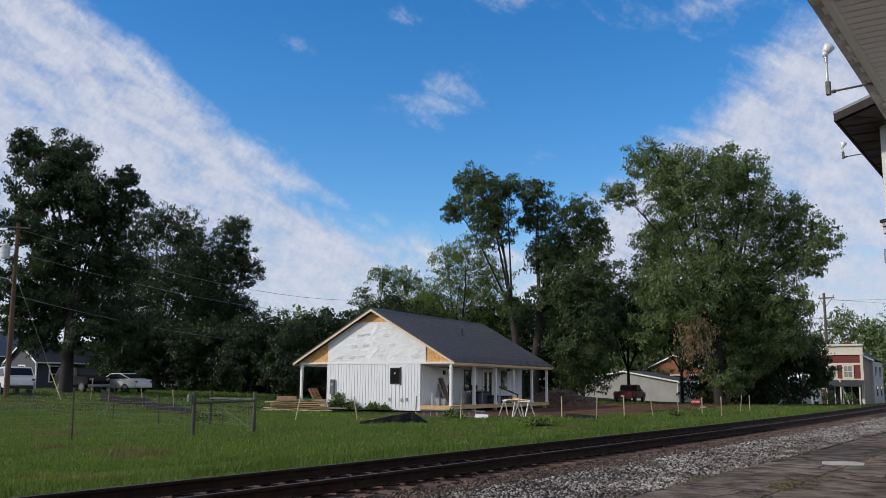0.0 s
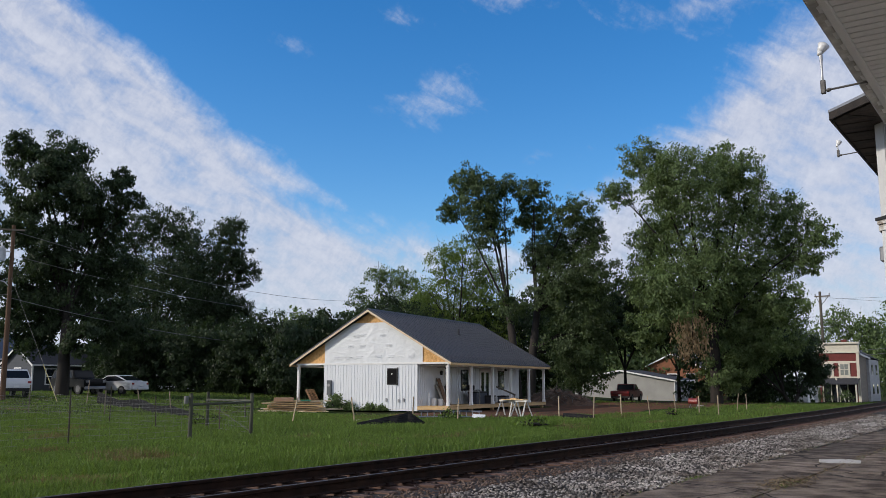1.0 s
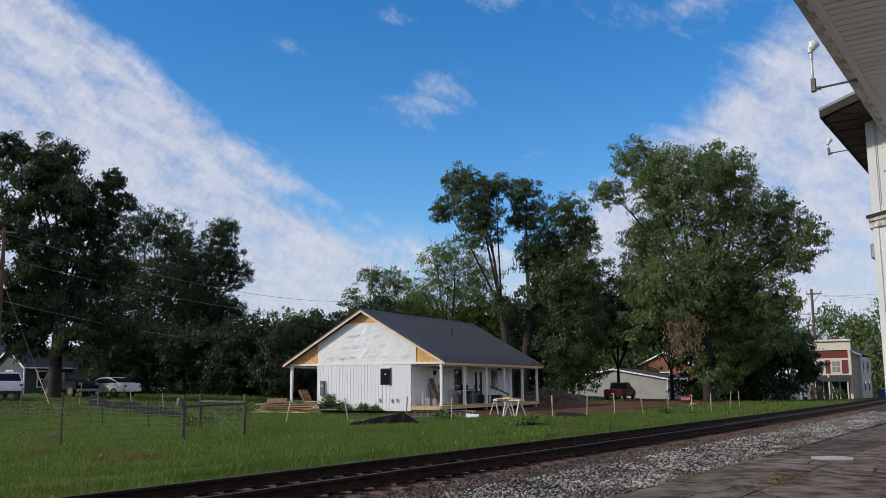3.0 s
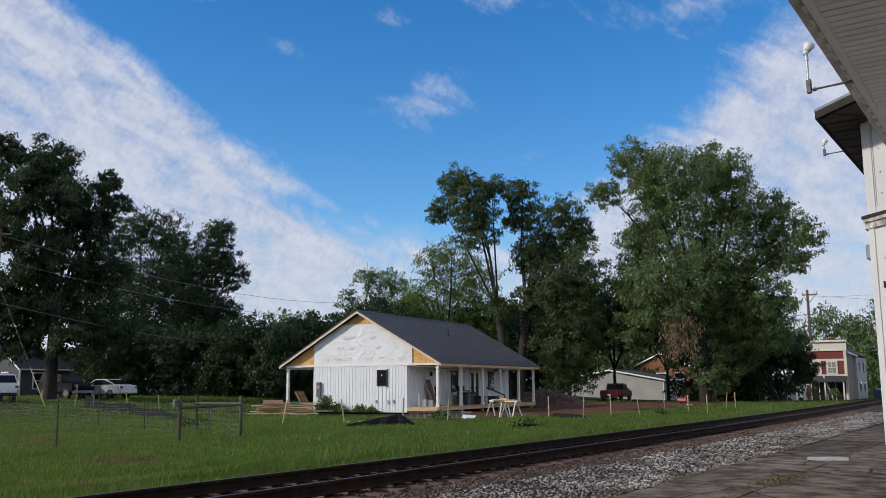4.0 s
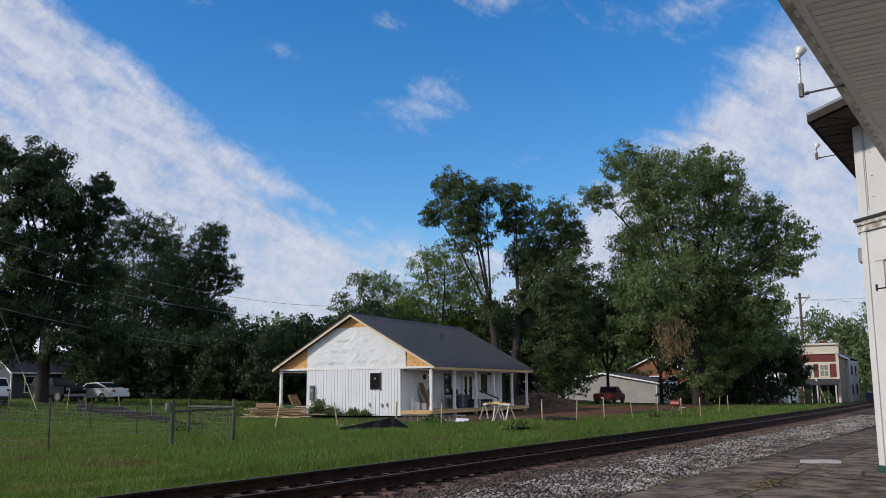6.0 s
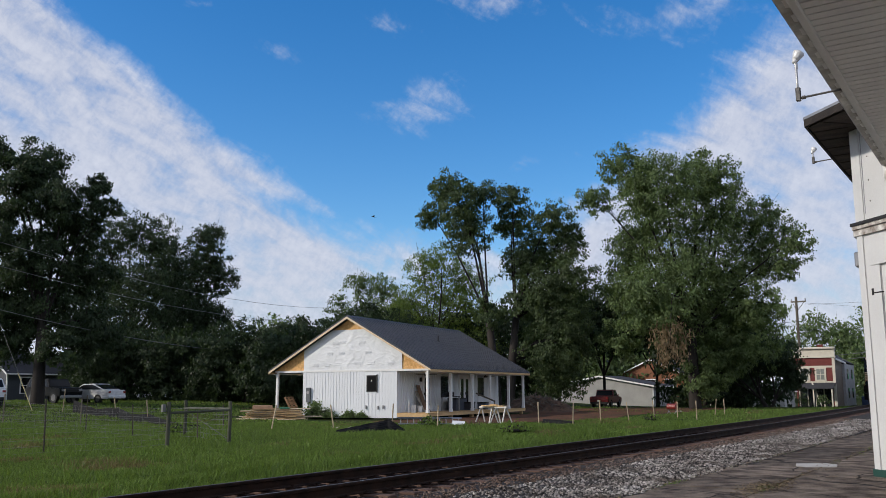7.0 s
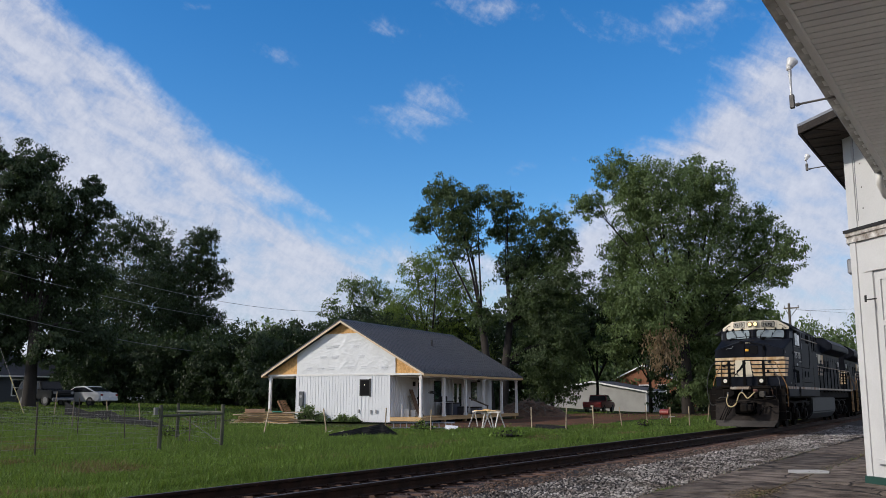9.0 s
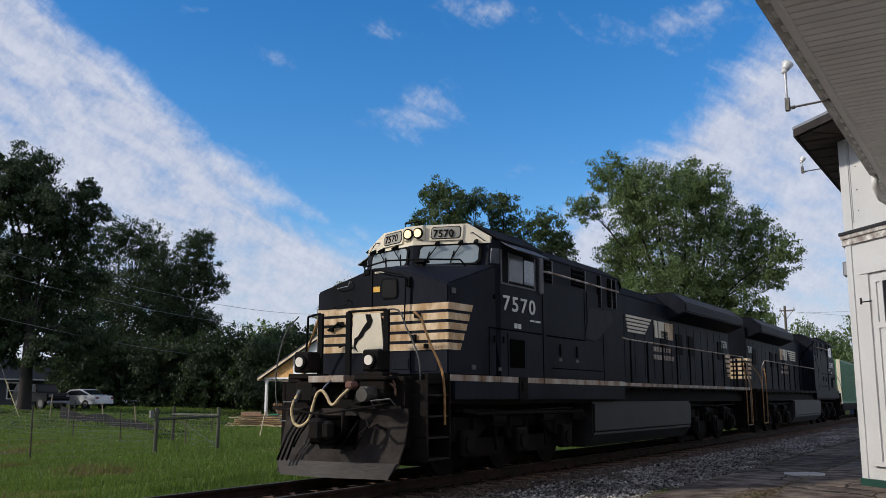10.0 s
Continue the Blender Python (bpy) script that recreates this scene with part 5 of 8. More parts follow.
    wn2 = part("nose_window", Build().prism([(-0.38, 3.06), (-0.34, 3.02), (-0.07, 3.02), (-0.03, 3.06), (-0.03, 3.34), (-0.07, 3.38), (-0.34, 3.38), (-0.38, 3.34)], 1.382, 1.40, "x"), M_LBLACK, lo)
    part("pane", Build().prism([(-0.35, 3.08), (-0.32, 3.05), (-0.09, 3.05), (-0.06, 3.08), (-0.06, 3.32), (-0.09, 3.35), (-0.32, 3.35), (-0.35, 3.32)], 1.378, 1.382, "x"), M_BLACKHOLE, wn2)
    part("warning_label", Build().box(1.39, 1.40, 0.0, 0.14, 3.155, 3.25), mat("yellow label", (0.75, 0.42, 0.03), 0.5), lo)
    part("latch", Build().box(1.33, 1.39, -0.86, -0.76, 2.66, 2.74).box(1.33, 1.39, -0.78, -0.70, 2.28, 2.38).box(1.33, 1.39, 0.78, 0.9, 2.60, 2.66).box(1.33, 1.39, 1.0, 1.08, 2.50, 2.60).box(1.34, 1.39, -1.02, -0.95, 2.14, 2.22), M_LBLACK, lo)
    part("lift_arm", Build().tube([(1.34, 1.1, 2.52), (1.32, 0.84, 2.64), (1.34, 0.66, 2.56)], 0.022, n=6).tube([(1.34, 0.84, 2.22), (1.32, 0.62, 2.26), (1.34, 0.55, 2.18)], 0.02, n=6), M_LBLACK, lo)
    part("nose_hatch", Build().box(1.386, 1.40, -0.62, -0.28, 1.80, 1.98, 0.006).box(1.386, 1.40, -1.2, -0.72, 1.76, 2.02, 0.006), M_LOCO, lo)
    # front deck, railings, ditch lights
    part("front_deck", Build().box(0.42, 1.42, -1.2, 1.2, 1.58, 1.66, 0.01), M_GRIME, lo)
    part("anticlimber", Build().box(0.14, 0.44, -0.22, 0.52, 1.57, 1.68, 0.01), M_SILLSTRIPE, lo, "chipped cream anticlimber edge")
    part("front_plate", Build().box(0.44, 0.60, -1.2, 1.2, 0.55, 1.6), M_GRIME, lo)
    for y in (-0.709, 0.709):
        dl = part("ditch_light", Build().box(0.18, 0.48, y - 0.17, y + 0.17, 1.74, 2.08, 0.03).box(0.16, 0.62, y - 0.26, y + 0.26, 1.64, 1.72, 0.01), M_GRIME, lo)
        part("lens", Build().tube([(0.12, y, 1.91), (0.15, y, 1.91)], 0.078, n=16), M_DITCHGLOW if lit else M_STEEL, dl, "lit round ditch light")
        part("lamp_ring", Build().tube([(0.14, y, 1.91), (0.19, y, 1.91)], 0.115, n=16), M_LBLACK, dl)
    for y in (-0.73, 0.04, 0.64):
        part("railing_post", Build().box(0.56, 0.61, y - 0.055, y + 0.055, 1.66, 2.74, 0.008), M_LBLACK, lo, "black front railing post")
    part("railing_post", Build().tube([(0.60, 0.98, 1.66), (0.58, 0.92, 2.70)], 0.02, n=6), M_LBLACK, lo)
    part("front_rail", Build().tube([(0.58, 0.92, 2.70), (0.57, 0.64, 2.74)], 0.02, n=6).tube([(0.57, 0.04, 2.74), (0.57, -0.73, 2.74)], 0.022, n=6), M_LBLACK, lo)
    # grab irons at the steps
    part("handrail", Build().tube(bent([(0.60, -0.66, 2.74), (0.68, -0.89, 2.73), (0.70, -1.04, 2.44), (0.70, -1.29, 1.90), (0.70, -1.26, 1.20), (0.62, -0.97, 1.07)], 3), 0.014, n=7), M_DULLRAIL, lo, "grey front handrail")
    part("handrail", Build().tube(bent([(0.95, -1.02, 2.72), (0.95, -1.17, 2.58), (1.0, -1.30, 2.2), (1.08, -1.48, 1.75), (1.12, -1.50, 1.3), (1.13, -1.50, 0.90)], 3), 0.021, n=7), M_YELLOW, lo, "worn orange step handrail")
    part("handrail", Build().tube(bent([(0.60, 1.15, 2.72), (0.55, 1.42, 2.4), (0.50, 1.55, 1.7), (0.5, 1.45, 1.0), (0.5, 1.2, 0.95)], 3), 0.013, n=7), M_DULLRAIL, lo)
    part("handrail", Build().tube(bent([(0.95, 1.0, 2.7), (1.05, 1.40, 1.9), (1.13, 1.5, 0.95)], 3), 0.022, n=7), M_YELLOW, lo)
    for s in (-1, 1):
        part("handrail", Build().tube(bent([(20.55, s * 1.42, 2.45), (20.72, s * 1.5, 2.2), (20.74, s * 1.52, 1.5), (20.74, s * 1.52, 0.45)], 3), 0.020, n=7), M_YELLOW, lo, "rusty orange rear step handrail")
        part("handrail", Build().tube(bent([(21.5, s * 1.2, 2.5), (21.45, s * 1.45, 2.1), (21.42, s * 1.52, 1.5), (21.42, s * 1.52, 0.45)], 3), 0.020, n=7), M_YELLOW, lo, "rusty orange rear step handrail")
        part("stirrup", Build().tube([(20.74, s * 1.52, 0.42), (21.42, s * 1.52, 0.42)], 0.018, n=6), M_YELLOW, lo)
    for s in (-1, 1):
        for x0 in (0.62, 20.75):
            for k in range(4):
                part("step", Build().box(x0, x0 + 0.62, min(s * 1.05, s * 1.5), max(s * 1.05, s * 1.5), 0.36 + k * 0.33, 0.39 + k * 0.33), M_GRIME if x0 > 1 else M_PLOW, lo)
            part("step_well", Build().box(x0, x0 + 0.03, min(s * 1.02, s * 1.5), max(s * 1.02, s * 1.5), 0.34, 1.6).box(x0 + 0.62, x0 + 0.66, min(s * 1.02, s * 1.52), max(s * 1.02, s * 1.52), 0.34, 1.6), M_GRIME, lo)
    # plow, coupler, hoses
    def blade(x0):
        b = Build()
        ys = (-1.27, -1.03, -0.5, 0.0, 0.5, 1.00, 1.20)
        levels = ((0.13, 0.0), (0.42, 0.05), (0.62, 0.14), (0.95, 0.22), (1.16, 0.22))
        for z, bk in levels:
            for y in ys:
                cut = 0.16 if (abs(y) > 1.2 and z < 0.2) else 0
                b.v.append((x0 + bk + 0.20 * (abs(y) / 1.3) ** 1.6, y * (0.98 if z < 0.5 else 1.0), z + cut))
        n = len(ys)
        b.f = [(j * n + i, j * n + i + 1, j * n + n + i + 1, j * n + n + i) for j in range(len(levels) - 1) for i in range(n - 1)]
        o = len(b.v)
        b.v += [(x + 0.04, y, z) for x, y, z in b.v]
        b.f += [tuple(q + o for q in reversed(f)) for f in b.f]
        rim = [j * n for j in range(len(levels))] + [(len(levels) - 1) * n + i for i in range(1, n)] + [j * n + n - 1 for j in range(len(levels) - 2, -1, -1)] + [i for i in range(n - 2, 0, -1)]
        b.f += [(rim[i], rim[(i + 1) % len(rim)], rim[(i + 1) % len(rim)] + o, rim[i] + o) for i in range(len(rim))]
        return b
    pl = part("plow", blade(0.0), M_PLOW, lo, "scuffed black snow plow")
    part("plow_lip", Build().box(0.18, 0.24, -1.3, -0.2, 1.16, 1.20).box(0.18, 0.24, 0.35, 1.3, 1.16, 1.20), M_GRIME, pl)
    ys = [-1.10 + 2.14 * i / 10 for i in range(11)]
    b = Build()
    b.v = [(0.20 * (abs(y) / 1.3) ** 1.6 + (z - 0.1) * 0.17 - o, y * (1.0 if z < 0.2 else 1.12), z) for o in (0.03, -0.01) for z in (0.10, 0.34) for y in ys]
    b.f = [(i, i + 1, i + 12, i + 11) for i in range(10)] + [(i + 33, i + 34, i + 23, i + 22) for i in range(10)] + [(i, i + 22, i + 23, i + 1) for i in range(10)] + [(i + 11, i + 12, i + 34, i + 33) for i in range(10)] + [(0, 11, 33, 22), (10, 32, 43, 21)]
    part("wear_strip", b, mat("scraped plow edge", (0.042, 0.035, 0.031), 0.65, 0.1, 0.45, 3.0, 22.0, 0.3, tint=(0.020, 0.017, 0.016), stretch=(1, 0.3, 1)), pl, "scraped lower plow edge")
    part("coupler_pocket", Build().box(-0.02, 0.45, -0.46, 0.34, 0.60, 1.05, 0.03), M_SEAM, pl)
    cp = part("coupler", Build().box(-0.30, 0.3, -0.16, 0.08, 0.72, 0.98, 0.03).box(-0.46, -0.22, -0.26, 0.02, 0.66, 1.02, 0.06).box(-0.44, -0.28, -0.42, -0.24, 0.70, 0.98, 0.05), M_GRIME, lo, "rusty knuckle coupler")
    part("pin_lifter", Build().tube(bent([(-0.05, 1.1, 1.16), (-0.1, 0.5, 1.12), (-0.14, 0.0, 1.08), (-0.1, -0.5, 1.14), (0.0, -1.2, 1.24)], 4), 0.016, n=6).tube([(-0.16, 0.05, 1.08), (-0.24, 0.06, 0.7)], 0.025, n=6).tube([(-0.12, -0.42, 1.1), (-0.14, -0.44, 0.8), (-0.2, -0.30, 0.66), (-0.24, -0.15, 0.64)], 0.028, n=7), M_GRIME, lo, smooth=True)
    part("cable", Build().tube(bent([(0.02, 0.60, 1.40), (-0.10, 0.59, 1.29), (-0.10, 0.64, 1.12), (-0.10, 0.59, 0.94), (-0.10, 0.45, 0.88), (-0.10, 0.28, 0.99), (-0.10, 0.19, 1.23), (-0.10, 0.12, 1.39), (-0.10, 0.02, 1.44), (-0.10, -0.07, 1.36), (-0.10, -0.15, 1.24), (-0.10, -0.23, 1.23), (-0.10, -0.36, 1.35), (-0.02, -0.48, 1.48)], 4), 0.024, n=8), M_ROPE, lo, "pale looping jumper cable", smooth=True)
    part("cable_plug", Build().tube([(0.04, 0.60, 1.44), (-0.10, 0.59, 1.24)], 0.035, n=8), M_DULLRAIL, lo)
    part("cable_socket", Build().box(-0.08, 0.1, -0.56, -0.40, 1.46, 1.58, 0.03), mat("faded red plug", (0.16, 0.07, 0.055), 0.8), lo)
    part("receptacle", Build().tube([(-0.08, -0.74, 1.37), (0.05, -0.74, 1.37)], 0.11, n=12).box(-0.04, 0.3, -0.84, -0.64, 1.30, 1.50, 0.03), mat("dusty grey cover", (0.060, 0.054, 0.046), 0.8, 0, 0.4), lo)
    part("hang_chain", Build().tube([(0.2, 0.06, 1.62), (0.0, 0.03, 1.52), (-0.1, 0.03, 1.44)], 0.016, n=5), M_STEEL, lo)
    part("plow_grab", Build().tube([(0.1, -0.86, 1.18), (-0.03, -0.88, 1.28), (-0.03, -1.24, 1.31), (0.1, -1.26, 1.2)], 0.013, n=6), M_DULLRAIL, lo)
    part("plow_grab", Build().tube([(0.1, 1.0, 1.2), (0.0, 0.9, 1.26), (0.0, 0.62, 1.26)], 0.013, n=6), M_DULLRAIL, lo)
    part("cable", Build().tube(bent([(0.35, -0.92, 1.69), (0.33, -0.86, 1.66), (0.33, -0.92, 1.58), (0.35, -1.05, 1.50), (0.36, -1.08, 1.36)], 4), 0.018, n=8).tube(bent([(0.36, -0.92, 1.69), (0.36, -1.0, 1.64), (0.36, -1.07, 1.50)], 3), 0.018, n=8), mat("rusty hose", (0.24, 0.13, 0.08), 0.8, 0, 0.3), lo, smooth=True)
    part("deck_bracket", Build().box(0.2, 0.46, -0.98, -0.48, 1.42, 1.6, 0.02), M_GRIME, lo)
    part("deck_bracket", Build().box(0.15, 0.46, -1.05, -0.42, 1.60, 1.66, 0.02), M_GRIME, lo)
    part("deck_bracket", Build().box(0.2, 0.46, 0.45, 0.85, 1.25, 1.6, 0.04), M_GRIME, lo)
    for k, (y0, y1) in enumerate(((0.62, 0.95), (0.52, 0.86), (0.44, 0.76), (-0.55, -0.35), (-0.8, -0.6), (0.45, 0.62), (-0.3, -0.2))):
        part("air_hose", Build().tube([(0.12, y0, 1.1 if k < 3 else 0.98), (-0.04, (y0 + y1) / 2, 0.72), (-0.06, y1, 0.34 if k < 3 else 0.55)], 0.02, n=6), M_LBLACK, lo, smooth=True)
    for y, z in ((0.45, 1.42), (-0.2, 1.38), (-0.45, 1.3), (0.75, 1.35), (-0.9, 1.4)):
        part("valve", Build().box(0.2, 0.44, y - 0.07, y + 0.07, z - 0.08, z + 0.08, 0.02), M_GRIME, lo)
    part("chain", Build().tube([(0.1, -0.72, 0.98), (-0.02, -0.86, 0.86), (-0.02, -0.98, 0.92), (0.1, -1.1, 0.84)], 0.022, n=6).tube([(0.08, -0.78, 0.9), (0.0, -0.66, 0.78), (0.04, -0.6, 0.66)], 0.022, n=6), M_GRIME, lo)
    # cab side: windows, number, doors
    for s in (-1, 1):
        o = s * 1.50
        inn, outw = (o - 0.012, o + 0.006) if s < 0 else (o - 0.006, o + 0.012)
        win = part("cab_window", Build().box(3.05, 4.46, inn, outw, 3.40, 4.04, 0.004), M_LBLACK, lo, "sliding cab side window")
        e = o + s * 0.014
        part("pane", Build().box(3.38, 3.93, min(e, o), max(e, o), 3.46, 3.98), mat("side glass", (0.10, 0.105, 0.115), 0.12), win)
        part("window_post", Build().box(3.05, 3.10, min(e, o), max(e, o), 3.40, 4.02).box(3.33, 3.37, min(e, o), max(e, o), 3.42, 4.0).box(4.42, 4.47, min(e, o), max(e, o), 3.38, 4.0).box(3.05, 4.46, min(e, o), max(e, o), 3.38, 3.41), M_AWNING, win, "grey aluminium window frame")
        part("pane", Build().box(3.98, 4.40, min(e, o), max(e, o), 3.46, 3.93), M_GLASS, win)
        part("quarter_window", Build().add([(x, s * (y + d), z) for d in (0.012, -0.01) for x, y, z in ((2.87, 1.39, 3.74), (3.03, 1.488, 3.74), (3.03, 1.488, 4.02), (2.90, 1.40, 4.02))], block), mat("grey quarter glass", (0.06, 0.065, 0.075), 0.15), lo)
        part("awning", Build().add([(3.10, o, 4.14), (4.5, o, 4.14), (4.5, o + s * 0.30, 3.98), (3.10, o + s * 0.30, 3.98), (3.10, o, 4.16), (4.5, o, 4.16), (4.5, o + s * 0.30, 4.0), (3.10, o + s * 0.30, 4.0)], block), M_AWNING, lo, "grey metal window awning")
        part("mirror_post", Build().box(4.60, 4.78, o - 0.05, o + 0.05, 3.34, 4.06, 0.02), M_AWNING, lo)
        part("cab_seam", Build().box(4.78, 4.81, o - 0.006, o + 0.006, 1.72, 4.12).box(2.6, 4.76, o - 0.005, o + 0.005, 2.54, 2.565).box(2.6, 2.62, o - 0.005, o + 0.005, 1.72, 2.54).box(3.30, 3.32, o - 0.005, o + 0.005, 1.72, 2.5), M_SEAM, lo)
        part("cab_bolt", Build().tube([(2.85, o - 0.02, 3.12), (2.85, o + 0.02, 3.12)], 0.05, n=10).box(2.80, 2.84, o - 0.02, o + 0.02, 2.3, 2.42).box(3.12, 3.16, o - 0.02, o + 0.02, 2.3, 2.42), M_LBLACK, lo)
        part("step_plate", Build().box(2.0, 2.12, o - 0.01, o + 0.01, 1.80, 1.88).box(2.95, 3.04, o - 0.01, o + 0.01, 1.80, 1.86), M_AWNING, lo)
        me = letters(number, 0.385, wide=1.22)
        t = part("lettering", me, M_LETTER, lo, "white road number")
        t.matrix_basis = Matrix.Translation((3.10 if s < 0 else 4.40, e, 2.91)) @ (Matrix(((1, 0, 0, 0), (0, 0, -1, 0), (0, 1, 0, 0), (0, 0, 0, 1))) if s < 0 else Matrix(((-1, 0, 0, 0), (0, 0, 1, 0), (0, 1, 0, 0), (0, 0, 0, 1)))) @ Matrix.Diagonal((1.5, 1, 1, 1))
        for x0, x1, z0, z1 in ((3.56, 3.68, 2.60, 2.69), (3.72, 3.83, 2.60, 2.69), (4.22, 4.40, 2.765, 2.80), (4.44, 4.66, 2.765, 2.80)):
            part("small_print", Build().box(x0, x1, min(e, o), max(e, o), z0, z1), M_LETTER, lo)
        q = s * 1.48
        for x0, x1, z0, z1 in ((5.0, 6.9, 2.53, 2.56), (5.2, 7.9, 1.90, 1.92), (7.95, 7.97, 1.72, 4.05), (6.92, 6.94, 2.56, 3.6)):
            part("panel_seam", Build().box(x0, x1, q - 0.006, q + 0.006, z0, z1), M_SEAM, lo)
        for x in (5.62, 6.46):
            part("door_handle", Build().box(x - 0.03, x + 0.03, q - 0.03, q + 0.03, 2.16, 2.40, 0.008), M_LBLACK, lo)
            part("tag", Build().box(x - 0.07, x + 0.07, q - 0.012, q + 0.012, 2.06, 2.12), M_AWNING, lo)
        part("louver", Build().box(3.40, 3.97, min(e, o), max(e, o), 1.87, 2.39), M_SEAM, lo)
        part("access_door", Build().box(7.05, 7.9, q - 0.014, q + 0.014, 2.62, 3.62, 0.005), M_LOCO, lo)
        for x0, x1, z0 in ((4.95, 5.25, 3.62), (6.27, 6.95, 3.68), (7.7, 7.85, 3.35), (8.30, 8.50, 3.40), (8.58, 8.78, 3.40)):
            vent = part("vent", Build().box(x0, x1, q - 0.016, q + 0.016, z0, 4.06), M_SEAM, lo)
            for k in range(4):
                part("vent_slat", Build().box(x0 + 0.02, x1 - 0.02, q - 0.022, q + 0.022, z0 + 0.05 + k * 0.10, z0 + 0.07 + k * 0.10), M_LOCOTOP, vent)
            part("vent_frame", Build().box(x1, x1 + 0.035, q - 0.03, q + 0.03, z0 - 0.02, 4.08), M_AWNING, vent)
        part("handrail", Build().tube([(4.88, q, 3.82), (4.90, q + s * 0.1, 3.80), (8.75, q + s * 0.1, 3.78), (8.78, q, 3.78)], 0.022, n=6), M_SILLSTRIPE, lo)
        part("cable_conduit", Build().tube(bent([(9.0, q, 4.06), (9.12, q, 3.95), (9.5, s * 1.2, 3.6), (9.9, s * 0.98, 3.15), (9.95, s * 0.95, 2.8)], 3), 0.028, n=6), M_SEAM, lo)
        part("stain", Build().prism([(6.9, 2.60), (7.5, 2.55), (8.6, 3.1), (8.5, 3.3), (7.2, 3.3)], q - 0.0145, q + 0.0145, "y"), mat("dull oily patch", (0.019, 0.020, 0.024), 0.6, 0, 0.4, 2.0, 8.0, 0.0, spec=0.1), lo)
    # hood, radiator wings, walkway
    hood = part("long_hood", loft([(9.1, 0.92, 1.66, 3.95, 4.22, 0.6), (21.0, 0.92, 1.66, 3.95, 4.22, 0.6)]), M_LOCO, lo, "black narrow engine hood", bevel=0.02)
    part("hood_roof", Build().prism([(-0.925, 3.95), (-0.602, 4.222), (0.602, 4.222), (0.925, 3.95), (0.915, 3.98), (0.605, 4.24), (-0.605, 4.24), (-0.915, 3.98)], 9.12, 21.01, "x"), M_LOCOTOP, hood, "sooty hood roof")
    for s in (-1, 1):
        for i in range(15):
            x = 9.25 + i * 0.76
            part("hood_door", Build().box(x, x + 0.70, min(s * 0.915, s * 0.928), max(s * 0.915, s * 0.928), 1.85, 3.45, 0.004), M_LOCO, hood)
        for x in (13.6, 15.0, 16.2, 19.5):
            part("vent", Build().box(x, x + 0.6, min(s * 0.92, s * 0.955), max(s * 0.92, s * 0.955), 2.6, 3.2), M_LBLACK, hood)
        e = s * 0.955
        for i in range(5):
            z1 = 3.46 - i * 0.095
            part("emblem_stripe", Build().prism([(10.87 + i * 0.03, z1), (12.85 - i * 0.13, z1), (12.78 - i * 0.13, z1 - 0.062), (10.88 + i * 0.03, z1 - 0.062)], min(e, s * 0.93), max(e, s * 0.93), "y"), M_CREAM_W, hood, "cream emblem stripe")
        for poly, m_ in (([(13.05, 3.46), (13.3, 3.46), (13.34, 2.99), (13.12, 2.99)], M_CREAM_W), ([(13.40, 3.46), (13.92, 3.46), (13.86, 2.99), (13.44, 2.99)], M_CREAM_W), ([(14.0, 3.46), (14.72, 3.46), (14.66, 2.98), (14.04, 2.98)], M_CREAM)):
            part("emblem_block", Build().prism(poly, min(e, s * 0.93), max(e, s * 0.93), "y"), m_, hood)
        for k in range(6):
            part("name_bar", Build().box(12.95 + k * 0.26, 13.13 + k * 0.26, min(e, s * 0.93), max(e, s * 0.93), 2.60, 2.73), M_SILLSTRIPE, hood)
        for k in range(7):
            part("name_bar", Build().box(12.95 + k * 0.26, 13.13 + k * 0.26, min(e, s * 0.93), max(e, s * 0.93), 2.38, 2.51), M_SILLSTRIPE, hood)
        part("walkway", Build().box(9.1, 21.35, min(s * 0.92, s * 1.52), max(s * 0.92, s * 1.52), 1.56, 1.66), M_GRIME, lo)
        rail = part("side_railing", Build().tube([(9.15, s * 1.46, 2.75), (9.6, s * 1.48, 2.72), (20.6, s * 1.48, 2.72), (21.1, s * 1.48, 2.5), (21.35, s * 1.5, 1.7), (21.35, s * 1.5, 0.5)], 0.018, n=6), M_SILLSTRIPE, lo, "worn side handrail")
        for i in range(10):
            x = 9.7 + i * 1.2
            part("stanchion", Build().box(x - 0.02, x + 0.02, s * 1.48 - 0.02, s * 1.48 + 0.02, 1.5, 2.72), M_LBLACK, rail)
    wing = [(-0.92, 3.55), (-1.50, 3.78), (-1.50, 4.04), (-1.10, 4.36), (1.10, 4.36), (1.50, 4.04), (1.50, 3.78), (0.92, 3.55)]
    part("radiator_wing", Build().prism(wing, 14.3, 20.9, "x"), M_LOCO, lo, "wide black radiator hood", bevel=0.03)
    for x in (14.6, 16.2, 17.8, 19.3):
        part("radiator_screen", Build().box(x, x + 1.2, -1.0, 1.0, 4.36, 4.40), M_GRIME, lo)
    part("exhaust_stack", Build().box(10.6, 11.5, -0.35, 0.35, 4.2, 4.36, 0.02), M_GRIME, lo)
    part("horn", Build().tube([(5.6, 0.3, 4.5), (5.2, 0.3, 4.5)], 0.03, 0.07).box(5.35, 5.5, 0.2, 0.4, 4.36, 4.5), M_STEEL, lo)
    part("antenna_box", Build().box(3.6, 4.2, -0.3, 0.3, 4.44, 4.52, 0.02), M_STEEL, lo)
    # the hood's end
    for i in range(5):
        z1 = 2.80 - i * 0.165
        part("end_stripe", Build().box(21.0, 21.012, -0.93, 0.93, z1 - 0.10, z1), M_CREAM, lo)
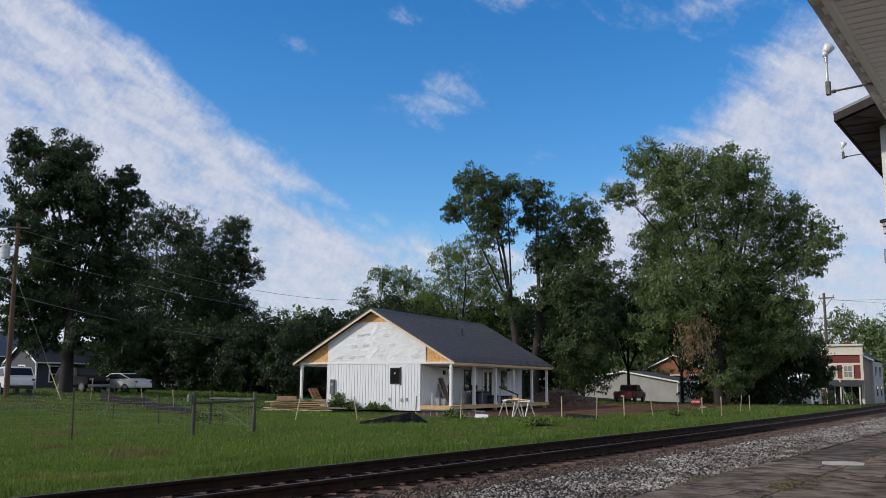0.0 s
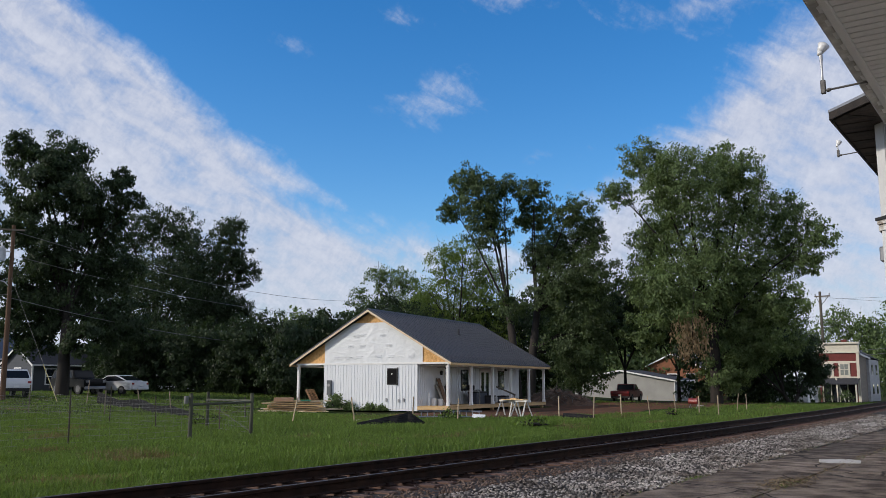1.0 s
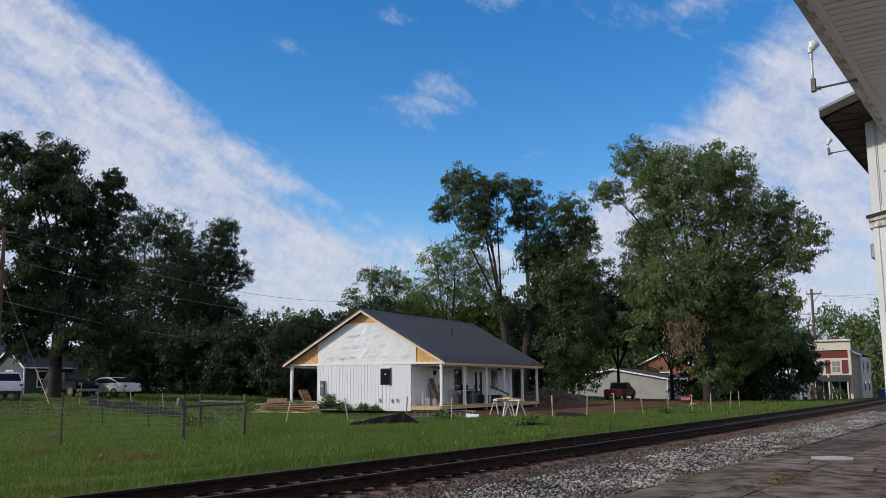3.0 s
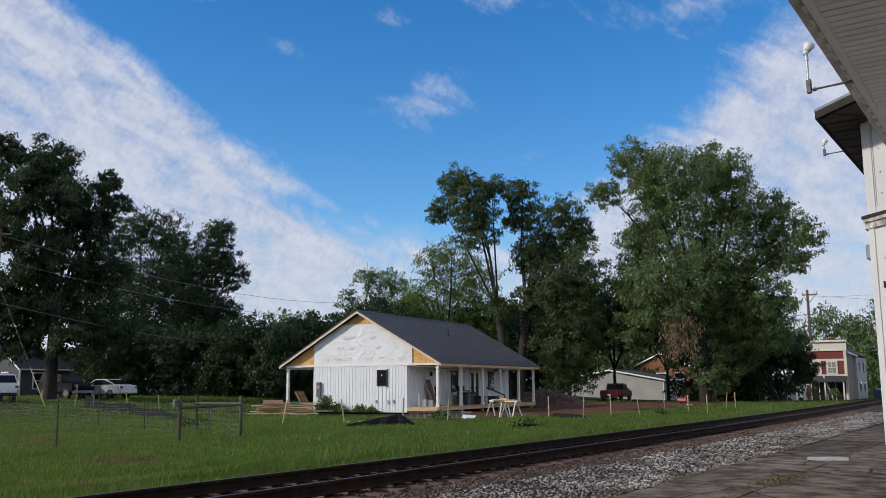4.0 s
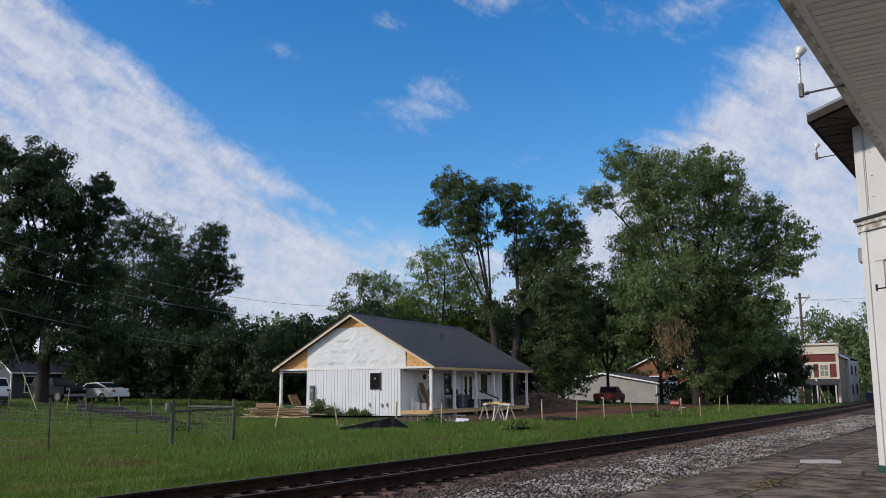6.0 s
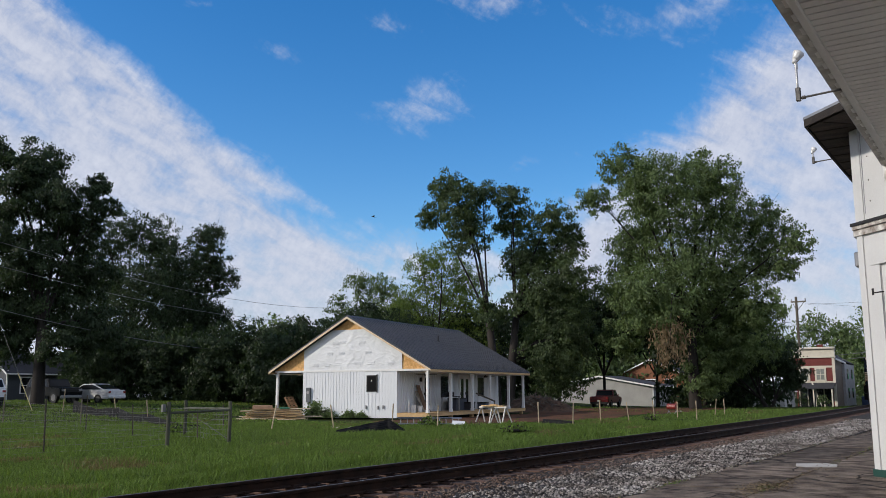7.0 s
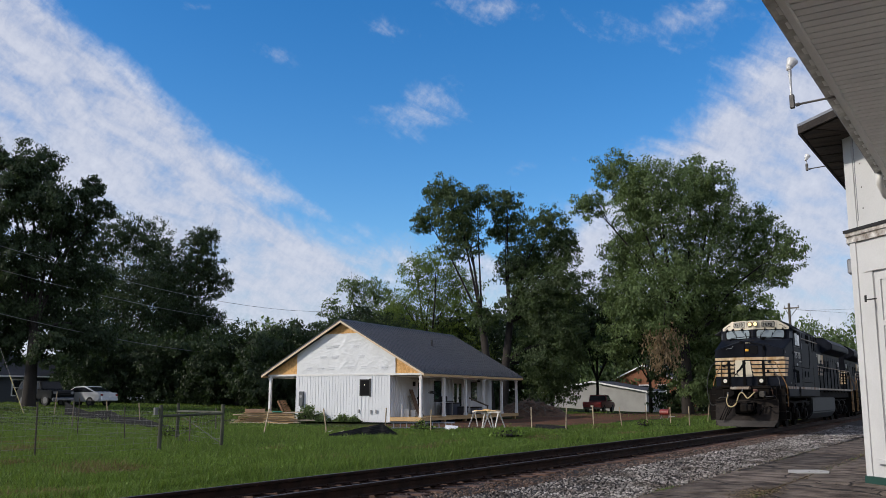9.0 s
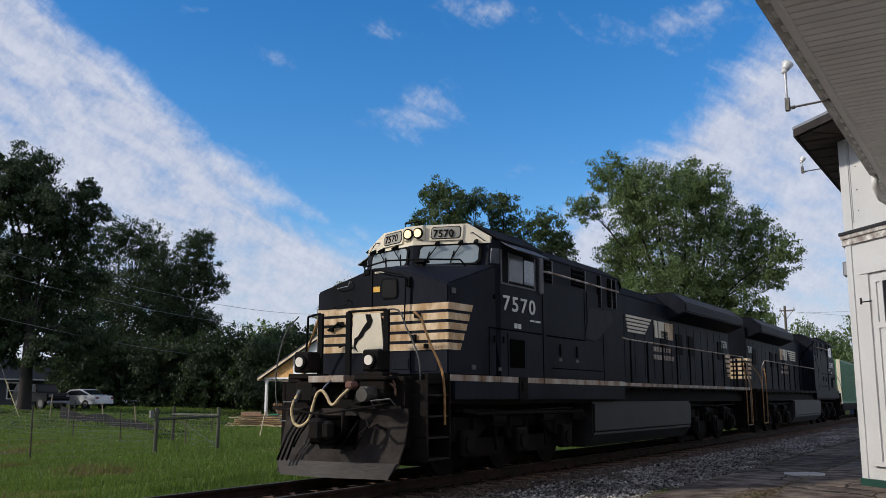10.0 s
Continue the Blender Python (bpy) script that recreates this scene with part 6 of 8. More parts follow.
        part("end_stripe", Build().box(20.35 + i * 0.05, 20.99, -0.957, -0.945, z1 - 0.10, z1).box(20.35 + i * 0.05, 20.99, 0.945, 0.957, z1 - 0.10, z1), M_CREAM, lo)
    for s in (-1, 1):
        me = letters(number, 0.34)
        t = part("lettering", me, M_LETTER, lo)
        t.matrix_basis = Matrix.Translation((19.9 if s < 0 else 20.9, s * 0.958, 3.02)) @ (Matrix(((1, 0, 0, 0), (0, 0, -1, 0), (0, 1, 0, 0), (0, 0, 0, 1))) if s < 0 else Matrix(((-1, 0, 0, 0), (0, 0, 1, 0), (0, 1, 0, 0), (0, 0, 0, 1))))
    part("rear_deck", Build().box(21.0, 21.75, -1.4, 1.4, 1.56, 1.66).box(21.6, 21.75, -1.3, 1.3, 0.5, 1.6), M_GRIME, lo)
    part("rear_coupler", Build().box(21.7, 22.05, -0.1, 0.1, 0.72, 0.98, 0.03), M_GRIME, lo)
    for y in (-1.0, -0.4, 0.4, 1.0):
        part("railing_post", Build().box(21.62, 21.68, y - 0.03, y + 0.03, 1.66, 2.7), M_LBLACK, lo)
    part("rear_rail", Build().tube([(21.65, -1.0, 2.7), (21.65, -0.4, 2.7)], 0.02, n=6).tube([(21.65, 1.0, 2.7), (21.65, 0.4, 2.7)], 0.02, n=6), M_STEEL, lo)
    # trucks, wheels, tank
    wheel = as_mesh("wheel", Build().tube([(0, -0.07, 0), (0, 0.07, 0)], 0.53, n=28).tube([(0, -0.085, 0), (0, -0.07, 0)], 0.40, n=24).tube([(0, -0.12, 0), (0, -0.08, 0)], 0.14, n=14))
    for base in (1.75, 15.05):
        tr = part("truck", Build().box(base + 0.1, base + 4.85, -0.6, 0.6, 0.55, 1.2).box(base + 0.25, base + 4.7, -0.55, 0.55, 0.16, 0.55), M_GRIME, lo, "three-axle black truck")
        for s in (-1, 1):
            fr = part("side_frame", Build().prism([(base - 0.15, 0.78), (base + 0.1, 1.0), (base + 4.85, 1.0), (base + 5.1, 0.78), (base + 5.05, 0.62), (base + 4.0, 0.62), (base + 3.7, 0.80), (base + 1.3, 0.80), (base + 1.0, 0.62), (base - 0.1, 0.62)], min(s * 1.05, s * 1.18), max(s * 1.05, s * 1.18), "y"), M_GRIME, tr, bevel=0.02)
            for k in range(3):
                x = base + 0.45 + k * 2.03
                part("journal_box", Build().box(x - 0.22, x + 0.22, min(s * 1.15, s * 1.32), max(s * 1.15, s * 1.32), 0.32, 0.78, 0.04).tube([(x, s * 1.32, 0.54), (x, s * 1.36, 0.54)], 0.14, n=14), M_GRIME, tr)
                part("spring", Build().tube([(x + 0.35, s * 1.15, 0.6), (x + 0.35, s * 1.15, 0.98)], 0.09, n=10), M_GRIME, tr)
                part("spring", Build().tube([(x - 0.35, s * 1.15, 0.6), (x - 0.35, s * 1.15, 0.98)], 0.09, n=10), M_GRIME, tr)
            for x0, x1 in ((base + 0.75, base + 2.15), (base + 2.8, base + 4.2)):
                part("equalizer", Build().prism([(x0, 0.62), (x0 + 0.15, 0.30), (x1 - 0.15, 0.30), (x1, 0.62)], min(s * 0.98, s * 1.12), max(s * 0.98, s * 1.12), "y"), M_GRIME, tr)
            for x in (base + 1.45, base + 3.5):
                part("brake_cylinder", Build().tube([(x - 0.25, s * 1.28, 0.95), (x + 0.25, s * 1.28, 0.95)], 0.11, n=12).tube([(x, s * 1.25, 0.95), (x + 0.1, s * 1.25, 0.4)], 0.03), M_GRIME, tr)
            part("brake_pipe", Build().tube([(base, s * 1.3, 1.12), (base + 2.2, s * 1.3, 1.08), (base + 4.8, s * 1.3, 1.12)], 0.025, n=6), M_GRIME, tr)
        for k in range(3):
            ax = part("axle", Build().tube([(0, -1.0, 0), (0, 1.0, 0)], 0.09, n=10), M_GRIME, tr)
            ax.location = (base + 0.45 + k * 2.03, 0, 0.53)
            for s in (-1, 1):
                w = part("wheel", wheel, M_GRIME, lo, smooth=False)
                w.location, w.rotation_euler = (base + 0.45 + k * 2.03, s * 0.76, 0.53), (0, 0, 0 if s < 0 else math.pi)
    tank = [(-1.42, 0.56), (-1.20, 0.26), (1.20, 0.26), (1.42, 0.56), (1.42, 1.24), (-1.42, 1.24)]
    part("fuel_tank", Build().prism(tank, 7.45, 14.6, "x"), mat("tank paint", (0.012, 0.012, 0.0135), 0.6, 0, 0.4, 1.5, 18.0, 0.15), lo, "dusty black fuel tank", bevel=0.05)
    part("air_reservoir", Build().tube([(7.0, -1.1, 1.15), (7.4, -1.1, 1.15)], 0.12).tube([(6.6, -1.2, 0.95), (7.4, -1.2, 0.95)], 0.1), M_GRIME, lo)
    part("dust_pipe", Build().tube([(1.9, -1.35, 1.12), (2.4, -1.38, 1.05), (6.9, -1.38, 1.05)], 0.03), M_GRIME, lo)
    return lo


LOCO_1 = make_loco("7570", pose(11.2, TRACK_Y, 0), True)
LOCO_2 = make_loco("7547", pose(11.2 + 44.6, TRACK_Y, 0, 0, 0, 180), False)


def make_freight_car(m):
    car = thing("freight_car", m, "green container on a well car behind the engines", "freight car", "train")
    green = mat("green container paint", (0.05, 0.20, 0.09), 0.5, 0, 0.2, 1.0, 14.0, 0.08)
    part("frame", Build().box(0, 16, -1.4, 1.4, 0.6, 1.0, 0.05).box(-0.6, 16.6, -0.2, 0.2, 0.7, 0.95), M_GRIME, car)
    c = part("container", Build().box(1.6, 14.2, -1.22, 1.22, 1.0, 3.6, 0.03), green, car, "ribbed green container")
    for i in range(40):
        part("rib", Build().box(1.75 + i * 0.31, 1.9 + i * 0.31, -1.25, -1.215, 1.15, 3.45), green, c)
    part("end_post", Build().box(1.45, 1.6, -1.22, -1.02, 1.0, 3.6), M_CREAM_W, c)
    part("end_post", Build().box(1.45, 1.6, 1.02, 1.22, 1.0, 3.6), M_CREAM_W, c)
    for x in (1.2, 2.9, 13.0, 14.7):
        for s in (-1, 1):
            part("wheel", Build().tube([(x, s * 0.70, 0.45), (x, s * 0.83, 0.45)], 0.45, n=20), M_GRIME, car)
    return car


CAR_1 = make_freight_car(pose(11.2 + 45.5, TRACK_Y, 0))
CAR_2 = make_freight_car(pose(11.2 + 62.8, TRACK_Y, 0))


# ---- fences ----
def stake_row():
    one = as_mesh("stake", Build().box(-0.022, 0.022, -0.022, 0.022, -0.15, 1.0, 0.004))
    pale = mat("pale stake wood", (0.46, 0.36, 0.24), 0.8, 0, 0.25, 4.0, 30.0, 0.2, spread=0.25)
    rng = random.Random(2)
    for x, y, h in ((28.6, 27.2, 1.04), (29.6, 24.6, 1.05), (29.6, 21.6, 1.09), (34.6, 22.7, 0.94), (38.6, 19.6, 1.02), (38.4, 17.75, 1.03), (40.8, 17.4, 1.11), (44.2, 17.3, 1.01), (48.0, 17.3, 1.03), (50.3, 16.8, 0.93), (47.7, 14.9, 1.02), (55.1, 16.1, 1.06), (59.0, 16.6, 1.01), (34.1, 49.8, 1.4), (33.2, 43.5, 1.17), (30.8, 37.8, 1.2)):
        ob = new("fence_stake", one)
        if not one.materials:
            one.materials.append(pale)
        ob.matrix_world = pose(x, y, ground_z(x, y), rng.uniform(-7, 7), rng.uniform(-6, 10), rng.uniform(0, 90)) @ Matrix.Diagonal((1, 1, h, 1))
        tagged(ob, "pale leaning wooden survey stake in the grass", "stake", "fence stakes")


stake_row()


GREYPOST = mat("green-grey weathered post", (0.095, 0.098, 0.068), 0.9, 0, 0.4, 3.0, 26.0, 0.4, tint=(0.045, 0.048, 0.032), stretch=(1, 1, 0.2))


def wire_fence():
    f = thing("wire_fence", Matrix(), "old wire mesh farm fence with posts on the lawn", "fence")
    rng = random.Random(6)
    tops = []
    for x, y, h, r in ((25.8, 42.4, 1.39, 0.03), (23.0, 32.0, 1.5, 0.022), (21.9, 27.7, 1.17, 0.022), (14.05, 21.2, 1.41, 0.022), (21.74, 24.1, 0.95, 0.025), (29.2, 30.7, 1.02, 0.03), (27.0, 38.0, 1.3, 0.03)):
        g = ground_z(x, y)
        dx, dy = rng.uniform(-0.05, 0.05), rng.uniform(-0.05, 0.05)
        part("fence_post", Build().tube([(x, y, g - 0.2), (x + dx, y + dy, g + h)], r, n=7), M_OLDWOOD if r > 0.024 else mat("rusty steel post", (0.07, 0.06, 0.045), 0.8, 0.3), f, "thin weathered fence post")
    for x, y, h in ((18.0, 21.23, 1.30), (20.46, 21.26, 1.30), (22.67, 25.82, 1.32)):
        g = ground_z(x, y)
        part("corner_post", Build().tube([(x, y, g - 0.2), (x + 0.02, y, g + h * 0.6), (x + 0.03, y + 0.02, g + h)], 0.062, 0.056, 12), GREYPOST, f, "thick round weathered gate post", smooth=False)
    g = -0.25
    part("brace_rail", Build().tube([(22.67, 25.82, g + 1.02), (20.46, 21.26, g + 1.06)], 0.042, 0.038, 10), GREYPOST, f, "weathered round brace rail")
    part("brace_rail", Build().tube([(18.0, 21.23, g + 0.98), (20.46, 21.26, g + 1.02)], 0.04, 0.036, 10), GREYPOST, f, "weathered round brace rail")
    part("brace_wire", Build().tube([(22.67, 25.82, g + 0.95), (20.46, 21.26, g + 0.1)], 0.012, n=5).tube([(20.46, 21.26, g + 0.95), (22.67, 25.82, g + 0.15)], 0.008, n=5), mat("dull brace wire", (0.09, 0.085, 0.075), 0.8), f)
    wires = Build()
    runs = (((25.8, 42.4), (23.0, 32.0)), ((23.0, 32.0), (21.9, 27.7)), ((21.9, 27.7), (21.74, 24.1)), ((21.74, 24.1), (20.46, 21.26)), ((18.0, 21.23), (14.05, 21.2)), ((14.05, 21.2), (6.0, 21.1)), ((25.8, 42.4), (18.0, 44.0)), ((25.8, 42.4), (18.0, 34.0)))
    for (x0, y0), (x1, y1) in runs:
        g0, g1 = ground_z(x0, y0), ground_z(x1, y1)
        for k in range(7):
            z = 0.08 + 0.16 * k
            wires.tube([(x0, y0, g0 + z), ((x0 + x1) / 2, (y0 + y1) / 2, (g0 + g1) / 2 + z - 0.03), (x1, y1, g1 + z)], 0.0034, n=3, caps=False)
        n = max(int(math.hypot(x1 - x0, y1 - y0) / 0.3), 2)
        for i in range(1, n):
            t = i / n
            x, y, gg = x0 + (x1 - x0) * t, y0 + (y1 - y0) * t, g0 + (g1 - g0) * t
            wires.tube([(x, y, gg + 0.05), (x, y, gg + 1.04)], 0.0024, n=3, caps=False)
    tagged(part("wire_mesh", wires, mat("dull wire", (0.26, 0.26, 0.25), 0.7, 0.2), f, "thin grey wire mesh"), kind="stuff")
    box = part("notice_box", Build().box(17.84, 17.96, 21.27, 21.36, 0.76, 0.98, 0.01), mat("dull grey box", (0.22, 0.22, 0.21), 0.8), f, "small grey notice box")


wire_fence()


def silt_fence(pts, width, label):
    """Black filter cloth slumped from its stakes, with folds along its length."""
    # Lighter tint puts the pale sheen of the folds into the cloth's colour.
    cloth = mat("black filter cloth", (0.010, 0.010, 0.011), 0.7, 0, 0.5, 5.0, 20.0, 0.8, tint=(0.030, 0.030, 0.032), stretch=(1, 1, 8), spec=0.1)
    b = Build()
    m = 14
    for i, (x, y, h) in enumerate(pts):
        wide = width * (0.45 + 0.55 * min(1, h / 0.4)) * (1 + 0.12 * math.sin(i * 0.8))
        for j in range(m + 1):
            t = j / m
            fall = t / 0.15 if t < 0.15 else (1 - t) / 0.85
            fold = 0.36 * h * math.sin(t * 21 + 0.35 * math.sin(i * 0.6)) * min(1, 6 * t * (1 - t))
            b.v.append((x - 0.78 * wide * t, y - 0.60 * wide * t, ground_z(x, y) - 0.01 + max(h * fall + fold, 0.0) + 0.03 * (0 < j < m)))
    w = m + 1
    b.f = [(i * w + j, i * w + j + 1, i * w + w + j + 1, i * w + w + j) for i in range(len(pts) - 1) for j in range(m)]
    ob = new("silt_fence", as_mesh("silt_fence", b))
    ob.data.materials.append(cloth)
    sol = ob.modifiers.new("thickness", "SOLIDIFY")
    sol.thickness = 0.012
    tagged(ob, label, "silt fence")


def lerp_rows(p, q, n, hs):
    return [(p[0] + (q[0] - p[0]) * i / n, p[1] + (q[1] - p[1]) * i / n, hs[0] + (hs[1] - hs[0]) * i / n) for i in range(n + 1)]


silt_fence(lerp_rows((27.7, 22.9), (29.5, 21.75), 22, (0.06, 0.40)) + lerp_rows((29.55, 21.68), (29.9, 21.2), 6, (0.40, 0.06)), 0.62, "crumpled black silt fence cloth lying in the grass")
silt_fence(lerp_rows((34.3, 49.0), (33.6, 46.0), 14, (0.66, 0.34)) + lerp_rows((33.5, 45.8), (33.0, 43.2), 14, (0.34, 0.5)) + lerp_rows((33.0, 43.0), (31.8, 40.4), 12, (0.5, 0.32)) + lerp_rows((31.7, 40.2), (30.8, 37.8), 12, (0.32, 0.42)) + lerp_rows((30.7, 37.5), (28.0, 32.0), 14, (0.4, 0.12)), 0.16, "sagging black silt fence cloth along the stakes")
silt_fence(lerp_rows((38.6, 19.4), (38.6, 17.8), 6, (0.2, 0.14)), 0.4, "low black silt fence cloth in the grass")


# ---- building-site clutter ----
def lumber_pile():
    p = thing("lumber_pile", pose(38.6, 36.4, ground_z(38.6, 36.4), 0, 0, -48), "untidy pile of pale new lumber boards on the grass", "lumber pile")
    rng = random.Random(9)
    for k in range(64):
        stack = k % 3
        ln = (1.5, 1.9, 2.6)[stack] * rng.uniform(0.75, 1.2)
        lay = k // 12
        y = (k % 4 - 1.5) * 0.2 + rng.uniform(-0.06, 0.06)
        o = part("board", Build().box(-ln / 2, ln / 2, -0.07, 0.07, 0, 0.045, 0.004), M_PALE_LUMBER if k % 2 else M_LUMBER, p)
        o.location = ((-0.9, 0.55, -0.2)[stack] + rng.uniform(-0.35, 0.35), y, 0.03 + 0.11 * lay + 0.01 * (k % 4))
        o.rotation_euler = (radians(rng.uniform(-3, 3)), radians(rng.uniform(-1.5, 1.5)), radians(rng.uniform(-14, 14)))
    for k in range(9):
        o = part("loose_board", Build().box(-0.9, 0.9, -0.05, 0.05, 0, 0.03, 0.004), M_PALE_LUMBER, p)
        o.location, o.rotation_euler = (rng.uniform(-2.0, 1.9), rng.uniform(-0.9, 0.5), 0.02 + 0.02 * k), (0, radians(rng.uniform(-2, 2)), radians(rng.uniform(-35, 35)))
    part("crate", Build().box(-1.3, -0.2, -0.3, 0.4, 0.62, 0.82, 0.01), mat("pinkish boards", (0.52, 0.32, 0.20), 0.8, 0, 0.25, 3.0, 20.0, 0.2), p, "stacked pinkish boards")
    part("tarp", Build().box(0.2, 0.8, -0.35, 0.3, 0.62, 0.69, 0.03), mat("green wrap", (0.05, 0.25, 0.15), 0.5), p, "green plastic wrap")


lumber_pile()


def pallet(m, label):
    p = thing("pallet", m, label, "pallet", "pallets")
    red = mat("reddish pallet wood", (0.30, 0.17, 0.09), 0.8, 0, 0.3, 3.0, 30.0, 0.2, spread=0.2)
    for i in range(7):
        part("slat", Build().box(-0.6, 0.6, -0.5 + i * 0.155, -0.4 + i * 0.155, 0.10, 0.122), red, p)
    for x in (-0.55, 0.0, 0.55):
        part("stringer", Build().box(x - 0.02, x + 0.02, -0.5, 0.53, 0.0, 0.10), red, p)


for k in range(4):
    pallet(pose(40.85 + 0.05 * k, 38.05, ground_z(40.85, 38.05) + 0.125 * k, 0, 0, 10 + 4 * k), "stacked reddish wooden pallet beside the porch")
pallet(pose(41.15, 37.55, ground_z(41.15, 37.55) + 0.75, 62, 0, 20), "reddish wooden pallet leaning on the stack")


def saw_horse(x, y, a):
    s = thing("sawhorse", pose(x, y, ground_z(x, y), 0, 0, a), "white folding sawhorse on the bare earth", "sawhorse", "sawhorses")
    white = mat("dusty white plastic", (0.60, 0.58, 0.54), 0.6, 0, 0.2)
    part("top_beam", Build().box(-0.55, 0.55, -0.05, 0.05, 0.74, 0.82, 0.01), white, s)
    for sx in (-1, 1):
        for sy in (-1, 1):
            part("leg", Build().beam((sx * 0.42, sy * 0.03, 0.76), (sx * 0.52, sy * 0.3, 0.0), 0.05, 0.05), white, s)


saw_horse(38.9, 22.6, 70)
saw_horse(38.2, 21.4, 62)
bench = thing("work_board", pose(38.55, 22.0, ground_z(38.5, 22) + 0.82, 0, 0, -25), "rough lumber boards across the sawhorses", "board")
part("plank", Build().box(-0.15, 0.15, -0.95, 0.9, 0.0, 0.04, 0.004), M_LUMBER, bench)
part("offcut", Build().box(-0.1, 0.05, -0.3, 0.2, 0.042, 0.1, 0.004), M_LUMBER, bench)

ladder = thing("ladder", pose(35.8, 23.9, ground_z(35.8, 23.9) + 0.16, 34, 0, -54), "aluminium ladder lying beside the deck", "ladder")
for y in (-0.22, 0.22):
    part("rail", Build().box(-1.5, 1.5, y - 0.02, y + 0.02, 0.0, 0.06), M_STEEL, ladder)
for i in range(10):
    part("rung", Build().tube([(-1.38 + i * 0.305, -0.2, 0.03), (-1.38 + i * 0.305, 0.2, 0.03)], 0.02, n=6), M_STEEL, ladder)
sheet_w = thing("plastic_sheet", pose(36.7, 22.9, ground_z(36.7, 22.9), 0, 0, 30), "white plastic sheeting crumpled on the ground", "sheet")
part("fold", Build().add([(-0.9, -0.3, 0.0), (-0.3, -0.35, 0.16), (0.3, -0.3, 0.08), (0.9, -0.2, 0.0), (-0.8, 0.3, 0.0), (-0.2, 0.25, 0.2), (0.4, 0.3, 0.14), (0.85, 0.25, 0.0)], [(0, 1, 5, 4), (1, 2, 6, 5), (2, 3, 7, 6)]), M_WHITE, sheet_w)
rag = thing("paper_scrap", pose(30.4, 24.6, ground_z(30.4, 24.6)), "pale crumpled wrapping scraps on the grass", "litter")
for i, (x, y) in enumerate(((0, 0), (0.5, -0.2), (-0.3, 0.4), (0.9, -0.5))):
    part("scrap", Build().add([(x, y, 0), (x + 0.3, y - 0.1, 0.12), (x + 0.25, y + 0.25, 0.02), (x - 0.05, y + 0.2, 0.15)], [(0, 1, 2, 3)]), M_CREAM_W, rag)


def on_porch(a, b, z=0.14):
    t = radians(7.0)
    return 41.933 + a * math.cos(t) - b * math.sin(t), 28.109 + a * math.sin(t) + b * math.cos(t), z


for a, b, k, s in ((-0.75, 7.0, 1.0, 301), (-0.7, 6.2, 0.55, 302), (-0.6, 4.7, 0.45, 303), (-0.6, 4.0, 0.35, 304)):
    x, y, z = on_porch(a, b)
    tree("shrub", "dark green weedy bush against the siding", x, y, 37.0, k, [(-0.25, 0.42, 0.36), (0.25, 0.38, 0.34), (0.0, 0.66, 0.3), (0.05, 0.95, 0.16)], M_LEAF, int(1500 * k), size=0.13, trunk=0.03 * k, seed=s, category="shrub")

x, y, z = on_porch(2.2, 1.75)
lean = thing("door_slab", pose(x, y, z, 0, 0, 7), "brown door slabs leaning against the porch wall", "door slab")
for k, (o, h, c) in enumerate(((0.0, 1.55, (0.20, 0.11, 0.06)), (0.35, 0.85, (0.16, 0.09, 0.05)), (-0.18, 1.2, (0.45, 0.40, 0.33)))):
    part("slab", Build().add([(o, -0.45, 0), (o + 0.42, -0.45, 0), (o + 0.36, 0.12, h), (o - 0.04, 0.12, h), (o, -0.41, 0), (o + 0.42, -0.41, 0), (o + 0.36, 0.16, h), (o - 0.04, 0.16, h)], [(0, 1, 2, 3), (7, 6, 5, 4), (0, 4, 5, 1), (1, 5, 6, 2), (2, 6, 7, 3), (3, 7, 4, 0)]), mat("door wood", c, 0.6, 0, 0.25, 3.0, 20.0, 0.1), lean)
for a, b, h, r in ((0.9, 1.4, 0.42, 0.16), (1.3, 1.2, 0.36, 0.15), (0.5, 1.5, 0.7, 0.05)):
    x, y, z = on_porch(a, b)
    t = thing("bucket", pose(x, y, z), "white plastic bucket on the porch deck", "bucket", "buckets")
    part("pail", Build().tube([(0, 0, 0), (0, 0, h)], r * 0.88, r, 14), M_WHITE, t)
    part("rim", Build().tube([(0, 0, h - 0.03), (0, 0, h + 0.01)], r * 1.06, n=14), M_WHITE, t)
x, y, z = on_porch(5.2, 1.1)
wb = thing("work_bench", pose(x, y, z, 0, 0, 7), "dark folding work bench with tools on the deck", "bench")
part("top", Build().box(-0.8, 0.8, -0.3, 0.3, 0.82, 0.88, 0.01), M_BLACK, wb)
for sx in (-0.7, 0.7):
    for sy in (-0.25, 0.25):
        part("leg", Build().box(sx - 0.03, sx + 0.03, sy - 0.03, sy + 0.03, 0, 0.82), M_STEEL, wb)
part("saw", Build().box(-0.3, 0.15, -0.2, 0.2, 0.88, 1.16, 0.04), M_BLACK, wb)
for a, b, l, h, c in ((6.6, 1.3, 1.6, 0.75, (0.05, 0.06, 0.09)), (7.4, 0.9, 0.8, 0.5, (0.04, 0.04, 0.05)), (10.6, 1.2, 0.9, 0.45, (0.10, 0.12, 0.16))):
    x, y, z = on_porch(a, b)
    t = thing("tool_box", pose(x, y, z, 0, 0, 7), "dark covered tool box on the porch deck", "box", "tool boxes")
    part("body", Build().box(-l / 2, l / 2, -0.3, 0.3, 0, h, 0.04), mat("box paint", c, 0.5), t)
    part("lid", Build().box(-l / 2 - 0.02, l / 2 + 0.02, -0.32, 0.32, h - 0.08, h + 0.02, 0.03), M_BLACK, t)
x, y, z = on_porch(7.9, -0.25, -0.16)
st = thing("porch_stairs", pose(x, y, z, 0, 0, 7), "rough temporary wooden porch stairs with a rail", "stairs")
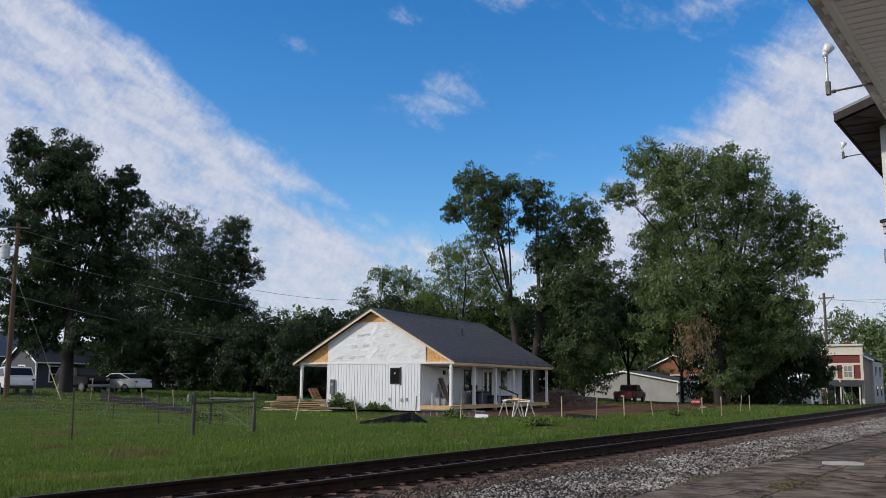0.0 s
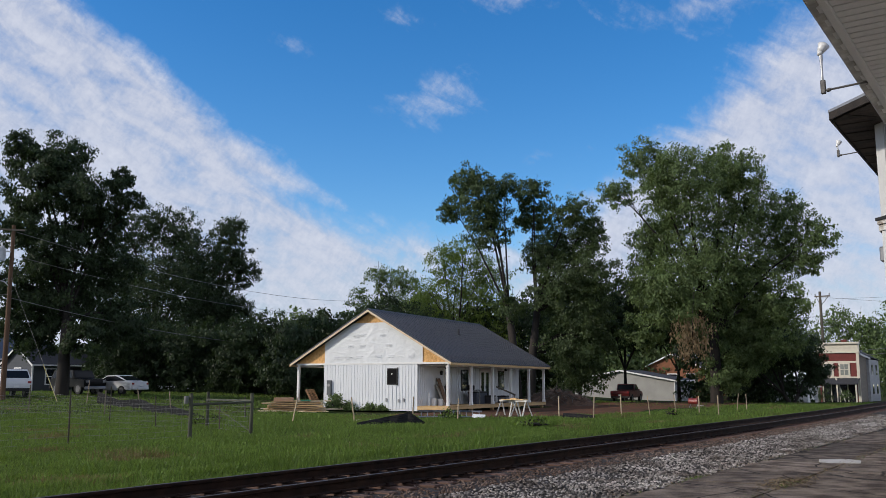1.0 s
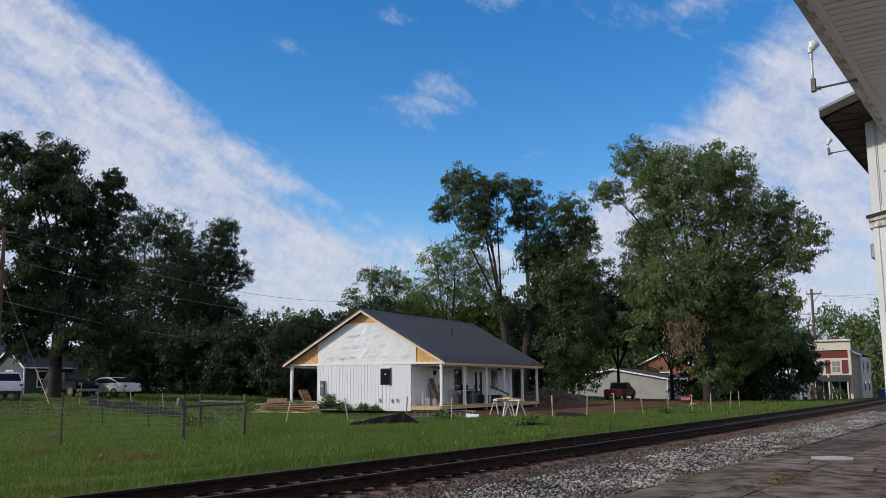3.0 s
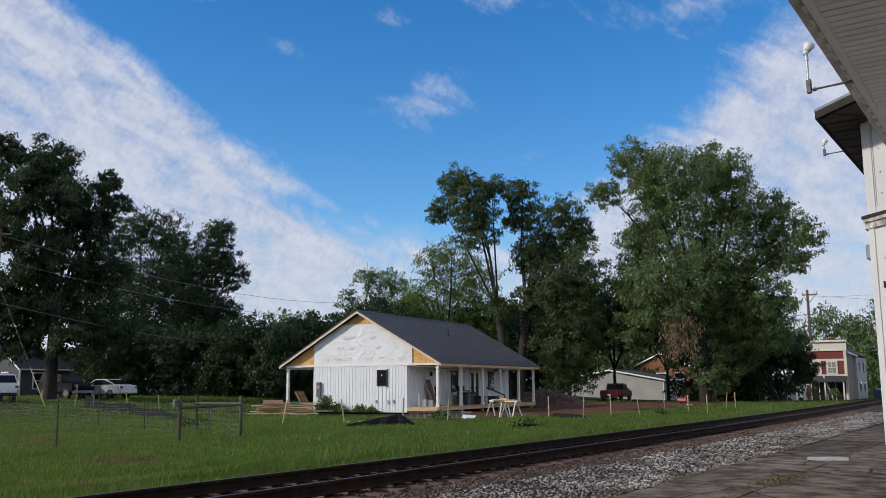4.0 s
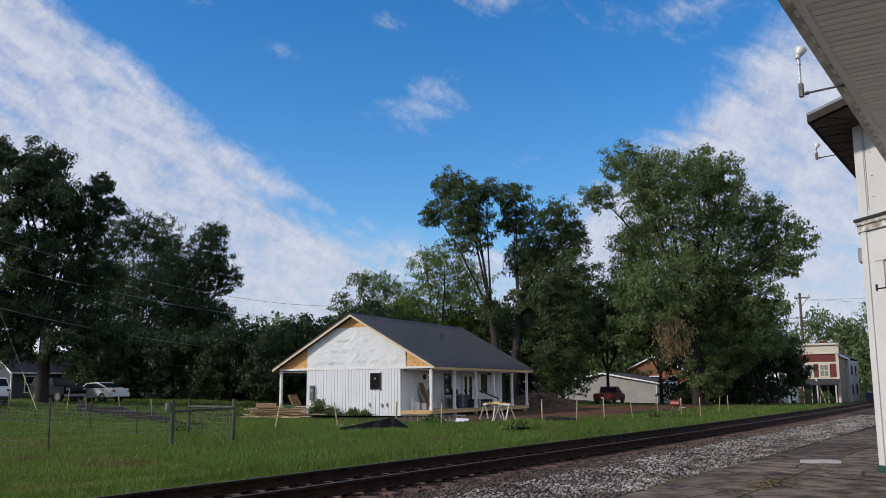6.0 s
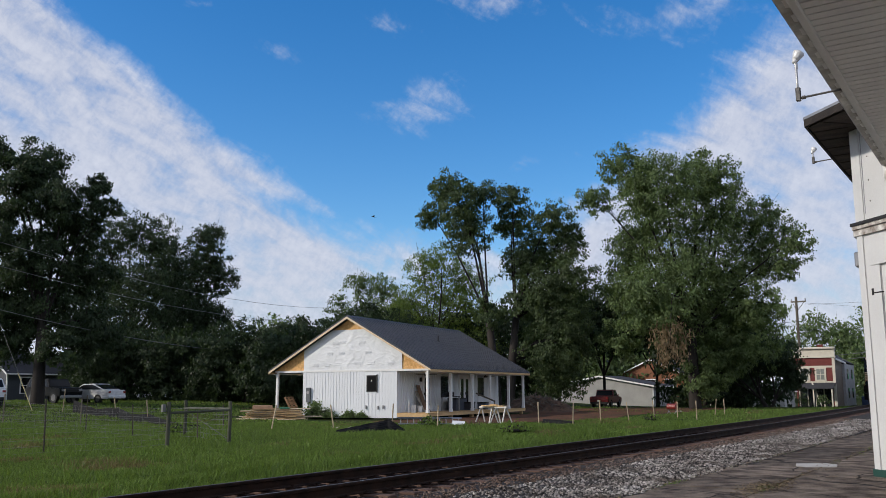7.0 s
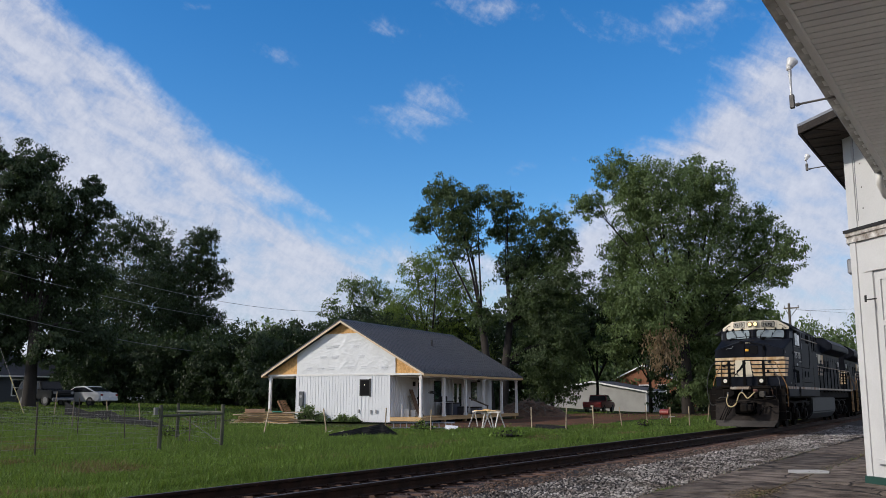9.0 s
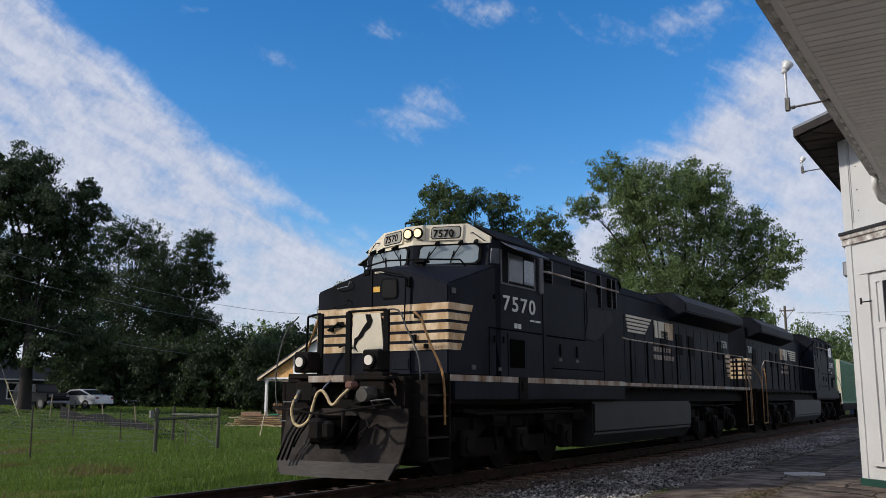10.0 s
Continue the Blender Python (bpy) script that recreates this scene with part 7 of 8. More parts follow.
for k in range(2):
    part("tread", Build().box(-0.5, 0.5, -0.3 * (2 - k), -0.3 * (1 - k), 0.12 * (k + 1) - 0.03, 0.12 * (k + 1)), M_LUMBER, st)
part("hand_rail", Build().beam((-0.55, -0.7, 0.85), (-0.55, 0.6, 1.35), 0.04, 0.09).beam((-0.55, -0.65, 0.0), (-0.55, -0.65, 0.9), 0.05, 0.05), M_OLDWOOD, st)


def dirt_mound():
    b = Build()
    n, m = 40, 18
    for j in range(m + 1):
        for i in range(n):
            a = 2 * math.pi * i / n
            t = j / m
            r = (1 - t) * (2.5 + 0.5 * math.sin(a * 3))
            x, y = r * math.cos(a) * 0.9, r * math.sin(a) * 1.2
            z = 1.25 * (1 - (1 - t) ** 1.6) + 0.4 * noise.noise((x * 2.2, y * 2.2, 4.0)) * min(1, 3 * (1 - t)) * min(1, t * 4)
            b.v.append((x, y, z - 0.05))
    b.f = [(j * n + i, j * n + (i + 1) % n, (j + 1) * n + (i + 1) % n, (j + 1) * n + i) for j in range(m) for i in range(n)]
    ob = new("earth_mound", as_mesh("earth_mound", b))
    ob.data.materials.append(mat("mound earth", (0.13, 0.078, 0.050), 0.95, 0, 0.5, 2.0, 8.0, 1.0))
    ob.location = (61.5, 31.5, ground_z(61.5, 31.5))
    tagged(ob, "mound of brown earth and cut brush", "mound")
    br = thing("brush_heap", pose(61.5, 31.5, ground_z(61.5, 31.5) + 0.35), "heap of dry cut branches on the mound", "brush")
    rng = random.Random(3)
    for k in range(200):
        a = rng.uniform(0, 6.28)
        r = rng.uniform(0.2, 2.0)
        p = Vector((r * math.cos(a), r * math.sin(a) * 1.2, 0.85 * (1 - r / 2.3)))
        d = Vector((rng.uniform(-1, 1), rng.uniform(-1, 1), rng.uniform(-0.1, 0.5))).normalized() * rng.uniform(0.7, 1.8)
        part("branch", Build().tube([p - d * 0.5, p + Vector((0, 0, 0.06)), p + d * 0.5], 0.025, 0.01, 5), M_OLDWOOD, br)


dirt_mound()
bbq = thing("barbecue_grill", pose(58.0, 19.7, ground_z(58, 19.7), 0, 0, 75) @ Matrix.Scale(0.72, 4), "red barbecue grill on thin legs", "grill")
redm = mat("red enamel", (0.22, 0.03, 0.025), 0.35, 0, 0.2)
part("bowl", Build().tube([(-0.45, 0, 0.68), (0.45, 0, 0.68)], 0.24, n=16), redm, bbq, "red barrel bowl")
part("lid", Build().tube([(-0.47, 0, 0.74), (0.47, 0, 0.74)], 0.235, n=16), redm, bbq)
for sx in (-0.38, 0.38):
    part("leg", Build().beam((sx, -0.2, 0.6), (sx, 0.3, 0.0), 0.03, 0.03).beam((sx, 0.2, 0.6), (sx, -0.3, 0.0), 0.03, 0.03), M_STEEL, bbq)
part("shelf", Build().box(-0.9, -0.5, -0.2, 0.2, 0.3, 0.33), M_WHITE, bbq)


# ---- parked vehicles ----
CARGLASS = mat("tinted car glass", (0.012, 0.014, 0.017), 0.12, 0, 0.1, spec=0.25)
RIM = mat("dull wheel rim", (0.16, 0.16, 0.165), 0.5, 0.5)


def vehicle(name, label, m, paint, length, width, body, cabin, wheel_r, axles, extra=()):
    """body and cabin: side outlines (x forward, z up)."""
    v = thing(name, m, label, "car" if name != "pickup_truck" else "truck")
    hw = width / 2
    bd = part("body", Build().prism(body, -hw, hw, "y"), paint, v, bevel=0.06)
    ins = 0.12
    b = Build()
    n = len(cabin)
    zlo, zhi = min(z for _, z in cabin), max(z for _, z in cabin)
    side = [[(x, s * (hw - ins * (0.25 + 0.75 * (z - zlo) / (zhi - zlo))), z) for x, z in cabin] for s in (-1, 1)]
    b.v = side[0] + side[1]
    b.f = [tuple(range(n)), tuple(range(2 * n - 1, n - 1, -1))] + [(i, i + n, (i + 1) % n + n, (i + 1) % n) for i in range(n)]
    part("cabin", b, paint, v, bevel=0.04)
    cxm = sum(x for x, _ in cabin) / n
    win = [(cxm + (x - cxm) * 0.86, zlo + 0.06 + (z - zlo) * 0.74) for x, z in cabin]
    for s in (-1, 1):
        g = Build()
        q = [(x, s * (hw - ins * (0.25 + 0.75 * (z - zlo) / (zhi - zlo)) + 0.012), z) for x, z in win]
        q2 = [(x, y - s * 0.03, z) for x, y, z in q]
        g.v = q + q2
        g.f = [tuple(range(n)), tuple(range(2 * n - 1, n - 1, -1))] + [(i, i + n, (i + 1) % n + n, (i + 1) % n) for i in range(n)]
        part("side_window", g, CARGLASS, v)
    for a, c in ((0, 1), (n - 1, n - 2)):
        (x0, z0), (x1, z1) = cabin[a], cabin[c]
        lo, hi = 0.14, 0.84
        d = Vector((z1 - z0, 0, x0 - x1)).normalized() * (0.015 if a == 0 else -0.015)
        d = d if (d.x > 0) == (x0 > cxm) else -d
        pts = []
        for t, k in ((lo, 0.9), (hi, 0.9)):
            x, z = x0 + (x1 - x0) * t, z0 + (z1 - z0) * t
            w = (hw - ins * (0.25 + 0.75 * (z - zlo) / (zhi - zlo))) * k
            pts += [(x + d.x, -w, z + d.z), (x + d.x, w, z + d.z)]
        pts2 = [(x - 2 * d.x, y, z - 2 * d.z) for x, y, z in pts]
        part("windscreen" if x0 > cxm else "rear_window", Build().add(pts + pts2, [(0, 1, 3, 2), (6, 7, 5, 4), (0, 4, 5, 1), (1, 5, 7, 3), (3, 7, 6, 2), (2, 6, 4, 0)]), CARGLASS, v)
    tyre = as_mesh("tyre", Build().tube([(0, -0.11, 0), (0, -0.08, 0), (0, 0.08, 0), (0, 0.11, 0)], wheel_r, n=20))
    rim = as_mesh("rim", Build().tube([(0, -0.115, 0), (0, 0.115, 0)], wheel_r * 0.62, n=14))
    for x in axles:
        for s in (-1, 1):
            w = part("wheel", Build().tube([(0, -0.05, 0), (0, 0.05, 0)], wheel_r * 0.4, n=10), M_BLACK, v)
            w.location = (x, s * (hw - 0.1), wheel_r)
            part("tyre", tyre, M_BLACK, w)
            part("rim", rim, RIM, w)
    red = mat("tail light red", (0.30, 0.02, 0.02), 0.3)
    zb = sorted(z for _, z in body)[-2]
    xr, xf = min(x for x, _ in body), max(x for x, _ in body)
    for s in (-1, 1):
        part("tail_light", Build().box(xr - 0.015, xr + 0.05, s * (hw - 0.16) - 0.1, s * (hw - 0.16) + 0.1, zb - 0.24, zb - 0.1, 0.01), red, v)
        part("headlight", Build().box(xf - 0.05, xf + 0.015, s * (hw - 0.22) - 0.12, s * (hw - 0.22) + 0.12, zb - 0.30, zb - 0.14, 0.01), M_STEEL, v)
        part("mirror", Build().box(cxm + 0.55, cxm + 0.68, s * (hw + 0.06) - 0.08, s * (hw + 0.06) + 0.08, zlo + 0.02, zlo + 0.18, 0.02), paint, v)
    part("bumper", Build().box(xr - 0.06, xr + 0.08, -hw + 0.06, hw - 0.06, 0.38, 0.58, 0.03), M_BLACK if paint is not SEDAN else paint, v)
    part("bumper", Build().box(xf - 0.08, xf + 0.06, -hw + 0.06, hw - 0.06, 0.38, 0.58, 0.03), M_STEEL if paint is not SEDAN else paint, v)
    part("plate_bar", Build().box(xr - 0.07, xr - 0.058, -0.16, 0.16, 0.62, 0.74), M_WHITE, v)
    for b0 in extra:
        part(*b0, v)
    return v


SEDAN = mat("white car paint", (0.72, 0.73, 0.75), 0.25, 0, 0.04)
SUVP = mat("white worn car paint", (0.66, 0.67, 0.69), 0.3, 0, 0.05)
JEEP = mat("dark green car paint", (0.010, 0.010, 0.010), 0.35, 0, 0.15, spec=0.2)
REDP = mat("dark red car paint", (0.13, 0.018, 0.02), 0.3, 0, 0.15)


def park(x, y, a):
    return pose(x, y, ground_z(x, y), 0, 0, a)


vehicle("sedan", "white parked sedan beside the trees", park(43.2, 59.46, 100), SEDAN, 4.7, 1.84,
        [(-2.3, 0.35), (-2.35, 0.62), (-2.3, 0.98), (-1.2, 1.0), (0.9, 0.96), (2.1, 0.82), (2.35, 0.6), (2.3, 0.3)],
        [(1.05, 0.94), (0.25, 1.42), (-0.75, 1.45), (-1.85, 0.99)], 0.33, (-1.35, 1.4))
vehicle("suv", "white parked sport utility vehicle seen from behind", park(33.2, 57.4, 75), SUVP, 4.8, 1.9,
        [(-2.35, 0.42), (-2.38, 0.8), (-2.32, 1.12), (0.9, 1.12), (2.2, 1.02), (2.35, 0.8), (2.3, 0.42)],
        [(1.15, 1.1), (0.55, 1.72), (-1.7, 1.78), (-2.28, 1.12)], 0.38, (-1.4, 1.45))
vehicle("jeep", "dark old four-wheel-drive wagon parked under the tree", park(40.56, 60.46, -90), JEEP, 4.5, 1.85,
        [(-2.2, 0.5), (-2.25, 0.85), (-2.2, 1.15), (0.7, 1.15), (2.1, 1.1), (2.2, 0.85), (2.15, 0.5)],
        [(0.85, 1.13), (0.5, 1.76), (-1.8, 1.8), (-2.15, 1.15)], 0.4, (-1.35, 1.4))
vehicle("pickup_truck", "dark red pickup truck parked by the white wall", park(87.6, 36.7, 8), REDP, 5.4, 1.95,
        [(-2.7, 0.5), (-2.75, 0.85), (-2.7, 1.12), (-0.5, 1.12), (1.1, 1.14), (2.5, 1.06), (2.7, 0.85), (2.65, 0.5)],
        [(1.3, 1.12), (0.75, 1.76), (-0.35, 1.8), (-0.55, 1.13)], 0.4, (-1.6, 1.75))


# ---- far buildings ----
def window_part(parent, x, y, z, w, h, face, white=M_WHITE):
    """face: 'x' looks to -x, 'y' looks to -y."""
    f = lambda a0, a1, d0, d1, z0, z1: Build().box(x - d1, x - d0, y + a0, y + a1, z0, z1) if face == "x" else Build().box(x + a0, x + a1, y - d1, y - d0, z0, z1)
    wn_ = part("window", f(-w / 2 - 0.1, w / 2 + 0.1, 0.0, 0.06, z - 0.1, z + h + 0.12), white, parent, "white-framed window")
    part("pane", f(-w / 2, w / 2, 0.06, 0.075, z, z + h), M_GLASS, wn_)
    part("sash", f(-w / 2, w / 2, 0.075, 0.09, z + h / 2 - 0.03, z + h / 2 + 0.03), white, wn_)
    return wn_


def gabled(name, label, m, w, d, hw, hr, wall_m, roof_m, ridge="x", wins=()):
    """A plain gabled building: w along x, d along y."""
    h = thing(name, m, label, "building" if name != "house" else "house")
    if ridge == "x":
        part("wall", Build().prism([(0, -0.6), (d, -0.6), (d, hw), (d / 2, hr - 0.12), (0, hw)], 0.0, w, "x"), wall_m, h)
        for s in (0, 1):
            e = -0.35 if s == 0 else d + 0.35
            ze = hw - 0.35 * (hr - hw) / (d / 2)
            part("roof", Build().prism([(e, ze), (d / 2, hr), (d / 2, hr - 0.12), (e, ze - 0.12)], -0.3, w + 0.3, "x"), roof_m, h)
            part("fascia", Build().prism([(e, ze - 0.02), (d / 2, hr - 0.02), (d / 2, hr - 0.2), (e, ze - 0.2)], -0.33, -0.3, "x"), M_WHITE, h)
        part("gutter", Build().box(-0.3, w + 0.3, -0.42, -0.34, ze - 0.14, ze - 0.02), M_WHITE, h)
    else:
        part("wall", Build().prism([(0, -0.6), (w, -0.6), (w, hw), (w / 2, hr - 0.12), (0, hw)], 0.0, d, "y"), wall_m, h)
        for s in (0, 1):
            e = -0.35 if s == 0 else w + 0.35
            ze = hw - 0.35 * (hr - hw) / (w / 2)
            part("roof", Build().prism([(e, ze), (w / 2, hr), (w / 2, hr - 0.12), (e, ze - 0.12)], -0.3, d + 0.3, "y"), roof_m, h)
            part("fascia", Build().prism([(e, ze - 0.02), (w / 2, hr - 0.02), (w / 2, hr - 0.2), (e, ze - 0.2)], -0.33, -0.3, "y"), M_WHITE, h)
    for x, y, z, ww, wh, face in wins:
        window_part(h, x, y, z, ww, wh, face)
    for i, x in enumerate((0.0, w)):
        part("corner_trim", Build().box(x - 0.06 if i == 0 else x - 0.06, x + 0.06, -0.03, 0.06, -0.3, hw), M_WHITE, h)
    return h


# Blue-grey made darker: the tree shade on the walls is in this colour.
M_GREYSIDE = mat("shaded blue-grey siding", (0.062, 0.069, 0.083), 0.7, 0, 0.12, 1.0, 12.0, 0.2, stretch=(0.1, 0.1, 6))
M_SHINGLE = mat("dark shingles", (0.035, 0.036, 0.042), 0.9, 0, 0.3, 1.0, 14.0, 0.4)
M_BLUEROOF = mat("slate blue roof", (0.07, 0.085, 0.12), 0.7, 0, 0.2, 1.0, 14.0, 0.2)
M_BRICK = mat("red brick", (0.20, 0.055, 0.04), 0.85, 0, 0.25, 2.0, 25.0, 0.3)
M_TANWALL = mat("orange brick wall", (0.24, 0.10, 0.05), 0.85, 0, 0.25, 2.0, 20.0, 0.3)
gabled("garage", "blue-grey sided garage with white trim behind the tree", pose(45.7, 74.9, 0.65), 9.5, 4.6, 2.7, 4.2, M_GREYSIDE, M_SHINGLE, "x",
       ((1.75, 0.0, 0.75, 0.9, 1.3, "y"), (7.0, 0.0, 0.9, 1.0, 1.3, "y"), (0.0, 2.3, 0.8, 0.9, 1.3, "x")))
gabled("house", "white house half hidden behind the dark trees", pose(66.5, 84.0, 0.7, 0, 0, 10), 10.0, 8.0, 5.0, 7.2, M_SIDING, M_BLUEROOF, "x", ((2.0, 0.0, 1.0, 1.0, 1.4, "y"), (0.0, 4.0, 1.0, 1.0, 1.4, "x"), (0.0, 4.0, 3.4, 1.0, 1.3, "x")))
gabled("house", "pale house with a slate blue roof behind trees", pose(50.0, 92.0, 0.7, 0, 0, 10), 11.0, 8.0, 3.6, 6.2, M_GREYSIDE, M_BLUEROOF, "x", ((3.0, 0.0, 1.0, 1.0, 1.4, "y"),))
# Wall white greyed down: the shade on the shed is in the colour.
gabled("shed", "long white shed with a dark roof", pose(103.6, 37.4, -0.45), 7.0, 13.5, 2.4, 3.6, mat("shaded white wall", (0.36, 0.36, 0.35), 0.8, 0, 0.15, 0.8, 12.0, 0.1), M_SHINGLE, "x", ())
gabled("house", "house with an orange brick gable among trees", pose(117.0, 38.0, -0.3), 8.0, 9.0, 3.8, 5.8, M_TANWALL, M_SHINGLE, "x", ((0.0, 4.5, 1.6, 1.2, 1.4, "x"), (0.0, 2.0, 1.6, 1.0, 1.4, "x"), (0.0, 6.6, 1.6, 1.0, 1.4, "x")))
gabled("house", "distant house with a slate blue roof", pose(133.0, 51.0, 0.2), 9.0, 11.0, 5.6, 8.4, M_WHITE, M_BLUEROOF, "y", ((0.0, 5.0, 3.4, 1.0, 1.4, "x"),))
gabled("shed", "low red brick outbuilding", pose(114.0, 33.8, -0.6), 4.0, 4.0, 1.7, 2.4, M_BRICK, M_SHINGLE, "x", ())
gabled("cottage", "small white cottage with porch windows behind the bush", pose(103.5, 22.6, -0.55), 5.0, 3.4, 1.9, 2.7, M_WHITE, M_SHINGLE, "x", ((0.0, 0.7, 0.6, 0.5, 0.9, "x"), (0.0, 1.7, 0.6, 0.5, 0.9, "x"), (0.0, 2.7, 0.6, 0.5, 0.9, "x")))


def make_store():
    s = thing("storefront", pose(113.3, 18.85, -0.65), "two-storey red storefront with a cream cornice and porch roof", "building")
    redw = mat("dark red boards", (0.17, 0.035, 0.03), 0.8, 0, 0.2, 1.5, 20.0, 0.2)
    creamw = mat("cream trim", (0.62, 0.58, 0.48), 0.6, 0, 0.08)
    W, H = 4.4, 6.9
    part("wall", Build().box(0.0, 0.3, 0.0, W, -0.3, H - 1.2), redw, s, "dark red boarded front")
    part("side_wall", Build().box(0.31, 4.99, 0.05, 0.3, -0.3, 5.4), mat("brown side boards", (0.24, 0.20, 0.16), 0.8), s, "brown side wall")
    part("side_wall", Build().box(5.0, 12.0, -0.25, 0.3, -0.3, 5.0), mat("dull side boards", (0.42, 0.42, 0.43), 0.7), s, "white side wall")
    part("roof", Build().add([(0.3, 0.0, 5.6), (12.2, -0.45, 5.0), (12.2, W, 5.0), (0.3, W, 5.6), (0.3, W / 2, 6.4), (12.2, W / 2, 6.6)], [(0, 1, 5, 4), (4, 5, 2, 3), (1, 2, 5), (0, 4, 3)]), M_SHINGLE, s)
    part("eave_trim", Build().beam((0.3, -0.1, 5.5), (5.0, -0.4, 5.1), 0.1, 0.2), M_WHITE, s)
    cor = part("cornice", Build().box(-0.06, 0.3, -0.05, W + 0.05, H - 1.2, H - 0.25), creamw, s, "cream panelled cornice")
    part("moulding", Build().box(-0.28, 0.32, -0.15, W + 0.15, H - 0.25, H, 0.05).box(-0.14, 0.3, -0.1, W + 0.1, H - 1.25, H - 1.1), creamw, cor)
    part("corner_post", Build().box(-0.07, 0.1, -0.02, 0.28, -0.3, H - 1.2), creamw, s)
    part("band", Build().box(-0.05, 0.0, 0.28, W, 2.75, 2.92).box(-0.05, 0.0, 0.28, W, 4.5, 4.72), creamw, s)
    for y in (1.62, 3.4):
        part("window", Build().box(-0.09, 0.0, y - 0.62, y + 0.62, 2.92, 4.5), creamw, s)
        part("pane", Build().box(-0.11, -0.092, y - 0.42, y + 0.42, 3.1, 4.35), mat("pale blind glass", (0.28, 0.30, 0.28), 0.2), s)
        part("sash", Build().box(-0.13, -0.112, y - 0.42, y + 0.42, 3.68, 3.76).box(-0.13, -0.112, y - 0.03, y + 0.03, 3.1, 4.35), creamw, s)
    por = part("porch_roof", Build().add([(-2.0, 0.0, 2.1), (-2.0, W, 2.1), (0.0, W, 2.75), (0.0, 0.0, 2.75), (-2.0, 0.0, 2.0), (-2.0, W, 2.0), (0.0, W, 2.65), (0.0, 0.0, 2.65)], [(0, 1, 2, 3), (7, 6, 5, 4), (0, 4, 5, 1), (1, 5, 6, 2), (2, 6, 7, 3), (3, 7, 4, 0)]), M_SHINGLE, s, "dark sloping porch roof")
    for y in (0.1, 2.1, 4.2):
        part("porch_post", Build().box(-1.95, -1.8, y, y + 0.15, -0.3, 2.05), creamw, s)
    part("shop_front", Build().box(-0.03, 0.0, 0.4, W - 0.2, -0.1, 2.0), M_GLASS, s, "dark shop windows")
    for y in (0.4, 1.3, 2.2, 3.1, 4.0):
        part("mullion", Build().box(-0.07, -0.03, y, y + 0.12, -0.1, 2.0), creamw, s)
    ch = part("chimney", Build().box(2.2, 2.9, 1.6, 2.2, 5.6, 7.3), M_BRICK, s)
    for x in (6.5, 9.5):
        for z in (0.9, 3.2):
            part("side_window", Build().box(x, x + 0.8, -0.31, -0.25, z, z + 1.2), M_GLASS, s)
    part("tank", Build().tube([(9.0, -2.2, 0.1), (9.0, -2.2, 1.2)], 0.5, n=16), M_WHITE, s, "white gas tank")
    part("bin", Build().box(7.0, 8.0, -2.4, -1.6, 0.0, 1.1, 0.05), mat("blue bin", (0.03, 0.06, 0.15), 0.5), s)
    part("leaning_board", Build().beam((-2.6, 1.2, 0.0), (-0.4, 2.6, 2.9), 0.12, 0.12), creamw, s)


make_store()

# low front-garden clutter before the storefront
for i, (x, y) in enumerate(((108.0, 21.5), (109.0, 23.0), (107.0, 25.0), (106.0, 27.0), (109.5, 19.8))):
    tree("shrub", "low garden shrub before the storefront", x, y, math.degrees(math.atan2(y, x)), 0.06, [(-6, 10, 9), (5, 12, 9), (0, 20, 7)], M_LEAF, 260, size=0.22, trunk=0.04, seed=90 + i, category="shrub")


# ---- poles and wires ----
def sag(p, q, drop, n=10):
    p, q = Vector(p), Vector(q)
    return [p.lerp(q, i / n) - Vector((0, 0, drop * 4 * (i / n) * (1 - i / n))) for i in range(n + 1)]


pole = thing("utility_pole", pose(30.9, 53.7, ground_z(30.9, 53.7)), "brown wooden utility pole with transformer and lamp arm", "utility pole")
part("mast", Build().tube([(0, 0, -0.3), (0.0, 0.1, 10.9)], 0.17, 0.11, 12), mat("pole wood", (0.12, 0.065, 0.035), 0.85, 0, 0.35, 2.0, 20.0, 0.4, stretch=(1, 1, 0.1)), pole)
part("transformer", Build().tube([(-0.55, 0.35, 8.6), (-0.55, 0.35, 9.4)], 0.26, n=16).tube([(-0.55, 0.35, 9.4), (-0.55, 0.35, 9.52)], 0.2, 0.1, 12), mat("pale transformer", (0.50, 0.52, 0.54), 0.5), pole, "pale grey transformer can")
part("bracket", Build().beam((0, 0, 9.2), (-0.5, 0.3, 9.2), 0.06, 0.06), M_STEEL, pole)
part("insulator", Build().tube([(-0.55, 0.35, 9.5), (-0.55, 0.35, 9.75)], 0.05, n=8), M_WHITE, pole)
part("lamp_arm", Build().tube([(0, 0, 6.9), (-0.3, 0.2, 7.3), (-0.9, 0.6, 7.45), (-1.8, 1.2, 7.4)], 0.035, n=8), M_STEEL, pole)
part("crossarm", Build().beam((0.5, -0.35, 10.6), (-1.2, 0.85, 10.6), 0.09, 0.11), M_OLDWOOD, pole)
part("guy_wire", Build().tube([(0.0, 0.0, 7.6), (-1.25, -7.7, 0.05)], 0.010, n=5), mat("guy cable", (0.10, 0.10, 0.10), 0.6), pole)
part("guy_guard", Build().tube([(-0.9, -5.55, 2.1), (-1.25, -7.7, 0.0)], 0.025, n=8), mat("yellow guard", (0.36, 0.33, 0.10), 0.6), pole, "yellow guy-wire guard")
wire_m = mat("grey cable", (0.16, 0.16, 0.16), 0.6)
PZ = ground_z(30.9, 53.7)
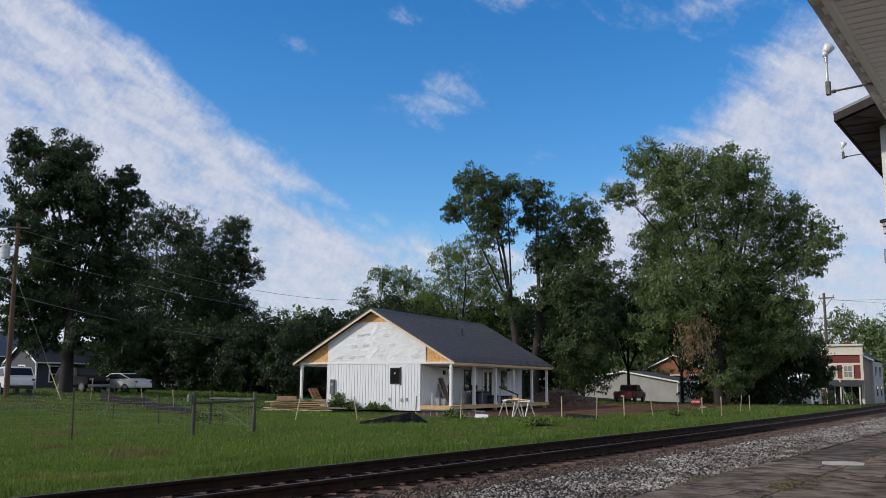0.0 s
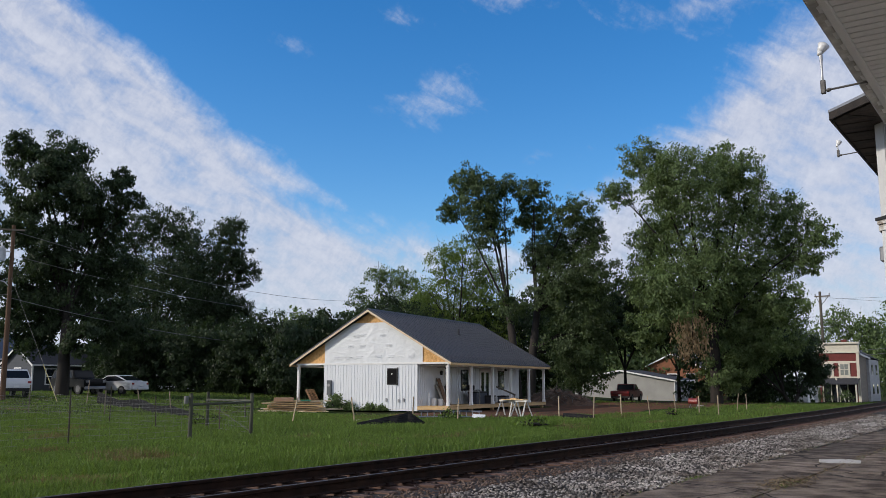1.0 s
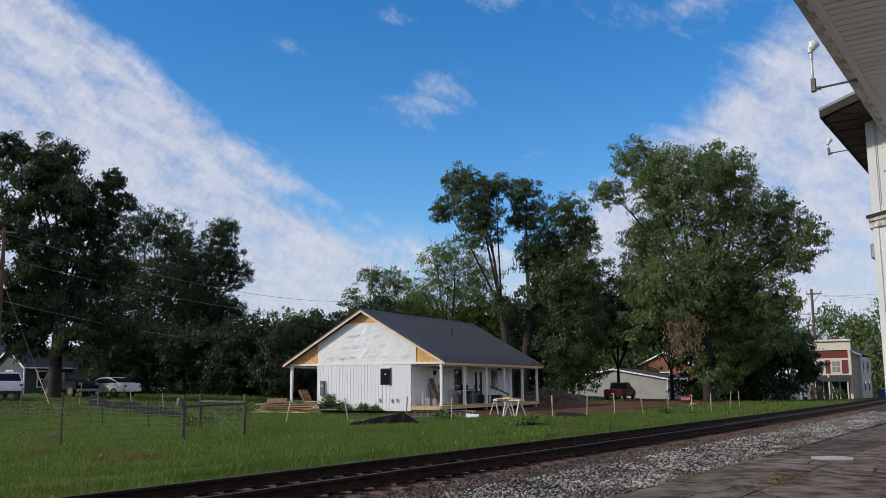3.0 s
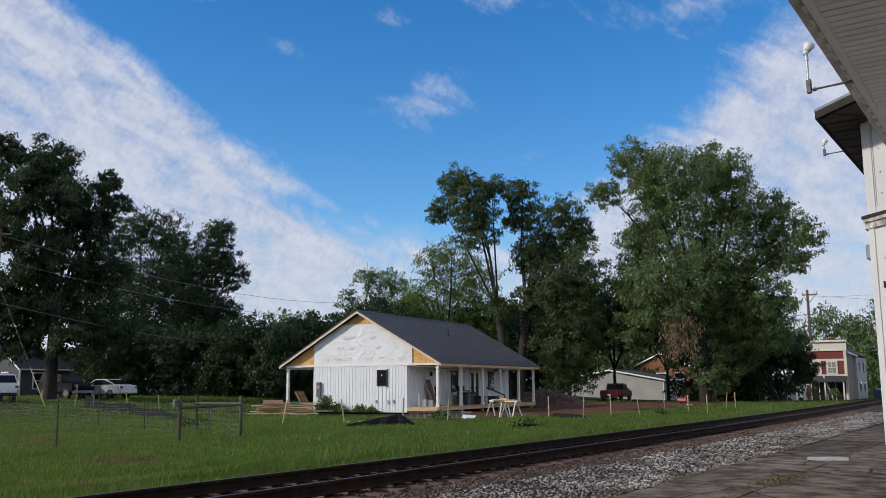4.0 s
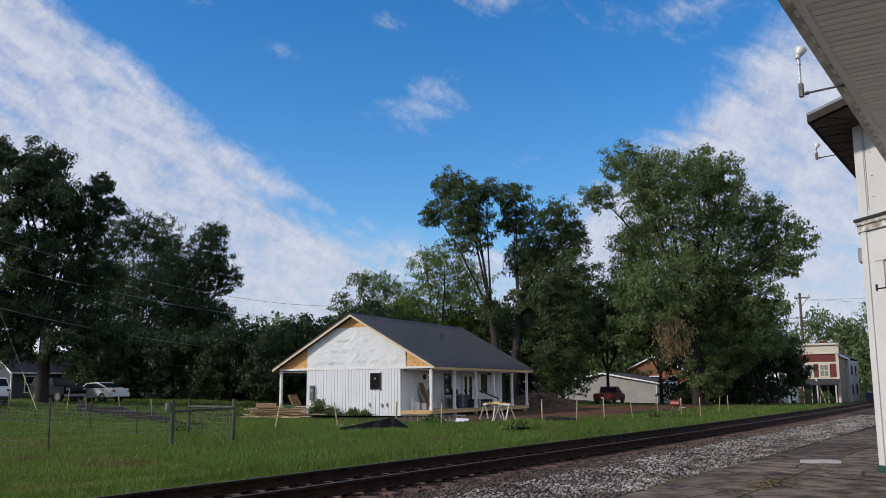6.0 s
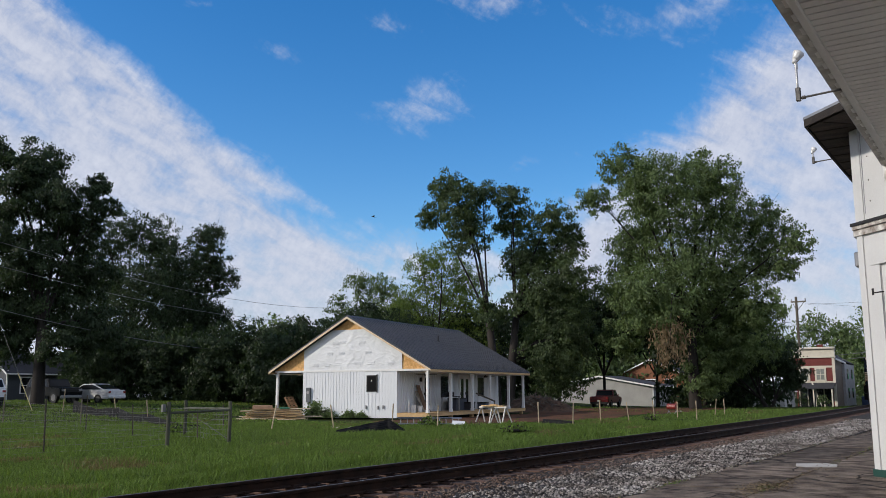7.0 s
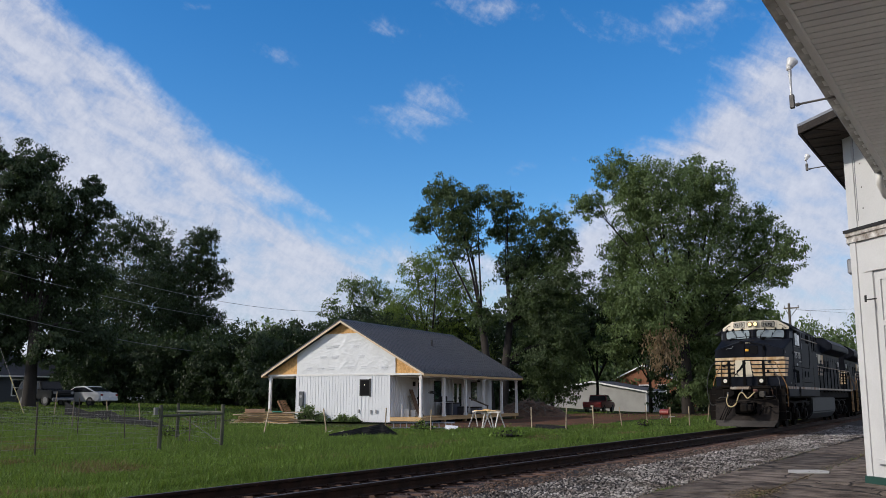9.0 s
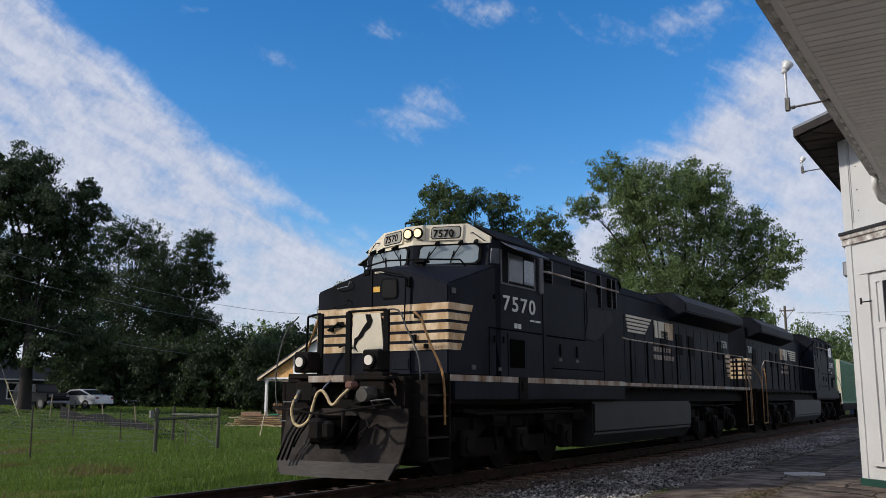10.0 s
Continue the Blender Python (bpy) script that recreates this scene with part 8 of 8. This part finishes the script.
for a, b, d, r in (((30.9, 53.7, PZ + 6.3), (66.5, 60.7, 5.0), 0.7, 0.022), ((30.9, 53.7, PZ + 10.5), (92.4, 76.5, 12.4), 1.2, 0.018), ((31.2, 53.5, PZ + 8.9), (92.4, 76.0, 10.6), 1.2, 0.018), ((30.9, 53.7, PZ + 6.5), (16.0, 56.0, 6.8), 0.3, 0.014), ((30.9, 53.7, PZ + 9.0), (16.0, 57.0, 8.6), 0.3, 0.010)):
    ob = new("overhead_wire", as_mesh("overhead_wire", Build().tube(sag(a, b, d), r, n=4)))
    ob.data.materials.append(wire_m)
    tagged(ob, "thin dark overhead cable from the utility pole", "cable", "overhead wires")
GP = ground_z(117.5, 24.4) - 1.2
pole2 = thing("utility_pole", pose(117.5, 23.4, GP), "grey wooden utility pole with a short crossarm", "utility pole")
part("mast", Build().tube([(0, 0, -0.3), (0.1, 0.1, 14.6)], 0.22, 0.15, 12), M_OLDWOOD, pole2)
part("crossarm", Build().beam((0.1, 0.75, 14.0), (0.0, -1.1, 14.0), 0.12, 0.16), M_OLDWOOD, pole2)
part("brace", Build().beam((0.1, 0.55, 13.95), (0.1, 0.1, 12.9), 0.06, 0.06).beam((0.1, -0.85, 13.95), (0.1, 0.0, 12.9), 0.06, 0.06), M_OLDWOOD, pole2)
part("insulator", Build().tube([(0.1, 0.65, 14.05), (0.1, 0.65, 14.35)], 0.07, n=8).tube([(0.0, -1.0, 14.05), (0.0, -1.0, 14.35)], 0.07, n=8), M_STEEL, pole2)
part("strut", Build().beam((0, 0.2, 8.0), (0.0, -2.2, 3.0), 0.16, 0.16), M_OLDWOOD, pole2)
for a, b, d, r in (((117.5, 22.1, GP + 13.6), (125.0, -10.0, 12.6), 0.2, 0.014), ((117.5, 23.4, GP + 13.9), (160.0, 0.0, 12.8), 0.3, 0.014), ((117.5, 23.4, GP + 7.0), (117.0, 4.0, 7.2), 0.3, 0.03), ((117.5, 23.4, GP + 6.4), (117.0, 4.0, 6.4), 0.2, 0.03), ((117.5, 23.4, GP + 7.0), (118.5, 42.0, 5.5), 0.4, 0.03), ((130.0, 75.0, 9.6), (120.0, 36.0, 9.0), 0.3, 0.02), ((130.0, 75.0, 10.1), (120.0, 36.0, 9.5), 0.3, 0.02)):
    ob = new("overhead_wire", as_mesh("overhead_wire", Build().tube(sag(a, b, d), r, n=4)))
    ob.data.materials.append(wire_m)
    tagged(ob, "thin dark overhead cable over the street", "cable", "overhead wires")


# ---- weeds ----
rw = random.Random(14)
for i, (x, y, h) in enumerate(((41.4, 36.0, 16), (41.3, 35.3, 20), (41.5, 34.3, 9), (41.5, 33.3, 10), (41.6, 32.3, 8), (35.0, 23.4, 8), (31.0, 16.6, 5), (29.6, 16.2, 6), (45.0, 16.4, 6), (26.0, 29.6, 8), (24.0, 28.0, 6))):
    tree("weed", "clump of tall green weeds in the grass", x, y, math.degrees(math.atan2(y, x)), 0.05, [(-4, h * 0.45, 4), (4, h * 0.4, 4), (0, h * 0.85, 3), (1, h * 0.3, 5), (-7, h * 0.25, 4), (7, h * 0.3, 4)], M_LEAF if i < 5 else M_BLADE, 520 if i < 5 else 240, size=0.13, trunk=0.02, seed=120 + i, category="weeds")


# ---- birds ----
def make_bird(span):
    b = thing("bird", pose(0, 0, 0), "small dark bird in flight with spread wings", "bird", "birds")
    body = Build().tube([(-0.16, 0, 0), (-0.08, 0, 0.01), (0.04, 0, 0.015), (0.12, 0, 0.02), (0.16, 0, 0.02)], 0.035, 0.012, 8)
    part("body", body, M_BLACK, b, smooth=True)
    for s in (-1, 1):
        w = Build().add([(0.06, 0, 0.02), (-0.06, 0, 0.02), (-0.07, s * span * 0.6, 0.10), (-0.02, s * span, 0.08), (0.05, s * span * 0.5, 0.09), (0.06, 0, 0.028), (-0.06, 0, 0.028), (-0.07, s * span * 0.6, 0.106), (-0.02, s * span, 0.086), (0.05, s * span * 0.5, 0.098)], [(0, 1, 2, 3, 4), (9, 8, 7, 6, 5), (0, 5, 6, 1), (1, 6, 7, 2), (2, 7, 8, 3), (3, 8, 9, 4), (4, 9, 5, 0)])
        part("wing", w, M_BLACK, b)
    part("tail", Build().add([(-0.14, -0.02, 0), (-0.14, 0.02, 0), (-0.27, 0.05, 0.0), (-0.27, -0.05, 0.0), (-0.14, 0, 0.012)], [(0, 1, 2, 3), (0, 4, 1), (1, 4, 2), (2, 4, 3), (3, 4, 0)]), M_BLACK, b)
    return b


BIRDS = ((make_bird(0.2), (57.02, 40.61, 14.74), (37.59, 49.31, 14.96), 6.8, 8.4), (make_bird(0.17), (27.39, 20.14, 1.98), (25.4, 21.06, 2.55), 9.2, 9.4))


# ---- litter and weeds in the platform joints ----
def litter():
    rng = np.random.default_rng(44)
    n = 2600
    x = rng.uniform(9, 34, n)
    line = rng.choice([5.2, 3.67, 3.67, 1.4], n)
    y = line + rng.normal(0, 0.10, n)
    spot = rng.random(n) < 0.28
    x, y = np.where(spot, 15.4 + rng.normal(0, 0.55, n), x), np.where(spot, 3.75 + rng.normal(0, 0.18, n), y)
    z = np.full(n, -0.243) + rng.uniform(0, 0.008, n)
    a = rng.uniform(0, 6.28, n)
    s = rng.uniform(0.01, 0.035, n)
    dx, dy = np.cos(a) * s, np.sin(a) * s
    up = rng.uniform(0.0, 0.02, n)
    q = np.stack([np.stack([x - dx, y - dy, z], 1), np.stack([x + dy * 0.4, y - dx * 0.4, z + up], 1), np.stack([x + dx, y + dy, z + up * 0.5], 1), np.stack([x - dy * 0.4, y + dx * 0.4, z + 0.004], 1)], 1)
    ob = new("leaf_litter", quads("leaf_litter", q, mat("dry litter", (0.22, 0.16, 0.09), 0.9, 0, 0.4, 2.0, 30.0, 0.0, spread=0.6, island=True)))
    tagged(ob, "dry leaves and twigs in the platform joints", "litter", kind="stuff")
    n = 700
    x = np.where(rng.random(n) < 0.45, 15.3 + rng.normal(0, 0.3, n), rng.uniform(9, 30, n))
    y = np.where(rng.random(n) < 0.6, 3.70 + rng.normal(0, 0.07, n), 5.22 + rng.normal(0, 0.05, n))
    h, w = rng.uniform(0.012, 0.04, n), rng.uniform(0.003, 0.007, n)
    t = rng.uniform(0, 6.28, n)
    lx, ly = rng.normal(0, 0.5, n) * h, rng.normal(0, 0.5, n) * h
    z = np.full(n, -0.255)
    q = np.stack([np.stack([x - np.cos(t) * w, y - np.sin(t) * w, z], 1), np.stack([x + np.cos(t) * w, y + np.sin(t) * w, z], 1), np.stack([x + np.cos(t) * w * 0.5 + lx * 0.5, y + ly * 0.5, z + h * 0.7], 1), np.stack([x + lx, y + ly, z + h], 1)], 1)
    tagged(new("joint_grass", quads("joint_grass", q, M_BLADE)), "short grass growing in the platform cracks", "grass", kind="stuff")


litter()


# ---- what moves ----
def motions():
    def place(x, ahead, turn):
        """On the curve, lined up by the two trucks at ahead from x."""
        y0, y1 = (TRACK_Y + bend(x + d) for d in ahead)
        slope = (y1 - y0) / (ahead[1] - ahead[0])
        return pose(x, y0 - slope * ahead[0], 0, 0, 0, turn + math.degrees(math.atan(slope)))

    for ob, gap, ahead, turn in ((LOCO_1, 0.0, (4.2, 17.5), 0), (LOCO_2, 44.6, (-17.5, -4.2), 180), (CAR_1, 45.5, (2.0, 14.0), 0), (CAR_2, 62.8, (2.0, 14.0), 0)):
        rows = []
        for k in range(21):
            left = 10.0 - k * 0.5
            rows.append((k * 0.5, place(11.2 + gap + 25.4 * left + 0.58 * left * min(left, 2.0), ahead, turn)))
        walk(ob, rows)
    for ob, a, b, t0, t1 in BIRDS:
        a, b = Vector(a), Vector(b)
        v = (b - a) / (t1 - t0)
        turn = math.degrees(math.atan2(v.y, v.x))
        walk(ob, [(t, pose(*(a + v * (t - t0)), 0, 0, turn)) for t in range(0, 11, 2)])
    walk(CLOUDS, [(t, pose(*EYE, 0, 0, 0.45 - 0.09 * t)) for t in range(0, 11, 2)])


motions()
